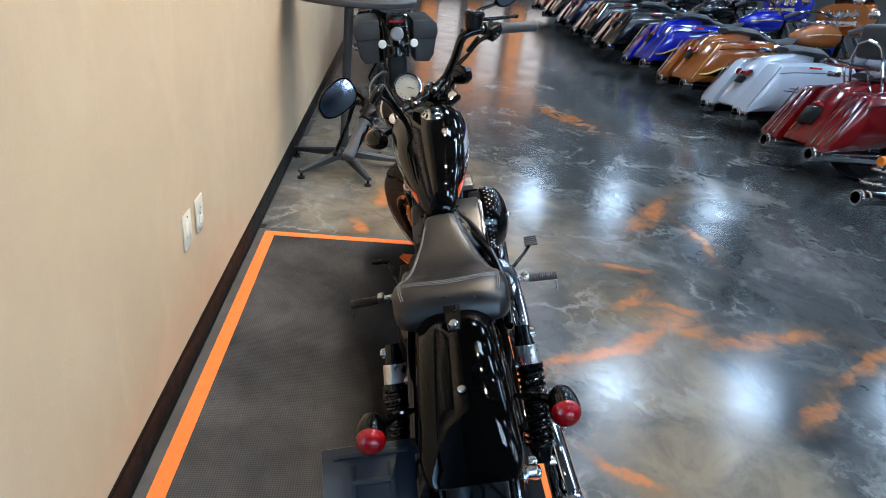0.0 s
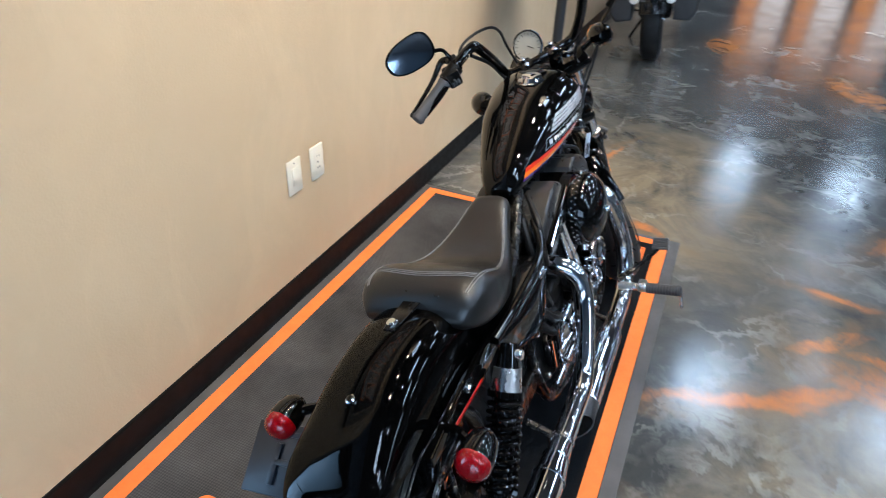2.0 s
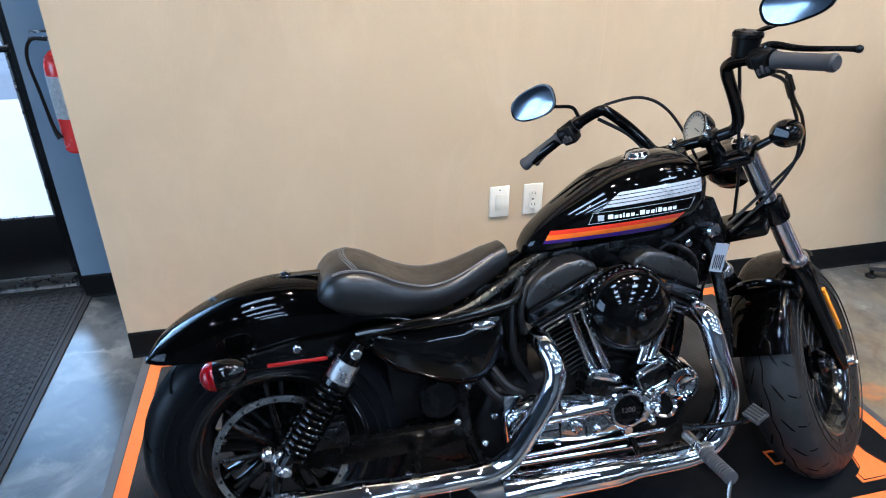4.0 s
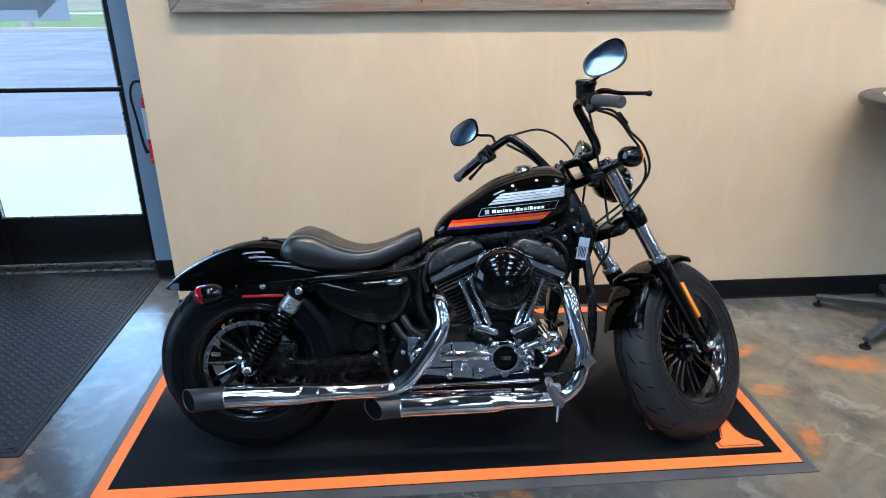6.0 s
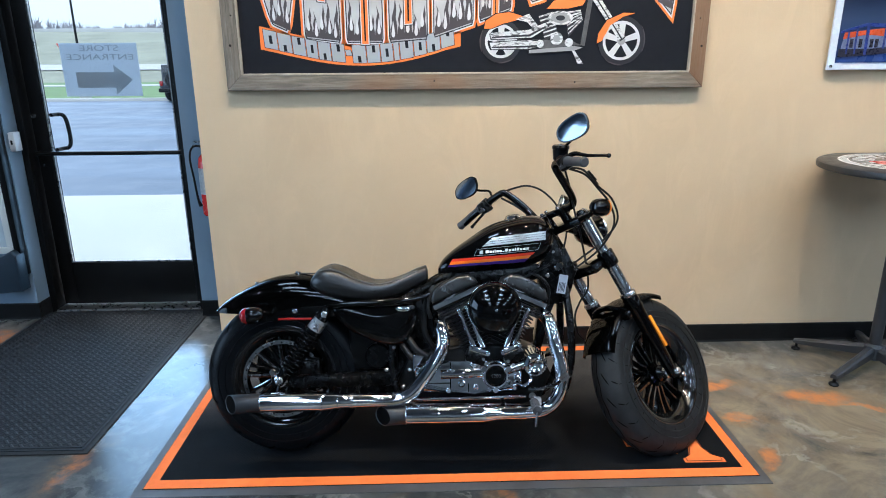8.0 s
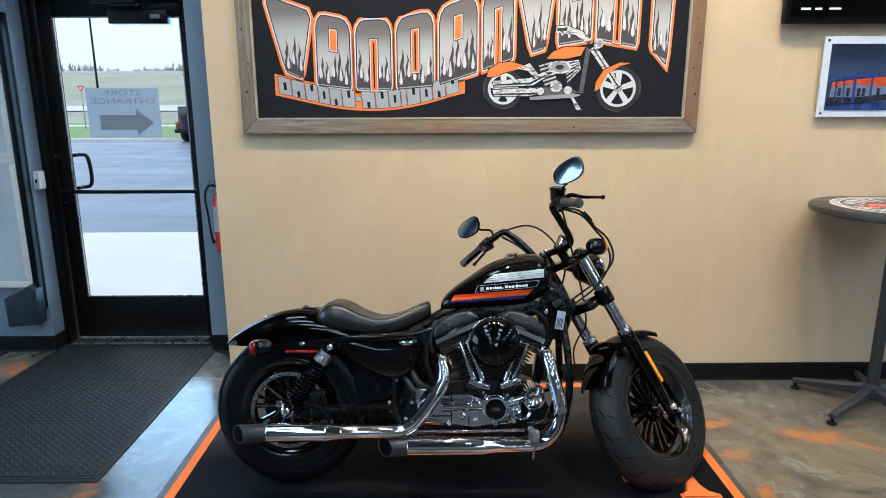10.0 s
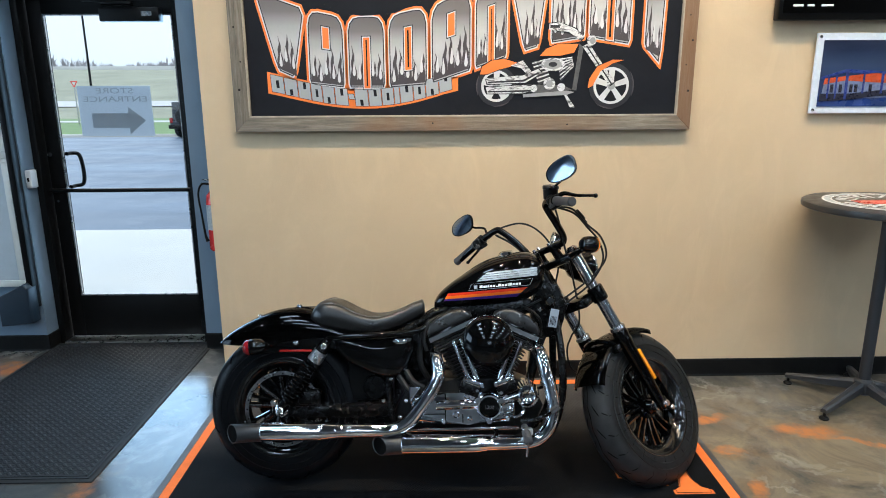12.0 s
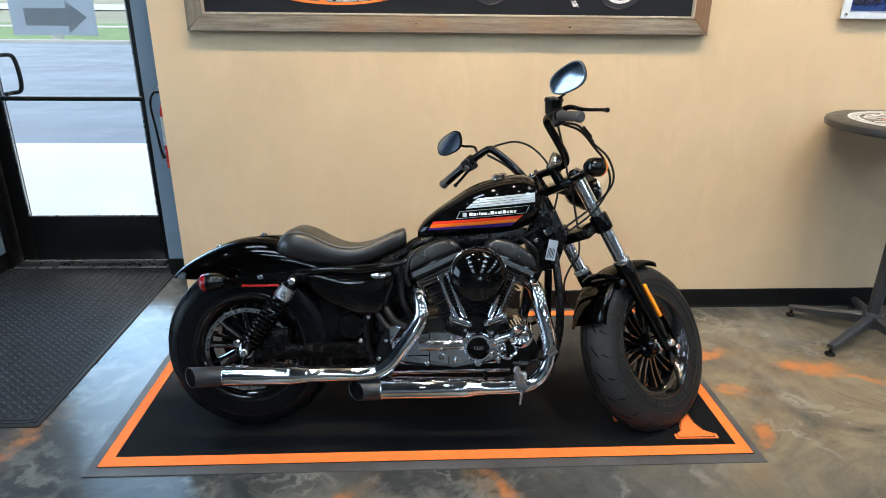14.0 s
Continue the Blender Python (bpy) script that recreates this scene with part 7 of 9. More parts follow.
plank("frame_board", [(PX0, PZ0), (PX1, PZ0), (PX1 - fw, PZ0 + fw), (PX0 + fw, PZ0 + fw)], sign)
plank("frame_board", [(PX0, PZ1), (PX0 + fw, PZ1 - fw), (PX1 - fw, PZ1 - fw), (PX1, PZ1)], sign)
plank("frame_board", [(PX0, PZ0 + 0.001), (PX0 + fw - 0.001, PZ0 + fw), (PX0 + fw - 0.001, PZ1 - fw), (PX0, PZ1 - 0.001)], sign, UPRIGHT_WOOD)
plank("frame_board", [(PX1, PZ0 + 0.001), (PX1, PZ1 - 0.001), (PX1 - fw + 0.001, PZ1 - fw), (PX1 - fw + 0.001, PZ0 + fw)], sign, BROWN_WOOD)

for x, z, r in ((1.921, 1.585, 0.006), (1.902, 1.712, 0.0035), (1.925, 1.83, 0.005), (1.905, 1.95, 0.0035), (-0.352, 1.60, 0.006), (-0.336, 1.735, 0.004), (-0.358, 1.90, 0.005), (0.62, 1.43, 0.004), (1.31, 1.42, 0.0045)):
    part("nail_hole", lathe(bm_new(), [(0, 0.0400), (r * 0.8, 0.0400), (r, 0.0385), (r, 0.035)], (x, 0, z), (0, -1, 0), 10), KNOT, sign, "dark knot or nail hole")
# pale bead along the inside of the frame
for x0, x1, z0, z1 in ((PX0 + fw, PX1 - fw, PZ0 + fw - 0.002, PZ0 + fw + 0.006), (PX0 + fw - 0.002, PX0 + fw + 0.006, PZ0 + fw + 0.006, PZ1 - fw), (PX1 - fw - 0.006, PX1 - fw + 0.002, PZ0 + fw + 0.006, PZ1 - fw)):
    part("frame_bead", box(bm_new(), x0, x1, -0.0405, -0.018, z0, z1, 0.001, 1), BEAD, sign, "pale sawn inner edge", smooth=0)

# two outlets
PLATE = plain("ivory_plate", (0.78, 0.74, 0.62), 0.35, vary=0.03)
for x, kind in ((0.829, "switch"), (0.963, "socket")):
    o = thing("wall_outlet", "ivory wall plate on the tan wall", "outlet", pose(x, -0.001, 0.487), group="wall plates")
    b = bm_new()
    box(b, -0.039, 0.039, -0.006, 0.0, -0.062, 0.062, 0.004)
    part("cover_plate", b, PLATE, o)
    b = bm_new()
    if kind == "socket":
        for z in (-0.022, 0.022):
            lathe(b, [(0, 0.0085), (0.0155, 0.0085), (0.017, 0.007), (0.017, 0.005)], (0, 0, z), (0, -1, 0), 20)
    else:
        box(b, -0.016, 0.016, -0.009, -0.005, -0.032, 0.032, 0.002)
    part("insert", b, PLATE, o)
    b = bm_new()
    if kind == "socket":
        for z in (-0.022, 0.022):
            for q in (-0.006, 0.006):
                box(b, q - 0.001, q + 0.001, -0.0095, -0.0088, z - 0.002, z + 0.006)
    bolt(b, (0, -0.0065, 0.0 if kind == "socket" else 0.048), r=0.003, h=0.001)
    part("slot", b, BLACK_PLASTIC, o, smooth=0)
# ---------------------------------------------------------------- sign artwork (plain shapes in the sign's colours)
SY = -0.0190


def flat(name, outline, mat, depth, parent, label="", rot=None):
    b = bm_new()
    prism(b, outline, SY - depth * 0.4, SY - depth * 0.4 + 0.0009)
    return part(name, b, mat, parent, label, rot, smooth=0)


def grown(o, d):
    cx, cz = sum(p[0] for p in o) / len(o), sum(p[1] for p in o) / len(o)
    out = []
    for x, z in o:
        v = Vector((x - cx, z - cz))
        out.append((x + math.copysign(d, v.x), z + math.copysign(d, v.y)))
    return out


# a curved row of ten tall slanted blocks: low in the middle, tall at both ends
edges = [-0.245, -0.01, 0.188, 0.392, 0.605, 0.825, 1.005, 1.205, 1.395, 1.625, 1.80]
low = [(-0.235, 1.735), (0.03, 1.625), (0.2, 1.612), (0.42, 1.612), (0.6, 1.628), (0.8, 1.69), (1.0, 1.76), (1.2, 1.82), (1.4, 1.85), (1.6, 1.82), (1.79, 1.735)]
upp = [(-0.235, 2.06), (0.0, 1.98), (0.2, 1.945), (0.42, 1.955), (0.62, 2.0), (0.8, 2.06), (1.0, 2.13), (1.2, 2.19), (1.4, 2.23), (1.6, 2.2), (1.79, 2.12)]


def on(table, x):
    return lerp_table(table, x)[0]


for i in range(10):
    x0, x1 = edges[i] + 0.016, edges[i + 1] - 0.016
    w = x1 - x0

    def at(fx, fz):
        x = x0 + w * fx
        return (x, on(low, x) * (1 - fz) + on(upp, x) * fz)
    o = [at(0.03, 0), at(0.97, 0), at(1, 0.05), at(1, 0.80), at(0.95, 0.91), at(0.85, 0.98), at(0.7, 1), at(0.3, 1), at(0.15, 0.98), at(0.05, 0.91), at(0, 0.80), at(0, 0.05)]
    if i in (0, 6):
        o = [at(0.42, 0), at(0.72, 0), at(0.78, 0.1), at(1.02, 0.9), at(0.95, 1), at(0.05, 1), at(-0.02, 0.9), at(0.34, 0.1)]
    if i == 9:
        o = [at(0.40, 0.06), at(0.86, -0.04), at(0.90, 0.1), at(0.95, 0.9), at(0.9, 1), at(0.42, 1), at(0.36, 0.9), at(0.36, 0.1)]

    def offset(o, d):
        """Pushes every edge out by d."""
        n = len(o)
        area = sum(o[k][0] * o[(k + 1) % n][1] - o[(k + 1) % n][0] * o[k][1] for k in range(n))
        sg = 1 if area > 0 else -1
        out = []
        for k in range(n):
            p, q, r = Vector(o[k - 1]), Vector(o[k]), Vector(o[(k + 1) % n])
            e0, e1 = (q - p).normalized(), (r - q).normalized()
            n0, n1 = Vector((e0.y, -e0.x)) * sg, Vector((e1.y, -e1.x)) * sg
            m_ = (n0 + n1)
            m_ = m_ / max(0.35, m_.length_squared / 2)
            out.append(tuple(q + m_ * d))
        return out
    flat("orange_edge", offset(o, 0.019), POSTER_ORANGE, 0.0005, sign, "orange outline")
    flat("white_edge", offset(o, 0.0085), POSTER_WHITE, 0.0015, sign, "white outline")
    flat("dark_edge", offset(o, 0.0025), POSTER_DARK, 0.0025, sign, "dark outline")
    flat("printed_block", offset(o, -0.0025), POSTER_SILVER, 0.0035, sign, "silver printed block with dark flames")
    # dark flames rising from the foot, with pale drops between their tongues
    narrow = i in (0, 6, 9)
    left, wide = {0: (0.36, 0.46), 6: (0.36, 0.46), 9: (0.38, 0.50)}.get(i, (0.02, 0.96))
    tongues = 3 if narrow else 5
    g = wide / tongues
    foot = [at(left, 0.02), at(left + wide, 0.02), at(left + wide, 0.10), at(left, 0.10)]
    flat("printed_flame", foot, POSTER_FLAME, 0.0040, sign, "dark printed flame")
    for k in range(tongues):
        f0 = left + g * k
        hgt = (0.50, 0.36, 0.58, 0.42, 0.52, 0.38, 0.62)[(i * 3 + k * 2) % 7]
        lean = 0.25 if (i + k) % 2 else -0.25
        tongue = [at(f0, 0.05), at(f0 + g, 0.05), at(f0 + g * 0.98, hgt * 0.38), at(f0 + g * (0.72 + lean * 0.3), hgt * 0.55), at(f0 + g * (0.80 + lean * 0.5), hgt * 0.74), at(f0 + g * (0.5 + lean), hgt),
                  at(f0 + g * (0.50 + lean * 0.4), hgt * 0.78), at(f0 + g * (0.20 + lean * 0.3), hgt * 0.58), at(f0 + g * (0.24 + lean * 0.2), hgt * 0.42), at(f0 + g * 0.02, hgt * 0.30)]
        flat("printed_flame", tongue, POSTER_FLAME, 0.0044, sign, "dark printed flame")
        zc, up = 0.11 + 0.10 * ((i + 2 * k) % 3) / 2, 0.05
        drop = []
        for q in range(14):
            a = 2 * math.pi * q / 14
            tall = up * (3.4 if math.sin(a) > 0.95 else 1.8 if math.sin(a) > 0.6 else 1.0)
            drop.append(at(f0 + g * (0.5 + (0.06 if math.sin(a) > 0.95 else 0.25) * math.cos(a) - lean * 0.3), zc + tall * math.sin(a)))
        flat("printed_drop", drop, POSTER_WHITE, 0.0050, sign, "pale printed drop")
    if narrow:
        continue
    lo_, hi_ = (0.0, 0.70) if i % 3 == 2 else (0.24, 0.78) if i % 3 == 0 else (0.55, 0.80)
    cut = [at(0.45, lo_), at(0.56, lo_), at(0.56, hi_), at(0.45, hi_)]
    flat("dark_edge", offset(cut, 0.0145), POSTER_DARK, 0.0056, sign, "dark outline")
    flat("white_edge", offset(cut, 0.0105), POSTER_WHITE, 0.0062, sign, "white outline")
    flat("orange_cut", offset(cut, 0.006), POSTER_ORANGE, 0.0068, sign, "orange slot")
    if hi_ - lo_ > 0.3:
        flat("dark_cut", offset(cut, -0.006), POSTER_BLACK, 0.0076, sign, "charcoal gap")
# a smaller curved row below on its own orange band
low2 = [(-0.20, 1.60), (-0.05, 1.565), (0.1, 1.535), (0.25, 1.522), (0.4, 1.528), (0.55, 1.555), (0.74, 1.61)]
n = 14
ban = [(-0.212 + 0.962 * k / n, on(low2, min(0.735, -0.205 + 0.955 * k / n)) - 0.018) for k in range(n + 1)]
ban += [(x, z + 0.106) for x, z in reversed(ban)]
flat("orange_band", ban, POSTER_ORANGE, 0.0005, sign, "orange curved band")
x = -0.188
for k, w in enumerate([0.057, 0.057, 0.055, 0.047, 0.052, 0.057, 0.022, 0.059, 0.057, 0.052, 0.020, 0.057, 0.052, 0.057, 0.057]):
    h = 0.078 if k != 6 else 0.02
    off = -0.003 if k != 6 else 0.03
    slant = 0.006
    o = [(x, on(low2, x) + off), (x + w, on(low2, x + w) + off), (x + w - slant, on(low2, x + w) + h + off), (x - slant, on(low2, x) + h + off)]
    flat("dark_edge", grown(o, 0.0044), POSTER_BLACK, 0.0016, sign, "charcoal outline")
    flat("printed_block", grown(o, -0.0022), POSTER_PALE, 0.0024, sign, "pale printed block")
    if w > 0.03:
        zc = on(low2, x + w / 2) + off
        z0, z1 = ((0.020, 0.058), (0.0, 0.030), (0.045, 0.078))[k % 3]
        cut = [(x + w * 0.36, zc + z0), (x + w * 0.62, zc + z0), (x + w * 0.62 - 0.003, zc + z1), (x + w * 0.36 - 0.003, zc + z1)]
        flat("dark_cut", cut, POSTER_BLACK, 0.0032, sign, "charcoal notch")
    x += w + 0.0105
# shield above, cut by the view
sh = [(0.10, 2.03), (0.20, 1.985), (0.30, 1.97), (0.42, 1.985), (0.55, 2.04), (0.60, 2.2), (0.05, 2.2)]
flat("shield_edge", grown(sh, 0.012), POSTER_WHITE, 0.0004, sign, "white outline")
flat("shield", sh, POSTER_ORANGE, 0.0009, sign, "orange shield")
flat("shield_field", grown(sh, -0.02), POSTER_BLACK, 0.0014, sign, "charcoal shield")


def disc(cx, cz, r, k=28):
    return [(cx + r * math.cos(2 * math.pi * i / k), cz + r * math.sin(2 * math.pi * i / k)) for i in range(k)]


# printed custom motorcycle, in flat shapes
for cx, r in ((0.945, 0.078), (1.531, 0.091)):
    cz = 1.612
    flat("printed_tyre", disc(cx, cz, r + 0.022), POSTER_DARK, 0.006, sign, "dark printed tyre")
    side = 1 if cx > 1.2 else -1
    for a0, a1, dr in ((-0.5, 0.65, 0.026), (-2.3, -1.4, 0.024)):
        arc = [(cx + side * (r + dr) * math.cos(a0 + (a1 - a0) * q / 8), cz + (r + dr) * math.sin(a0 + (a1 - a0) * q / 8)) for q in range(9)]
        arc += [(cx + side * (r + dr - 0.007 * math.sin(math.pi * q / 8)) * math.cos(a0 + (a1 - a0) * q / 8), cz + (r + dr - 0.007 * math.sin(math.pi * q / 8)) * math.sin(a0 + (a1 - a0) * q / 8)) for q in range(7, 0, -1)]
        flat("printed_gleam", arc, POSTER_FLAME, 0.0066, sign, "grey gleam on the printed tyre")
    flat("printed_wheel", disc(cx, cz, r), POSTER_WHITE, 0.007, sign, "pale printed wheel")
    flat("printed_hole", disc(cx, cz, r - 0.013), POSTER_BLACK, 0.008, sign, "charcoal wheel gap")
    for k in range(5):
        a = 2 * math.pi * k / 5 + 0.3
        c, s = math.cos(a), math.sin(a)
        flat("printed_spoke", [(cx - s * 0.010, cz + c * 0.010), (cx + s * 0.010, cz - c * 0.010), (cx + c * (r - 0.008) + s * 0.016, cz + s * (r - 0.008) - c * 0.016), (cx + c * (r - 0.008) - s * 0.016, cz + s * (r - 0.008) + c * 0.016)], POSTER_WHITE, 0.009, sign, "pale printed spoke")
    flat("printed_hub", disc(cx, cz, 0.020, 18), POSTER_MID, 0.0096, sign, "grey printed hub")
SHAPES = (
    ([(0.861, 1.67), (0.87, 1.707), (0.92, 1.737), (0.982, 1.745), (1.053, 1.725), (1.015, 1.707), (0.952, 1.692), (0.897, 1.67)], POSTER_ORANGE, 0.0105),
    ([(1.014, 1.712), (1.077, 1.737), (1.133, 1.669), (1.11, 1.657), (1.07, 1.699)], POSTER_CHROME, 0.0106),
    ([(1.095, 1.62), (1.285, 1.615), (1.334, 1.592), (1.176, 1.574), (1.088, 1.585)], POSTER_IRON, 0.0106),
    ([(1.124, 1.726), (1.189, 1.744), (1.221, 1.638), (1.159, 1.617)], POSTER_DARK, 0.0110),
    ([(1.252, 1.744), (1.324, 1.754), (1.337, 1.706), (1.272, 1.63)], POSTER_DARK, 0.0110),
    ([(0.89, 1.651), (1.078, 1.664), (1.156, 1.696), (1.173, 1.676), (1.095, 1.629), (0.898, 1.621)], POSTER_CHROME, 0.0140),
    ([(0.90, 1.634), (1.08, 1.643), (1.155, 1.68), (1.16, 1.674), (1.085, 1.634), (0.90, 1.627)], POSTER_DARK, 0.0147),
    ([(0.89, 1.606), (1.08, 1.617), (1.143, 1.608), (1.144, 1.589), (1.081, 1.576), (0.899, 1.575)], POSTER_CHROME, 0.0140),
    ([(0.90, 1.588), (1.08, 1.592), (1.14, 1.595), (1.14, 1.590), (1.08, 1.583), (0.90, 1.581)], POSTER_DARK, 0.0147),
    ([(1.162, 1.759), (1.192, 1.792), (1.246, 1.814), (1.355, 1.816), (1.334, 1.774), (1.264, 1.759)], POSTER_ORANGE, 0.0140),
    ([(1.36, 1.819), (1.38, 1.796), (1.353, 1.589), (1.331, 1.592)], POSTER_IRON, 0.0118),
    ([(1.081, 1.571), (1.302, 1.589), (1.344, 1.581), (1.303, 1.567), (1.081, 1.556)], POSTER_MID, 0.0118),
    ([(1.292, 1.567), (1.305, 1.567), (1.351, 1.504), (1.322, 1.507)], POSTER_CHROME, 0.0118),
    ([(1.375, 1.804), (1.407, 1.819), (1.546, 1.63), (1.52, 1.611)], POSTER_CHROME, 0.0140),
    ([(1.392, 1.806), (1.398, 1.809), (1.535, 1.621), (1.530, 1.617)], POSTER_DARK, 0.0147),
    ([(1.204, 1.913), (1.258, 1.918), (1.337, 1.888), (1.38, 1.848), (1.366, 1.831), (1.306, 1.871), (1.205, 1.884)], POSTER_CHROME, 0.0140),
    ([(1.210, 1.906), (1.258, 1.906), (1.258, 1.892), (1.210, 1.892)], POSTER_DARK, 0.0147),
    ([(1.411, 1.599), (1.416, 1.645), (1.455, 1.706), (1.532, 1.739), (1.589, 1.737), (1.533, 1.722), (1.472, 1.683), (1.435, 1.612)], POSTER_ORANGE, 0.0148))
for o, m, d in SHAPES:
    if m is not POSTER_DARK:
        flat("printed_outline", grown(o, 0.0035), POSTER_BLACK, d - 0.0006, sign, "charcoal outline")
    flat("printed_shape", o, m, d, sign, "flat printed shape of the pictured machine")
for k in range(6):
    f = k / 6
    for (ax, az), (bx, bz), (cx, cz), (ex, ez) in (((1.124, 1.726), (1.189, 1.744), (1.221, 1.638), (1.159, 1.617)), ((1.252, 1.744), (1.324, 1.754), (1.337, 1.706), (1.272, 1.63))):
        p0, p1 = (ax + (ex - ax) * f, az + (ez - az) * f), (bx + (cx - bx) * f, bz + (cz - bz) * f)
        flat("printed_fin", [p0, p1, (p1[0] + 0.002, p1[1] - 0.007), (p0[0] + 0.002, p0[1] - 0.007)], POSTER_CHROME, 0.0118, sign, "pale printed fin")
for cx, cz, rx, rz, m, d in ((1.229, 1.717, 0.060, 0.032, POSTER_CHROME, 0.0140), (1.229, 1.717, 0.045, 0.023, POSTER_MID, 0.0147), (1.229, 1.717, 0.022, 0.012, POSTER_DARK, 0.0153),
                             (1.214, 1.623, 0.030, 0.030, POSTER_CHROME, 0.0140), (1.214, 1.623, 0.017, 0.017, POSTER_MID, 0.0147), (1.275, 1.605, 0.020, 0.020, POSTER_CHROME, 0.0140),
                             (1.135, 1.60, 0.018, 0.018, POSTER_CHROME, 0.0152), (1.42, 1.833, 0.024, 0.026, POSTER_CHROME, 0.0150), (1.425, 1.831, 0.014, 0.016, POSTER_MID, 0.0156)):
    flat("printed_shape", [(cx + rx * math.cos(2 * math.pi * i / 20), cz + rz * math.sin(2 * math.pi * i / 20)) for i in range(20)], m, d, sign, "flat printed round")

# ---------------------------------------------------------------- screen and picture on the tan wall
tv = thing("wall_television", "black flat television mounted high on the tan wall", "television", pose(0, 0, 0))
b = bm_new()
box(b, 2.332, 3.50, -0.062, -0.012, 1.924, 2.60, 0.006)
part("case", b, BLACK_PLASTIC, tv)
part("screen", box(bm_new(), 2.352, 3.48, -0.0645, -0.061, 1.955, 2.58), BLACK_GLOSS, tv, "dark glossy screen", smooth=0)
part("bracket", box(bm_new(), 2.7, 3.1, -0.013, -0.001, 2.1, 2.4, 0.002), BLACK_SATIN, tv)
for k, w in enumerate((0.05, 0.035, 0.06)):
    part("caption_bar", box(bm_new(), 2.40 + k * 0.07, 2.40 + k * 0.07 + w, -0.0655, -0.0647, 1.985, 1.995), WHITE_MARK, tv, "plain pale bar", smooth=0)



def dusk_sky():
    """A printed sky, near black above and blue towards the skyline."""
    m, nt, b = material("night_sky_print")
    tc = nt.nodes.new("ShaderNodeTexCoord")
    sp = nt.nodes.new("ShaderNodeSeparateXYZ")
    nt.links.new(tc.outputs["Generated"], sp.inputs[0])
    fade = ramp(nt, sp.outputs["Z"], [(0.0, (0.010, 0.022, 0.085)), (0.45, (0.022, 0.045, 0.125)), (0.62, (0.030, 0.052, 0.110)), (0.85, (0.010, 0.018, 0.050)), (1.0, (0.006, 0.010, 0.030))])
    cloud = noise_tex(nt, 7.0, 4.0, 0.5, stretch=(0.6, 1, 2.0))
    soft = ramp(nt, cloud.outputs["Fac"], [(0.35, grey(0.0)), (0.75, grey(0.35))])
    nt.links.new(blend(nt, soft.outputs[0], fade.outputs[0], (0.045, 0.06, 0.11)), b.inputs["Base Color"])
    b.inputs["Roughness"].default_value = 0.3
    return m


NIGHT = dusk_sky()
SNOW = plain("blue_snow_print", (0.022, 0.045, 0.16), 0.3, vary=0.4, scale=6)
pic = thing("wall_picture", "acrylic picture of a lit building at dusk, white border", "picture", pose(2.563, 0, 1.467))
part("backing", box(bm_new(), 0, 0.62, -0.03, -0.018, 0, 0.397, 0.002, 1), plain("white_border", (0.62, 0.68, 0.75), 0.25, vary=0.03), pic, "white border")
part("dusk_print", box(bm_new(), 0.035, 0.585, -0.032, -0.0295, 0.035, 0.362), NIGHT, pic, "deep blue dusk sky", smooth=0)
part("snow_print", box(bm_new(), 0.035, 0.585, -0.0335, -0.0315, 0.035, 0.10), SNOW, pic, smooth=0)
PRINT_WALL = plain("pale_print", (0.17, 0.21, 0.33), 0.3, vary=0.3, scale=40)
PRINT_ORANGE = plain("orange_print", (0.50, 0.075, 0.02), 0.3, vary=0.25, scale=30)
PRINT_BLUE = plain("blue_print", (0.03, 0.05, 0.22), 0.3, vary=0.3, scale=30)
PRINT_DARK = plain("dark_print", (0.02, 0.02, 0.035), 0.3, vary=0.4, scale=30)
for nm, o, m, d in (("pictured_wall", [(0.05, 0.09), (0.30, 0.075), (0.57, 0.09), (0.57, 0.18), (0.30, 0.20), (0.06, 0.165)], PRINT_WALL, 0.0352),
                    ("pictured_band", [(0.055, 0.145), (0.165, 0.165), (0.30, 0.155), (0.44, 0.15), (0.57, 0.155), (0.57, 0.19), (0.30, 0.20), (0.06, 0.175)], PRINT_ORANGE, 0.0362),
                    ("pictured_roof", [(0.04, 0.172), (0.165, 0.205), (0.27, 0.196), (0.32, 0.203), (0.38, 0.195), (0.58, 0.20), (0.58, 0.21), (0.38, 0.207), (0.31, 0.213), (0.165, 0.220), (0.04, 0.183)], PRINT_BLUE, 0.0372),
                    ("pictured_hedge", [(0.04, 0.06), (0.20, 0.07), (0.33, 0.085), (0.57, 0.10), (0.57, 0.12), (0.33, 0.115), (0.20, 0.10), (0.04, 0.10)], PRINT_DARK, 0.0374)):
    part(nm, prism(bm_new(), o, -d, -d + 0.002), m, pic, smooth=0)
for x, z0, z1, w in ((0.075, 0.075, 0.18, 0.008), (0.115, 0.075, 0.19, 0.008), (0.165, 0.07, 0.205, 0.014), (0.255, 0.10, 0.20, 0.010), (0.35, 0.10, 0.20, 0.012), (0.43, 0.10, 0.20, 0.008)):
    part("pictured_pillar", box(bm_new(), x, x + w, -0.0385, -0.0365, z0, z1), PRINT_BLUE, pic, smooth=0)
for x in (0.09, 0.135, 0.19, 0.215, 0.29, 0.38):
    part("pictured_window", box(bm_new(), x, x + 0.016, -0.0385, -0.0365, 0.105, 0.145), PRINT_DARK, pic, smooth=0)
for x, z in ((0.018, 0.018), (0.018, 0.379), (0.602, 0.018), (0.602, 0.379)):
    b = bm_new()
    lathe(b, [(0, 0.034), (0.006, 0.034), (0.008, 0.031), (0.008, 0.0)], (x, 0, z), (0, -1, 0), 14)
    part("standoff", b, STEEL, pic)

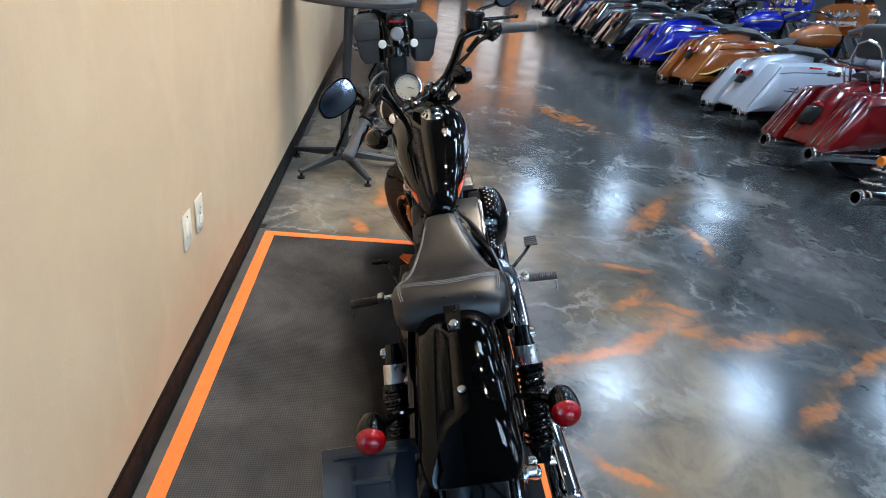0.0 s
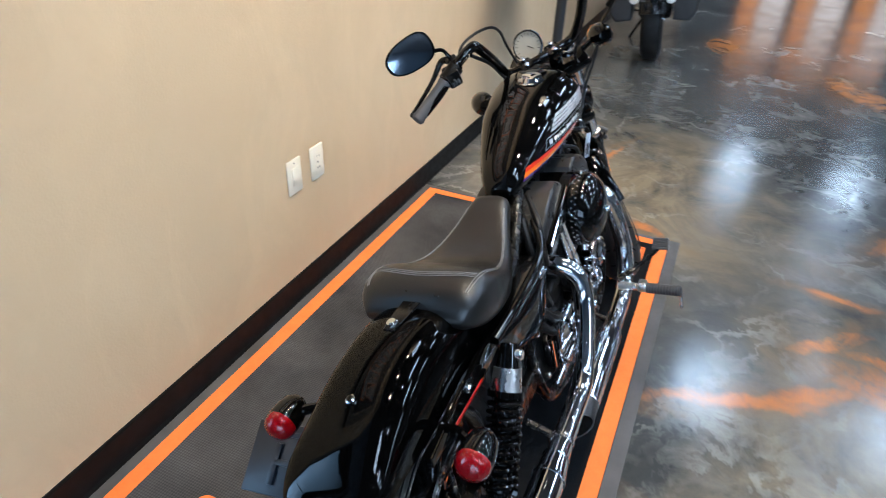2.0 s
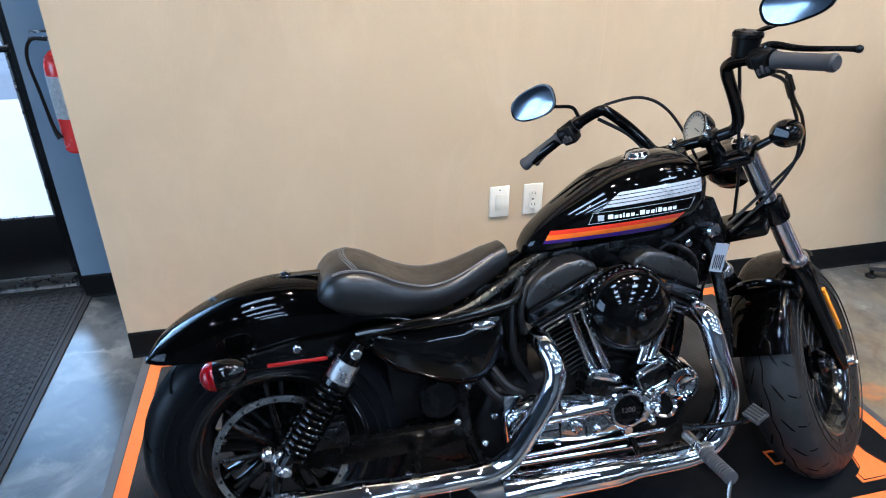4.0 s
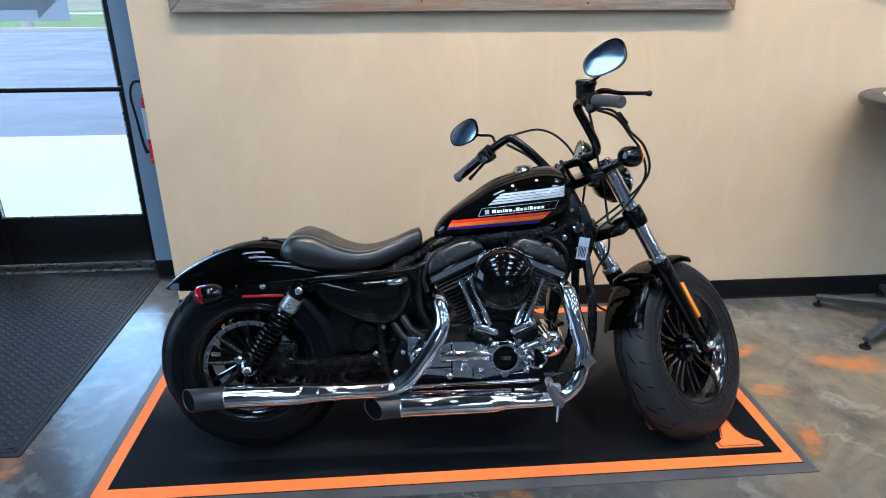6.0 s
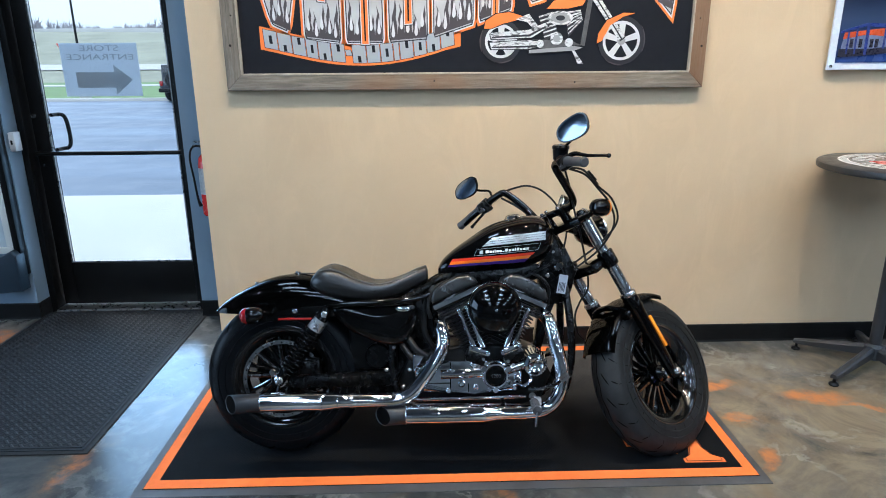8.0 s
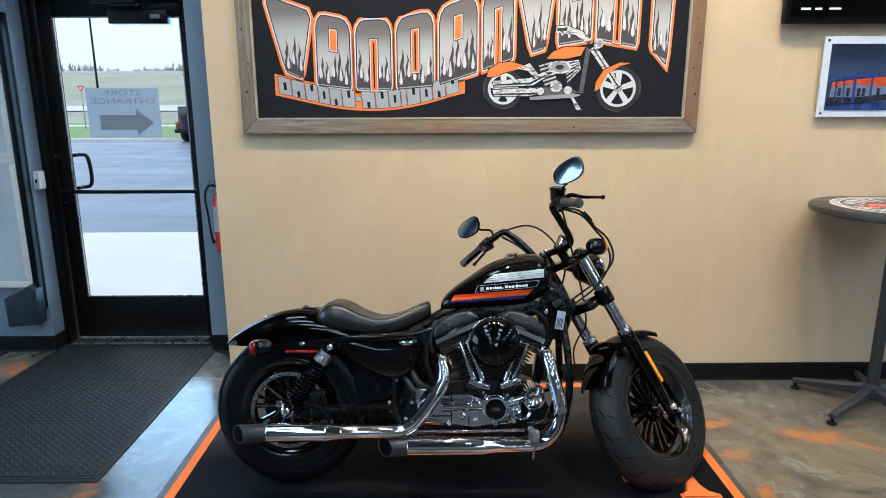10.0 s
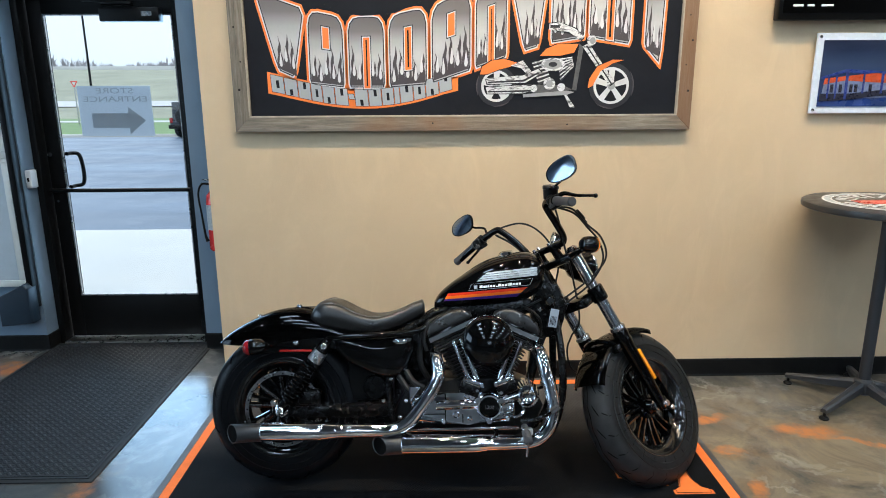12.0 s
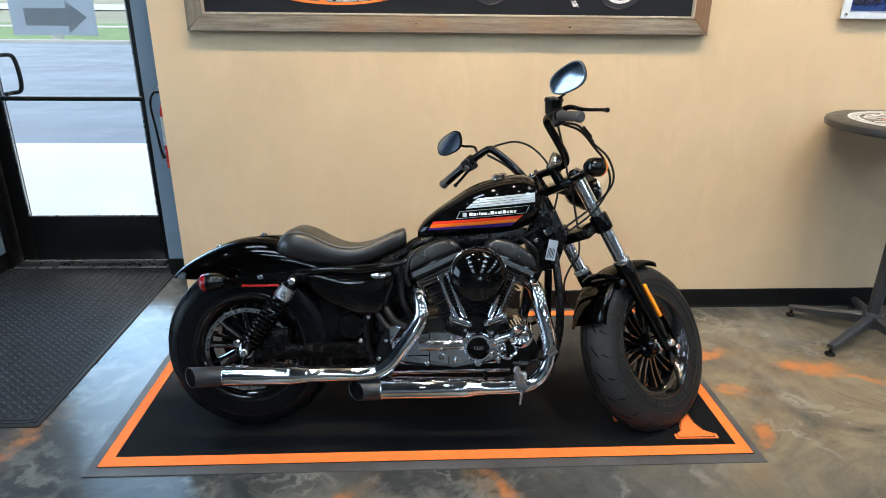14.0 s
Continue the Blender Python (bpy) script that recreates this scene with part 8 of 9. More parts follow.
# ---------------------------------------------------------------- high round table
TX, TY, TZ = 2.838, -0.35, 1.052
table = thing("bar_table", "tall round black table with a printed top and five-legged base", "table", pose(TX, TY, 0))
b = bm_new()
lathe(b, [(0, TZ), (0.372, TZ), (0.384, TZ - 0.006), (0.387, TZ - 0.018), (0.384, TZ - 0.032), (0.37, TZ - 0.038), (0, TZ - 0.038)], (0, 0, 0), (0, 0, 1), 64)
top = part("tabletop", b, plain("black_table_edge", grey(0.03), 0.4, vary=0.2), table, "round top with black rubber edge")


def ring(r0, r1, z, mat, nm, label):
    b = bm_new()
    lathe(b, [(r0, z), (r1, z), (r1, z - 0.0008), (r0, z - 0.0008)], (0, 0, 0), (0, 0, 1), 64, closed=True)
    part(nm, b, mat, top, label)


TABLE_GREY = plain("table_grey_print", (0.38, 0.42, 0.44), 0.3, vary=0.06)
TABLE_WHITE = plain("table_white_print", grey(0.7), 0.3, vary=0.04)
TABLE_RED = plain("table_red_print", (0.6, 0.06, 0.04), 0.3, vary=0.06)
ring(0.287, 0.297, TZ + 0.0016, TABLE_WHITE, "white_ring", "white printed ring")
ring(0.258, 0.287, TZ + 0.0014, TABLE_GREY, "grey_ring", "grey printed ring")
ring(0.252, 0.258, TZ + 0.0016, TABLE_WHITE, "white_ring", "white printed ring")
ring(0.02, 0.252, TZ + 0.0012, plain("table_black_print", grey(0.02), 0.3), "black_disc", "black printed disc")
b = bm_new()
for k in range(40):
    if k % 10 in (8, 9):
        continue
    a = 2 * math.pi * k / 40
    c, s = math.cos(a), math.sin(a)
    sl = 0.03 if k % 2 else -0.01
    o = [(c * 0.145 - s * (0.008 + sl), s * 0.145 + c * (0.008 + sl)), (c * 0.235 - s * 0.011, s * 0.235 + c * 0.011), (c * 0.235 + s * 0.006, s * 0.235 - c * 0.006), (c * 0.145 + s * (0.006 - sl), s * 0.145 - c * (0.006 - sl))]
    prism(b, o, TZ + 0.0012, TZ + 0.0022, plane="xy")
part("printed_bar", b, TABLE_WHITE, top, "plain white bars round the rim", smooth=0)
b = bm_new()
prism(b, [(-0.17, -0.05), (0.17, -0.05), (0.17, 0.05), (-0.17, 0.05)], TZ + 0.0014, TZ + 0.003, plane="xy")
part("red_badge", b, TABLE_RED, top, "red printed badge", smooth=0)
b = bm_new()
prism(b, [(-0.13, -0.13), (0.0, -0.16), (0.13, -0.13), (0.12, -0.065), (-0.12, -0.065)], TZ + 0.0014, TZ + 0.003, plane="xy")
part("white_badge", b, TABLE_WHITE, top, "white printed badge", smooth=0)
TABLE_IRON = plain("charcoal_powder_coat", (0.03, 0.032, 0.036), 0.45, vary=0.15, bump=0.1)
part("column", rod(bm_new(), (0, 0, 0.10), (0, 0, TZ - 0.038), 0.0275, seg=24), TABLE_IRON, table)
b = bm_new()
lathe(b, [(0, 0.135), (0.035, 0.135), (0.045, 0.12), (0.045, 0.06), (0.03, 0.05), (0, 0.05)], (0, 0, 0), (0, 0, 1), 24)
part("hub", b, TABLE_IRON, table)
part("top_plate", rod(bm_new(), (0, 0, TZ - 0.052), (0, 0, TZ - 0.038), 0.13, seg=24), TABLE_IRON, table)
for k in range(5):
    a = radians(66 + 72 * k)
    c, s = math.cos(a), math.sin(a)
    b = bm_new()
    rings = []
    for r, z, w, h in ((0.03, 0.098, 0.022, 0.028), (0.15, 0.078, 0.020, 0.022), (0.33, 0.052, 0.018, 0.013), (0.36, 0.048, 0.014, 0.010)):
        rings.append([(c * r - s * q, s * r + c * q, z + p) for q, p in ((w, -h), (w, h * 0.5), (w * 0.5, h), (-w * 0.5, h), (-w, h * 0.5), (-w, -h))])
    skin(b, rings)
    leg = part("leg", b, TABLE_IRON, table)
    b = bm_new()
    lathe(b, [(0, 0.0), (0.022, 0.0), (0.024, 0.006), (0.018, 0.014), (0.008, 0.018), (0.008, 0.045)], (c * 0.345, s * 0.345, 0), (0, 0, 1), 18)
    part("levelling_foot", b, BLACK_PLASTIC, leg)
cup = thing("paper_cup", "pale blue and white paper cup on the tall table", "cup", pose(TX + 0.14, TY - 0.02, TZ + 0.0035))
part("wall", lathe(bm_new(), [(0.0, 0.002), (0.028, 0.002), (0.028, 0.0), (0.036, 0.09), (0.038, 0.092), (0.035, 0.09), (0.027, 0.004), (0, 0.004)], (0, 0, 0), (0, 0, 1), 24), plain("pale_paper", (0.6, 0.68, 0.66), 0.5), cup)
part("band", lathe(bm_new(), [(0.0293, 0.015), (0.0315, 0.04), (0.0308, 0.04), (0.0286, 0.015)], (0, 0, 0), (0, 0, 1), 24, closed=True), plain("blue_band", (0.08, 0.35, 0.5), 0.4), cup)

# ---------------------------------------------------------------- fire extinguisher
ext = thing("fire_extinguisher", "red fire extinguisher hung on the grey wall beside the door", "extinguisher", pose(-0.668, DOOR_WALL - 0.085, 0.67))
b = bm_new()
lathe(b, [(0, 0.0), (0.055, 0.002), (0.062, 0.012), (0.062, 0.30), (0.055, 0.335), (0.035, 0.358), (0.018, 0.365), (0.018, 0.385), (0, 0.385)], (0, 0, 0), (0, 0, 1), 28)
cyl_ = part("cylinder", b, EXT_RED, ext, "glossy red cylinder")
part("label_sheet", lathe(bm_new(), [(0.0625, 0.13), (0.0628, 0.14), (0.0628, 0.27), (0.0625, 0.28)], (0, 0, 0), (0, 0, 1), 28), plain("grey_label", (0.35, 0.36, 0.36), 0.5, vary=0.3, scale=60), cyl_, "grey printed label")
b = bm_new()
box(b, -0.018, 0.018, -0.02, 0.02, 0.385, 0.415, 0.004)
box(b, -0.075, 0.02, -0.008, 0.008, 0.42, 0.428, 0.003)
box(b, -0.085, 0.02, -0.008, 0.008, 0.40, 0.407, 0.003)
part("valve", b, STEEL, ext)
b = bm_new()
tube(b, [(-0.02, -0.02, 0.40), (-0.07, -0.03, 0.40), (-0.095, -0.03, 0.34), (-0.085, -0.03, 0.22), (-0.07, -0.04, 0.10), (-0.055, -0.045, 0.06)], [0.007, 0.006, 0.006, 0.006, 0.007, 0.012], 10)
part("hose", b, BLACK_PLASTIC, ext)
b = bm_new()
box(b, -0.02, 0.012, -0.026, -0.024, 0.415, 0.475, 0.0005, 1)
part("inspection_tag", b, YELLOW, ext, "yellow inspection tag", pose(0, 0, 0, 0, 12, 0))
part("wall_hook", box(bm_new(), -0.02, 0.02, 0.02, 0.085, 0.36, 0.40, 0.004), STEEL, ext)

# ---------------------------------------------------------------- brochure display left of the door
disp = thing("brochure_display", "white-framed acrylic brochure display with dark post and box", "display rack", pose(-1.862, DOOR_WALL - 0.045, 0))
ACRYL = plain("frosted_acrylic", (0.42, 0.47, 0.50), 0.15, coat=0.6, vary=0.12, scale=3)
OFFW = plain("off_white_frame", (0.55, 0.56, 0.52), 0.4, vary=0.05)
part("post", box(bm_new(), -0.019, 0.017, -0.02, 0.043, 0.30, 2.05, 0.004), BLACK_PLASTIC, disp, "dark square post")
for z0, z1 in ((0.44, 1.225), (1.225, 2.3)):
    b = bm_new()
    for x0, x1, a, c in ((-0.50, -0.022, z0, z0 + 0.04), (-0.50, -0.022, z1 - 0.025, z1), (-0.06, -0.022, z0 + 0.04, z1 - 0.025), (-0.50, -0.46, z0 + 0.04, z1 - 0.025)):
        box(b, x0, x1, -0.014, 0.014, a, c, 0.003)
    part("frame", b, OFFW, disp, "off-white frame")
    part("pane", box(bm_new(), -0.46, -0.06, -0.004, 0.004, z0 + 0.04, z1 - 0.025), ACRYL, disp, "frosted acrylic pane", smooth=0)
b = bm_new()
prism(b, [(-0.175, 0.20), (0.018, 0.22), (0.018, 0.44), (-0.01, 0.47), (-0.178, 0.385)], -0.075, 0.02, 0.012, seg=3)
part("box", b, plain("slate_plastic", (0.012, 0.022, 0.035), 0.4, vary=0.2), disp, "dark slate plastic box")

# ---------------------------------------------------------------- parked vehicles outside
CAR_GLASS = plain("dark_car_glass", (0.02, 0.025, 0.03), 0.1, coat=0.5)


def car(name, label, m, paint, box_top):
    c = thing(name, label, "car", m)
    b = bm_new()
    prof = [(-2.0, 0.45), (-2.05, 0.8), (-1.95, 1.0), (1.1, 1.05), (2.0, 0.95), (2.1, 0.7), (2.05, 0.42), (1.0, 0.35), (-1.0, 0.35)]
    prism(b, prof, -0.85, 0.85, 0.06)
    part("body", b, paint, c)
    cab = [(-1.95, 1.0), (-1.9, 1.75), (-0.3, 1.78), (0.35, 1.72), (0.75, 1.05)] if box_top else [(-1.7, 0.98), (-1.2, 1.42), (-0.1, 1.48), (0.5, 1.4), (1.1, 1.03)]
    b = bm_new()
    prism(b, cab, -0.76, 0.76, 0.06)
    part("cabin", b, paint, c)
    b = bm_new()
    cz = [(x * 0.92 - 0.02, 1.08 + (z - 1.0) * 0.8) for x, z in cab]
    prism(b, cz, -0.775, 0.775, 0.01)
    part("side_window", b, CAR_GLASS, c)
    part("rear_window", box(bm_new(), -1.99 if box_top else -1.6, -1.86, -0.6, 0.6, 1.15, 1.6 if box_top else 1.35, 0.02), CAR_GLASS, c)
    for x in (-1.3, 1.3):
        for s in (-1, 1):
            b = bm_new()
            lathe(b, [(0.2, -0.13), (0.36, -0.12), (0.39, -0.06), (0.39, 0.06), (0.36, 0.12), (0.2, 0.13)], (x, s * 0.8, 0.38), (0, 1, 0), 24, closed=True)
            w = part("wheel", b, RUBBER, c)
            part("hubcap", lathe(bm_new(), [(0, 0.1), (0.2, 0.09), (0.21, 0.02)], (x, s * 0.8, 0.38), (0, s, 0), 20), STEEL, w)
    for s in (-1, 1):
        part("tail_lamp", box(bm_new(), -2.07, -2.0, s * 0.72 - 0.09, s * 0.72 + 0.09, 0.75, 0.98, 0.02), RED_REFLECTOR, c)
    part("bumper", box(bm_new(), -2.18, -2.02, -0.82, 0.82, 0.45, 0.65, 0.04), BLACK_PLASTIC, c)
    if box_top:
        part("spare_wheel", lathe(bm_new(), [(0, 0.12), (0.3, 0.12), (0.36, 0.08), (0.36, -0.04), (0, -0.04)], (-2.05, 0.05, 1.05), (-1, 0, 0), 24), RUBBER, c)
    return c


car("off_road_car", "dark boxy off-road car parked across the lot", pose(-9.55, 26.6, -0.03, 0, 0, 70) @ Matrix.Diagonal((0.88, 0.88, 0.88, 1)), plain("dark_navy_paint", (0.03, 0.035, 0.045), 0.3, coat=0.6), True)
# ---------------------------------------------------------------- the row of touring motorcycles
SEAT_BLACK = plain("black_vinyl_seat", (0.030, 0.031, 0.034), 0.5, vary=0.2, bump=0.1, bump_scale=200)


def gloss(name, c):
    return plain(name, c, 0.18, coat=1.0, vary=0.08, scale=4, rough_vary=0.04)


def far_wheel(parent, nm, x, z, R, half):
    b = bm_new()
    lathe(b, [(R * 0.66, -half * 0.8), (R * 0.85, -half), (R * 0.97, -half * 0.7), (R, 0), (R * 0.97, half * 0.7), (R * 0.85, half), (R * 0.66, half * 0.8)], (x, 0, z), (0, 1, 0), 40, closed=True)
    w = part(nm, b, RUBBER, parent, "black rubber tyre")
    b = bm_new()
    lathe(b, [(R * 0.67, -half * 0.7), (R * 0.6, -half * 0.3), (R * 0.6, half * 0.3), (R * 0.67, half * 0.7)], (x, 0, z), (0, 1, 0), 32)
    for k in range(5):
        a = 2 * math.pi * k / 5
        rod(b, (x, 0, z), (x + R * 0.62 * math.cos(a), 0, z + R * 0.62 * math.sin(a)), 0.03, 0.018, 8)
    lathe(b, [(0, 0.08), (0.05, 0.08), (0.06, 0.0), (0.05, -0.08), (0, -0.08)], (x, 0, z), (0, 1, 0), 16)
    part("rim", b, CHROME, w, "chrome cast rim")


def bagger(label, m, paint, trim=None, bags="hard", rest=False, rack=False, fairing=True, pipes=True, lower=None, lines=False):
    """A touring motorcycle: x forward, rear axle over the origin."""
    k = thing("touring_motorcycle", label, "motorcycle", m, group="parked motorcycles")
    trim = trim or CHROME
    far_wheel(k, "rear_wheel", 0, 0.32, 0.32, 0.08)
    far_wheel(k, "front_wheel", 1.62, 0.33, 0.33, 0.065)
    for nm, cx, R, hw, a0, a1 in (("rear_fender", 0, 0.355, 0.10, 15, 165), ("front_fender", 1.62, 0.36, 0.085, 20, 160)):
        rings = []
        for i in range(17):
            th = radians(a0 + (a1 - a0) * i / 16)
            rings.append([(cx + (R + dr) * math.cos(th), y, 0.325 + (R + dr) * math.sin(th)) for y, dr in ((-hw, -0.05), (-hw, 0.0), (-hw * 0.75, 0.025), (0, 0.035), (hw * 0.75, 0.025), (hw, 0.0), (hw, -0.05))])
        b = bm_new()
        skin(b, rings, closed_ring=False, caps=False)
        bmesh.ops.solidify(b, geom=b.faces[:], thickness=0.006)
        part(nm, b, paint, k, "", smooth=50)
    for s in (-1, 1):
        c0, c1 = s * 0.17, s * 0.40
        if bags == "hard":
            rings = []
            for x, z0, z1, inset in ((-0.665, 0.245, 0.265, 0.02), (-0.65, 0.245, 0.31, 0.0), (-0.44, 0.265, 0.640, 0.0), (-0.405, 0.27, 0.665, 0.0), (0.05, 0.35, 0.705, 0.0), (0.26, 0.43, 0.695, 0.012), (0.32, 0.50, 0.66, 0.04)):
                a, c = c0, c1 - s * inset
                w = c - a
                rings.append([(x, a, z0), (x, a + w * 0.8, z0), (x, c, z0 + (z1 - z0) * 0.18), (x, c, z0 + (z1 - z0) * 0.72), (x, a + w * 0.86, z1 - 0.02), (x, a + w * 0.6, z1), (x, a, z1)])
            b = bm_new()
            skin(b, rings)
            bag = part("saddlebag", b, paint, k, "painted hard saddlebag", smooth=40)
            b = bm_new()
            tube(b, [(-0.455, c1 * 1.003, 0.585), (-0.30, c1 * 1.004, 0.605), (0.05, c1 * 1.004, 0.62), (0.26, c1 * 0.985, 0.61)], 0.004, 6)
            part("lid_seam", b, BLACK_SATIN, bag)
            part("latch", box(bm_new(), -0.02, 0.11, min(c1, c1 + s * 0.01), max(c1, c1 + s * 0.01), 0.60, 0.645, 0.004), CHROME, bag, "chrome latch")
            for q in (0.25, 0.55, 0.85) if rack else (0.93,):
                y = c0 + (c1 - c0) * q
                part("rear_trim", tube(bm_new(), [(-0.665, y, 0.285), (-0.55, y, 0.475), (-0.450, y, 0.640)], 0.006 if rack else 0.004, 8), trim, bag)
            part("side_marker", box(bm_new(), -0.20, -0.08, min(c1, c1 + s * 0.008), max(c1, c1 + s * 0.008), 0.645, 0.662, 0.002), RED_REFLECTOR, bag, "red marker")
            if lower:
                b = bm_new()
                y0, y1 = sorted((c1 - s * 0.03, c1 + s * 0.004))
                prism(b, [(-0.60, 0.325), (-0.50, 0.345), (-0.30, 0.43), (0.05, 0.49), (0.255, 0.51), (0.25, 0.47), (0.04, 0.415), (-0.42, 0.33)], y0, y1, 0.003, seg=1)
                part("lower_panel", b, lower, bag, "black lower panel")
                part("accent_line", tube(bm_new(), [(-0.60, c1 + s * 0.004, 0.335), (-0.50, c1 + s * 0.004, 0.352), (-0.30, c1 + s * 0.004, 0.437), (0.05, c1 + s * 0.004, 0.497), (0.25, c1 + s * 0.004, 0.516)], 0.008, 6), trim, bag, "gold accent line")
            if lines:
                for dz in (0.0, 0.05):
                    part("accent_line", tube(bm_new(), [(-0.38 + dz, c1 + s * 0.002, 0.45 + dz * 0.4), (-0.10, c1 + s * 0.003, 0.445 + dz * 0.8), (0.22, c1 - s * 0.008, 0.49 + dz * 1.2)], [0.003, 0.007, 0.004], 6), BLACK_GLOSS, bag, "black painted flash")
        elif bags == "soft":
            b = bm_new()
            prism(b, [(s * 0.15, 0.37), (s * 0.27, 0.36), (s * 0.315, 0.42), (s * 0.34, 0.58), (s * 0.33, 0.67), (s * 0.15, 0.69)], -0.32, 0.14, 0.02, plane="yz", seg=3)
            bag = part("saddlebag", b, SEAT_BLACK, k, "black leather saddlebag", smooth=40)
            b = bm_new()
            prism(b, [(s * 0.14, 0.56), (s * 0.335, 0.55), (s * 0.352, 0.60), (s * 0.345, 0.67), (s * 0.30, 0.705), (s * 0.14, 0.71)], -0.335, 0.15, 0.015, plane="yz", seg=2)
            part("flap", b, SEAT_BLACK, bag)
        if pipes:
            muf = part("muffler", lathe(bm_new(), [(0.03, 0.55), (0.045, 0.45), (0.048, -0.60), (0.044, -0.605)], (0.0, s * 0.27, 0.215), (1, 0, 0), 20), CHROME if rack else BLACK_GLOSS, k, "muffler under the saddlebag")
            part("muffler_tip", lathe(bm_new(), [(0.044, -0.59), (0.053, -0.60), (0.053, -0.625), (0.046, -0.63), (0.046, -0.645), (0.053, -0.65), (0.053, -0.675), (0.046, -0.68), (0.050, -0.70), (0.040, -0.70), (0.038, -0.55), (0, -0.55)], (0.0, s * 0.27, 0.215), (1, 0, 0), 20), CHROME, muf, "chrome ringed muffler tip")
        if bags != "hard":
            sc = (-0.60, s * 0.25, 0.46) if rack else (-0.46, s * 0.13, 0.55)
            b = bm_new()
            lathe(b, [(0, 0.05), (0.028, 0.04), (0.036, 0.0), (0.036, -0.01)], sc, (1, 0, 0), 18)
            rod(b, (sc[0] + 0.03, sc[1], sc[2]), (-0.36, s * 0.06, 0.52), 0.012, seg=8)
            sg = part("turn_signal", b, CHROME, k)
            part("signal_lens", lathe(bm_new(), [(0.034, -0.01), (0.028, -0.026), (0, -0.03)], sc, (1, 0, 0), 18), AMBER_LENS if rack else WHITE_MARK, sg)
        b = bm_new()
        tube(b, [(0.72, s * 0.12, 0.25), (0.80, s * 0.33, 0.30), (0.98, s * 0.37, 0.42), (1.08, s * 0.28, 0.58), (1.10, s * 0.10, 0.60)], 0.016, 10)
        part("engine_guard", b, CHROME, k)
        b = bm_new()
        tube(b, [(1.05, s * 0.02, 1.0), (0.98, s * 0.16, 1.06), (0.86, s * 0.34, 1.05), (0.76, s * 0.40, 1.0)], 0.014, 8)
        hb = part("handlebar", b, CHROME, k)
        part("grip", rod(bm_new(), (0.83, s * 0.36, 1.04), (0.73, s * 0.42, 0.985), 0.019, seg=12), GRIP, hb)
        b = bm_new()
        ball(b, (0.93, s * 0.40, 1.17), 0.025, 0.075, 0.045, 14, 8)
        part("mirror", b, CHROME, k)
        b = bm_new()
        rod(b, (1.16, s * 0.10, 0.95), (1.60, s * 0.11, 0.34), 0.03, 0.026, 14)
        part("fork_leg", b, CHROME, k)
    if bags == "hard":
        rings = []
        for x, z0, z1, w in ((-0.645, 0.27, 0.29, 0.13), (-0.62, 0.27, 0.34, 0.14), (-0.43, 0.30, 0.655, 0.14), (-0.38, 0.32, 0.70, 0.14), (-0.15, 0.50, 0.765, 0.12), (0.05, 0.60, 0.78, 0.10)):
            rings.append([(x, -w, z0), (x, -w, z1 - 0.03), (x, -w * 0.8, z1 - 0.008), (x, 0, z1), (x, w * 0.8, z1 - 0.008), (x, w, z1 - 0.03), (x, w, z0)])
        tail = part("stretched_fender", skin(bm_new(), rings), paint, k, "painted stretched rear fender", smooth=40)
        tilt = pose(-0.53, 0, 0.50, 0, 31, 0)
        part("tail_lamp", box(bm_new(), -0.028, 0.0, -0.05, 0.05, 0.03, 0.062, 0.008), RED_LENS, tail, "red tail lamp", tilt)
        plate_w = 0.085 if rack else 0.055
        part("plate_holder", box(bm_new(), -0.024, 0.0, -plate_w, plate_w, -0.12 if rack else -0.05, 0.02, 0.008), BLACK_PLASTIC, tail, "", tilt)
        if not rack:
            for y in (-0.085, 0.085):
                shell = part("tail_signal", lathe(bm_new(), [(0, 0.0), (0.026, 0.0), (0.032, 0.012), (0.032, 0.03), (0.02, 0.04), (0, 0.042)], (-0.50, y, 0.545), (-1, 0, 0.55), 18), CHROME, tail, "chrome signal shell")
                part("signal_lens", lathe(bm_new(), [(0.028, 0.040), (0.02, 0.047), (0, 0.050)], (-0.50, y, 0.545), (-1, 0, 0.55), 18), RED_LENS, shell, "red signal lens")
    elif not rack:
        tl = part("tail_lamp", box(bm_new(), -0.40, -0.375, -0.06, 0.06, 0.70, 0.722, 0.006), RED_LENS, k, "red bar tail lamp")
        part("lamp_shell", box(bm_new(), -0.376, -0.22, -0.075, 0.075, 0.66, 0.76, 0.02), BLACK_SATIN, tl)
        part("plate_holder", lathe(bm_new(), [(0, 0.014), (0.045, 0.014), (0.055, 0.006), (0.055, -0.02)], (-0.40, 0, 0.615), (-1, 0, 0.15), 24), DULL_STEEL, k, "round dull metal bracket")
    else:
        tl = part("tail_lamp", lathe(bm_new(), [(0, 0.03), (0.035, 0.026), (0.045, 0.0), (0.045, -0.03)], (-0.375, 0, 0.62), (-1, 0, 0.1), 20), RED_LENS, k, "red tail lamp")
        part("lamp_shell", box(bm_new(), -0.37, -0.25, -0.05, 0.05, 0.60, 0.70, 0.02), CHROME, tl)
        part("plate_holder", box(bm_new(), -0.43, -0.42, -0.10, 0.10, 0.42, 0.54, 0.006), BLACK_PLASTIC, k, "", pose(0, 0, 0))
    # seat
    rings = []
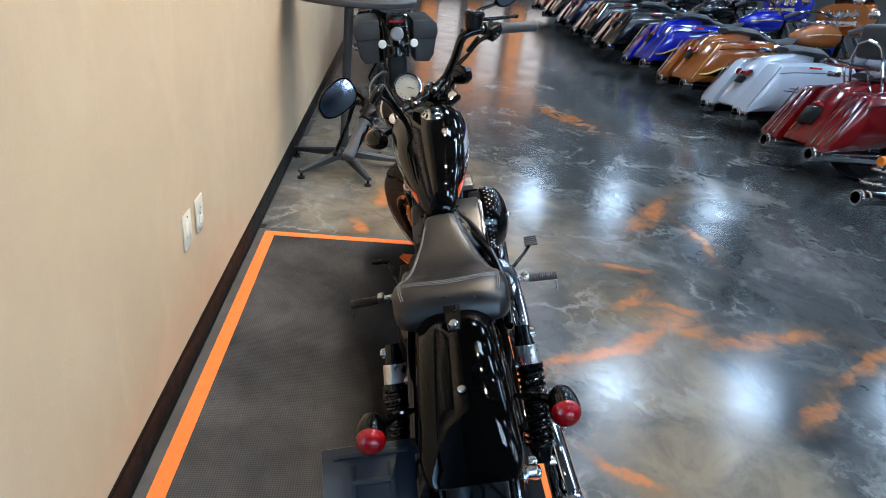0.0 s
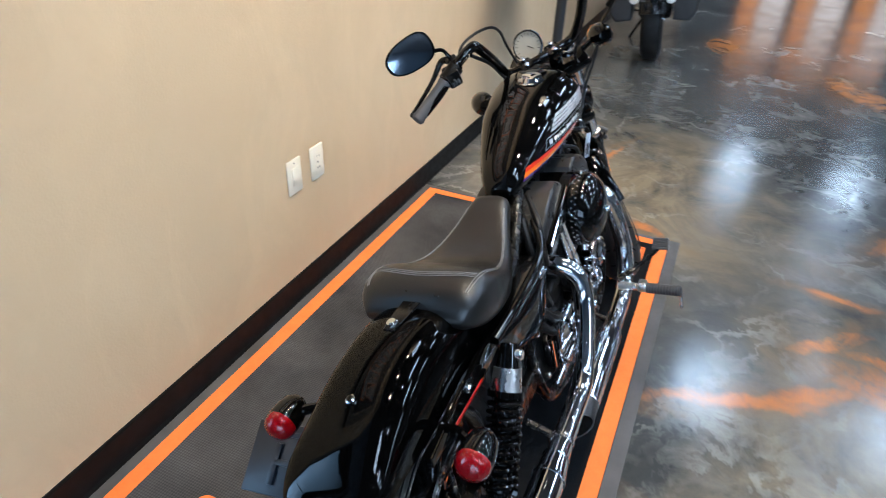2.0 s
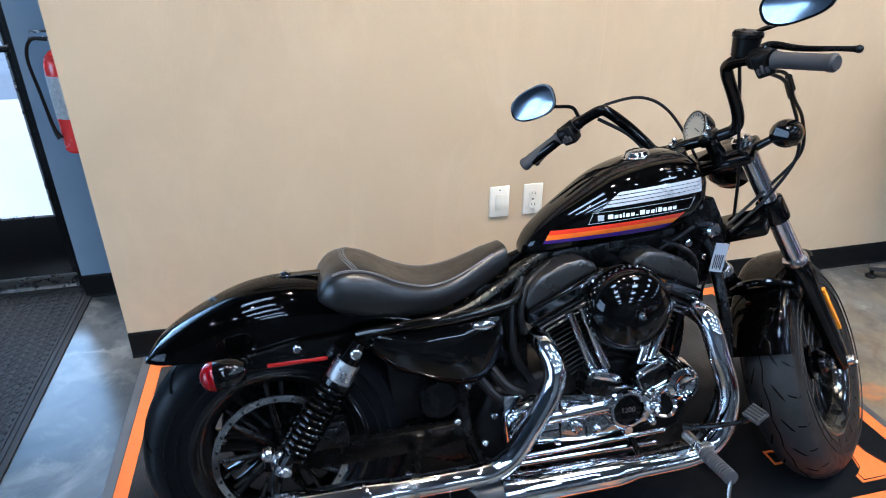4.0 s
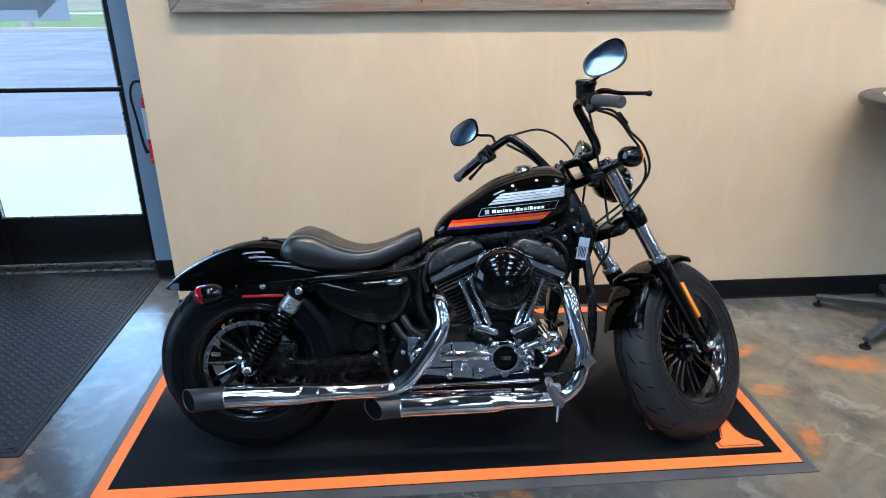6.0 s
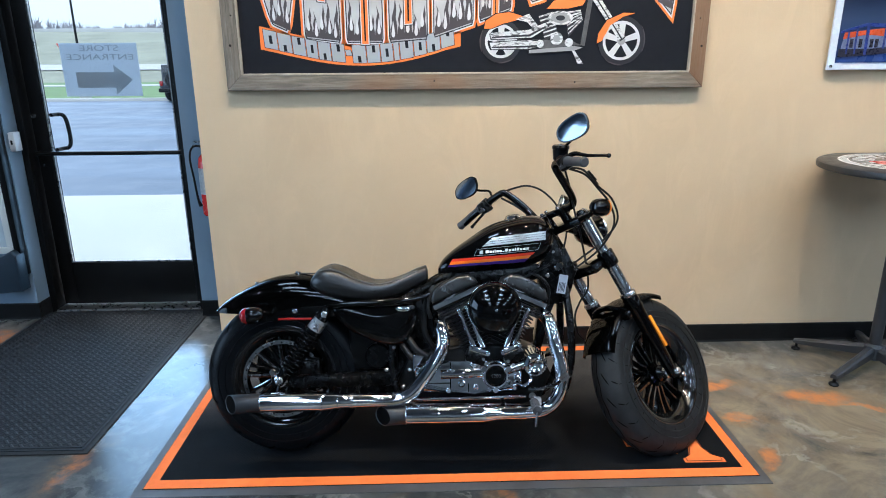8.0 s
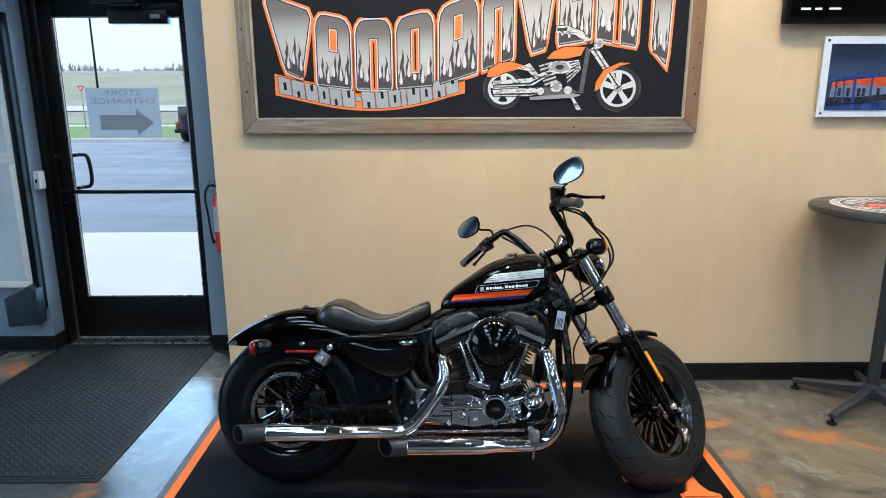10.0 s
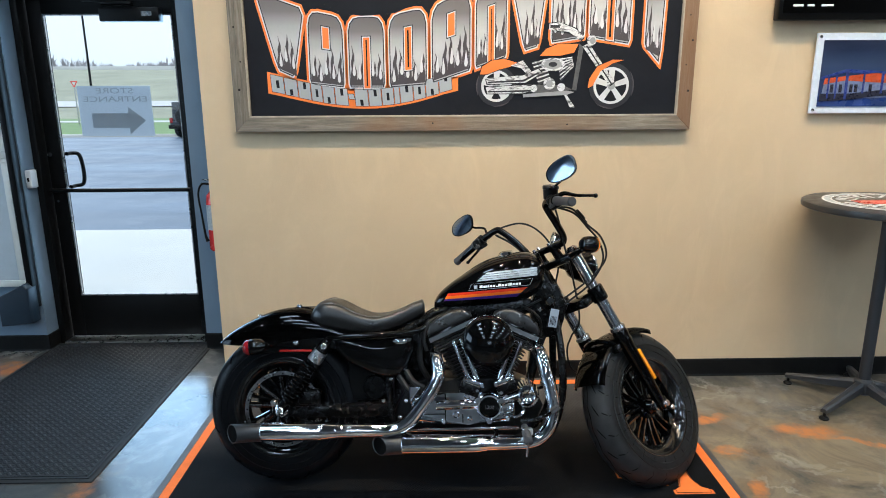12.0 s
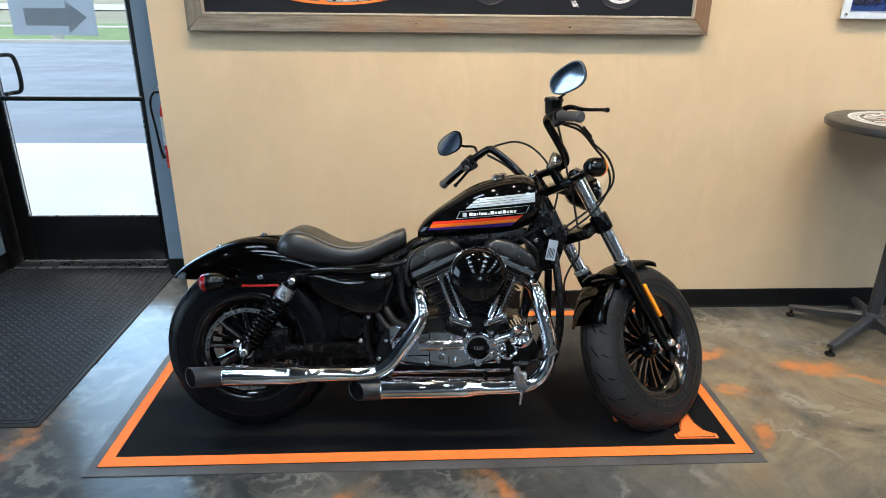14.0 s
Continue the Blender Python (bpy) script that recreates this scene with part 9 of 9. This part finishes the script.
    for x, z, w, t in ((-0.22, 0.80, 0.11, 0.05), (-0.12, 0.83, 0.15, 0.09), (0.10, 0.82, 0.16, 0.10), (0.18, 0.77, 0.17, 0.09), (0.36, 0.73, 0.18, 0.09), (0.52, 0.75, 0.13, 0.08), (0.62, 0.80, 0.07, 0.05)):
        rings.append([(x, w * math.cos(a) ** 1 if abs(math.cos(a)) < 1 else w * math.copysign(1, math.cos(a)), z - t / 2 + t / 2 * math.sin(a)) for a in [2 * math.pi * q / 16 for q in range(16)]])
    part("seat", skin(bm_new(), rings), SEAT_BLACK, k, "black seat", smooth=60)
    # tank
    rings = []
    for x, zt, zb, w in ((0.56, 0.80, 0.74, 0.04), (0.64, 0.86, 0.71, 0.11), (0.78, 0.93, 0.68, 0.155), (0.94, 0.95, 0.68, 0.165), (1.06, 0.93, 0.70, 0.14), (1.12, 0.88, 0.74, 0.08)):
        rings.append([(x, math.copysign(abs(math.cos(a)) ** 0.8, math.cos(a)) * w, (zt + zb) / 2 + math.copysign(abs(math.sin(a)) ** 0.8, math.sin(a)) * (zt - zb) / 2) for a in [2 * math.pi * q / 20 for q in range(20)]])
    tk = part("fuel_tank", skin(bm_new(), rings), paint, k, "painted fuel tank", smooth=60)
    for s in (-1, 1):
        part("pinstripe", tube(bm_new(), [(0.66, s * 0.13, 0.80), (0.85, s * 0.166, 0.83), (1.04, s * 0.15, 0.84)], 0.006, 6), trim, tk)
    part("tank_console", box(bm_new(), 0.66, 1.0, -0.03, 0.03, 0.925, 0.965, 0.012), CHROME, tk)
    # engine
    b = bm_new()
    box(b, 0.52, 1.02, -0.14, 0.14, 0.20, 0.45, 0.05, 3)
    part("crankcase", b, BLACK_SATIN, k)
    for tilt in (-22, 22):
        b = bm_new()
        for q in range(7):
            box(b, -0.085, 0.085, -0.10, 0.10, 0.12 + q * 0.024, 0.132 + q * 0.024, 0.003, 1)
        box(b, -0.06, 0.06, -0.08, 0.08, 0.0, 0.30, 0.01)
        part("cylinder", b, BLACK_SATIN, k, "", Matrix.Translation((0.78, 0, 0.36)) @ Matrix.Rotation(radians(tilt), 4, "Y"))
        b = bm_new()
        box(b, -0.095, 0.095, -0.11, 0.11, 0.285, 0.345, 0.025, 3)
        part("rocker_cover", b, CHROME, k, "", Matrix.Translation((0.78, 0, 0.36)) @ Matrix.Rotation(radians(tilt), 4, "Y"))
    b = bm_new()
    lathe(b, [(0, 0.24), (0.07, 0.235), (0.095, 0.21), (0.095, 0.12)], (0.78, 0, 0.58), (0, -1, 0), 28)
    part("air_cleaner", b, CHROME, k)
    b = bm_new()
    tube(b, [(0.60, -0.10, 0.52), (0.56, -0.20, 0.45), (0.52, -0.26, 0.32), (0.45, -0.27, 0.24)], 0.024, 12)
    tube(b, [(0.98, -0.10, 0.52), (1.04, -0.18, 0.42), (0.98, -0.25, 0.30), (0.70, -0.27, 0.24), (0.45, -0.27, 0.235)], 0.024, 12)
    part("exhaust_pipe", b, CHROME, k)
    part("frame", tube(bm_new(), [(0.1, 0, 0.60), (0.45, 0, 0.62), (0.8, 0, 0.70), (1.15, 0, 0.85), (1.12, 0, 0.5), (1.05, 0, 0.2), (0.5, 0, 0.18), (0.35, 0, 0.4), (0.1, 0, 0.34)], 0.03, 10), BLACK_SATIN, k)
    for s in (-1, 1):
        part("footboard", box(bm_new(), 0.82, 1.10, s * 0.28 - 0.05, s * 0.28 + 0.05, 0.27, 0.29, 0.006), BLACK_PLASTIC, k)
    part("side_stand", rod(bm_new(), (0.75, 0.10, 0.20), (0.68, 0.22, 0.02), 0.012, seg=8), BLACK_SATIN, k)
    # fairing or headlight
    if fairing:
        rings = []
        for x, w, z0, z1 in ((1.10, 0.40, 0.84, 1.16), (1.20, 0.38, 0.82, 1.20), (1.32, 0.28, 0.84, 1.18), (1.40, 0.14, 0.90, 1.10)):
            rings.append([(x, math.copysign(abs(math.cos(a)) ** 0.6, math.cos(a)) * w, (z0 + z1) / 2 + math.copysign(abs(math.sin(a)) ** 0.7, math.sin(a)) * (z1 - z0) / 2) for a in [2 * math.pi * q / 24 for q in range(24)]])
        fr = part("fairing", skin(bm_new(), rings), paint, k, "painted fairing", smooth=50)
        for y in (-0.2, -0.08, 0.08, 0.2):
            part("gauge", lathe(bm_new(), [(0, 0.012), (0.034, 0.012), (0.045, 0.008), (0.048, 0.0)], (1.098, y, 1.05), (-1, 0, 0.2), 18), CHROME, fr, "chrome gauge ring")
        part("dash_panel", box(bm_new(), 1.075, 1.10, -0.26, 0.26, 0.92, 0.99, 0.012), CHROME, fr, "chrome dash panel")
        b = bm_new()
        skin(b, [[(1.22, y, 1.19 - abs(y) * 0.12) for y in (-0.3, -0.15, 0, 0.15, 0.3)], [(1.14, y * 0.85, 1.36 - abs(y) * 0.3) for y in (-0.3, -0.15, 0, 0.15, 0.3)]], closed_ring=False, caps=False)
        bmesh.ops.solidify(b, geom=b.faces[:], thickness=0.004)
        part("windshield", b, CAR_GLASS, fr, "smoked windshield")
    else:
        b = bm_new()
        lathe(b, [(0, -0.1), (0.06, -0.08), (0.09, 0.0), (0.095, 0.05), (0.085, 0.06), (0, 0.07)], (1.28, 0, 0.92), (1, 0, -0.1), 24)
        part("headlight", b, CHROME, k)
    if rest:
        b = bm_new()
        for s in (-1, 1):
            tube(b, [(-0.12, s * 0.16, 0.55), (-0.20, s * 0.16, 0.80), (-0.24, s * 0.12, 0.98), (-0.25, 0, 1.03)], 0.011, 8)
        part("backrest_frame", b, CHROME, k)
        part("backrest_pad", box(bm_new(), -0.235, -0.145, -0.15, 0.15, 0.90, 1.15, 0.042, 4), SEAT_BLACK, k, "black backrest pad", smooth=50)
    if rack:
        b = bm_new()
        for y in (-0.12, -0.06, 0, 0.06, 0.12):
            tube(b, [(-0.22, y, 0.83), (-0.40, y, 0.835), (-0.50, y * 0.9, 0.87)], 0.008, 8)
        tube(b, [(-0.22, -0.14, 0.83), (-0.48, -0.14, 0.85), (-0.51, 0, 0.88), (-0.48, 0.14, 0.85), (-0.22, 0.14, 0.83)], 0.010, 8)
        tube(b, [(-0.3, -0.12, 0.83), (-0.2, -0.14, 0.6)], 0.010, 8)
        tube(b, [(-0.3, 0.12, 0.83), (-0.2, 0.14, 0.6)], 0.010, 8)
        part("luggage_rack", b, CHROME, k)
    if rack and bags == "soft":
        for s in (-1, 1):
            for dz, reach in ((0.0, 0.0), (-0.085, 0.05)):
                part("guard_rail", tube(bm_new(), [(-0.30, s * 0.10, 0.42 + dz), (-0.52 - reach, s * 0.16, 0.41 + dz), (-0.60 - reach, s * 0.27, 0.40 + dz), (-0.52 - reach, s * 0.38, 0.40 + dz), (-0.20, s * 0.40, 0.42 + dz), (0.10, s * 0.36, 0.46 + dz)], 0.013, 8, 5), CHROME, k, "chrome bag guard rail")
    return k


def parked(x, y, head=-86, lean=-7):
    """The rear axle of the machine over x, y; its heading; its lean on the stand."""
    return Matrix.Translation((x, y, 0)) @ Matrix.Rotation(radians(head), 4, "Z") @ Matrix.Rotation(radians(lean), 4, "X")


RED_P = gloss("candy_red_paint", (0.135, 0.004, 0.005))
WHITE_P = gloss("pearl_white_paint", (0.40, 0.44, 0.50))
ORANGE_P = gloss("burnt_orange_paint", (0.26, 0.072, 0.008))
BLUE_P = gloss("bright_blue_paint", (0.004, 0.010, 0.30))
DARK_P = gloss("black_touring_paint", (0.006, 0.006, 0.007))
MAROON_P = gloss("dark_maroon_paint", (0.10, 0.01, 0.012))
GOLD = plain("gold_trim", (0.6, 0.42, 0.12), 0.3, metal=0.6)
bagger("black and chrome touring motorcycle with amber turn signals", parked(2.30, -4.34), MAROON_P, None, "soft", False, True, False)
bagger("candy red touring motorcycle with luggage rack and backrest", parked(3.51, -4.36), RED_P, None, "hard", True, True, True)
bagger("pearl white touring motorcycle with black flashes on its saddlebags", parked(4.58, -4.31), WHITE_P, None, "hard", False, False, True, lines=True)
bagger("burnt orange touring motorcycle with black lower panels and gold trim", parked(5.68, -4.27), ORANGE_P, GOLD, "hard", False, False, True, lower=BLACK_GLOSS)
bagger("bright blue touring motorcycle with black lower panels and gold trim", parked(6.74, -4.2), BLUE_P, GOLD, "hard", False, False, True, lower=BLACK_GLOSS)
bagger("gloss black touring motorcycle with chrome trim", parked(7.80, -4.08), DARK_P, None, "hard", False, False, True)
bagger("gloss black touring motorcycle with chrome trim", parked(8.86, -4.05), DARK_P, None, "hard", False, False, False)
bagger("dark blue touring motorcycle with hard saddlebags", parked(9.92, -4.02), gloss("navy_touring_paint", (0.01, 0.012, 0.05)), None, "hard", True, False, True)
bagger("gloss black touring motorcycle in the row's far end", parked(10.98, -4.0), DARK_P, None, "hard", False, False, True)
bagger("dark red touring motorcycle beside black ones", parked(12.05, -4.0), MAROON_P, None, "hard", False, False, True)
bagger("black cruiser motorcycle with leather saddlebags along the tan wall", parked(4.80, -0.667, 6), DARK_P, None, "soft", False, False, False, False)
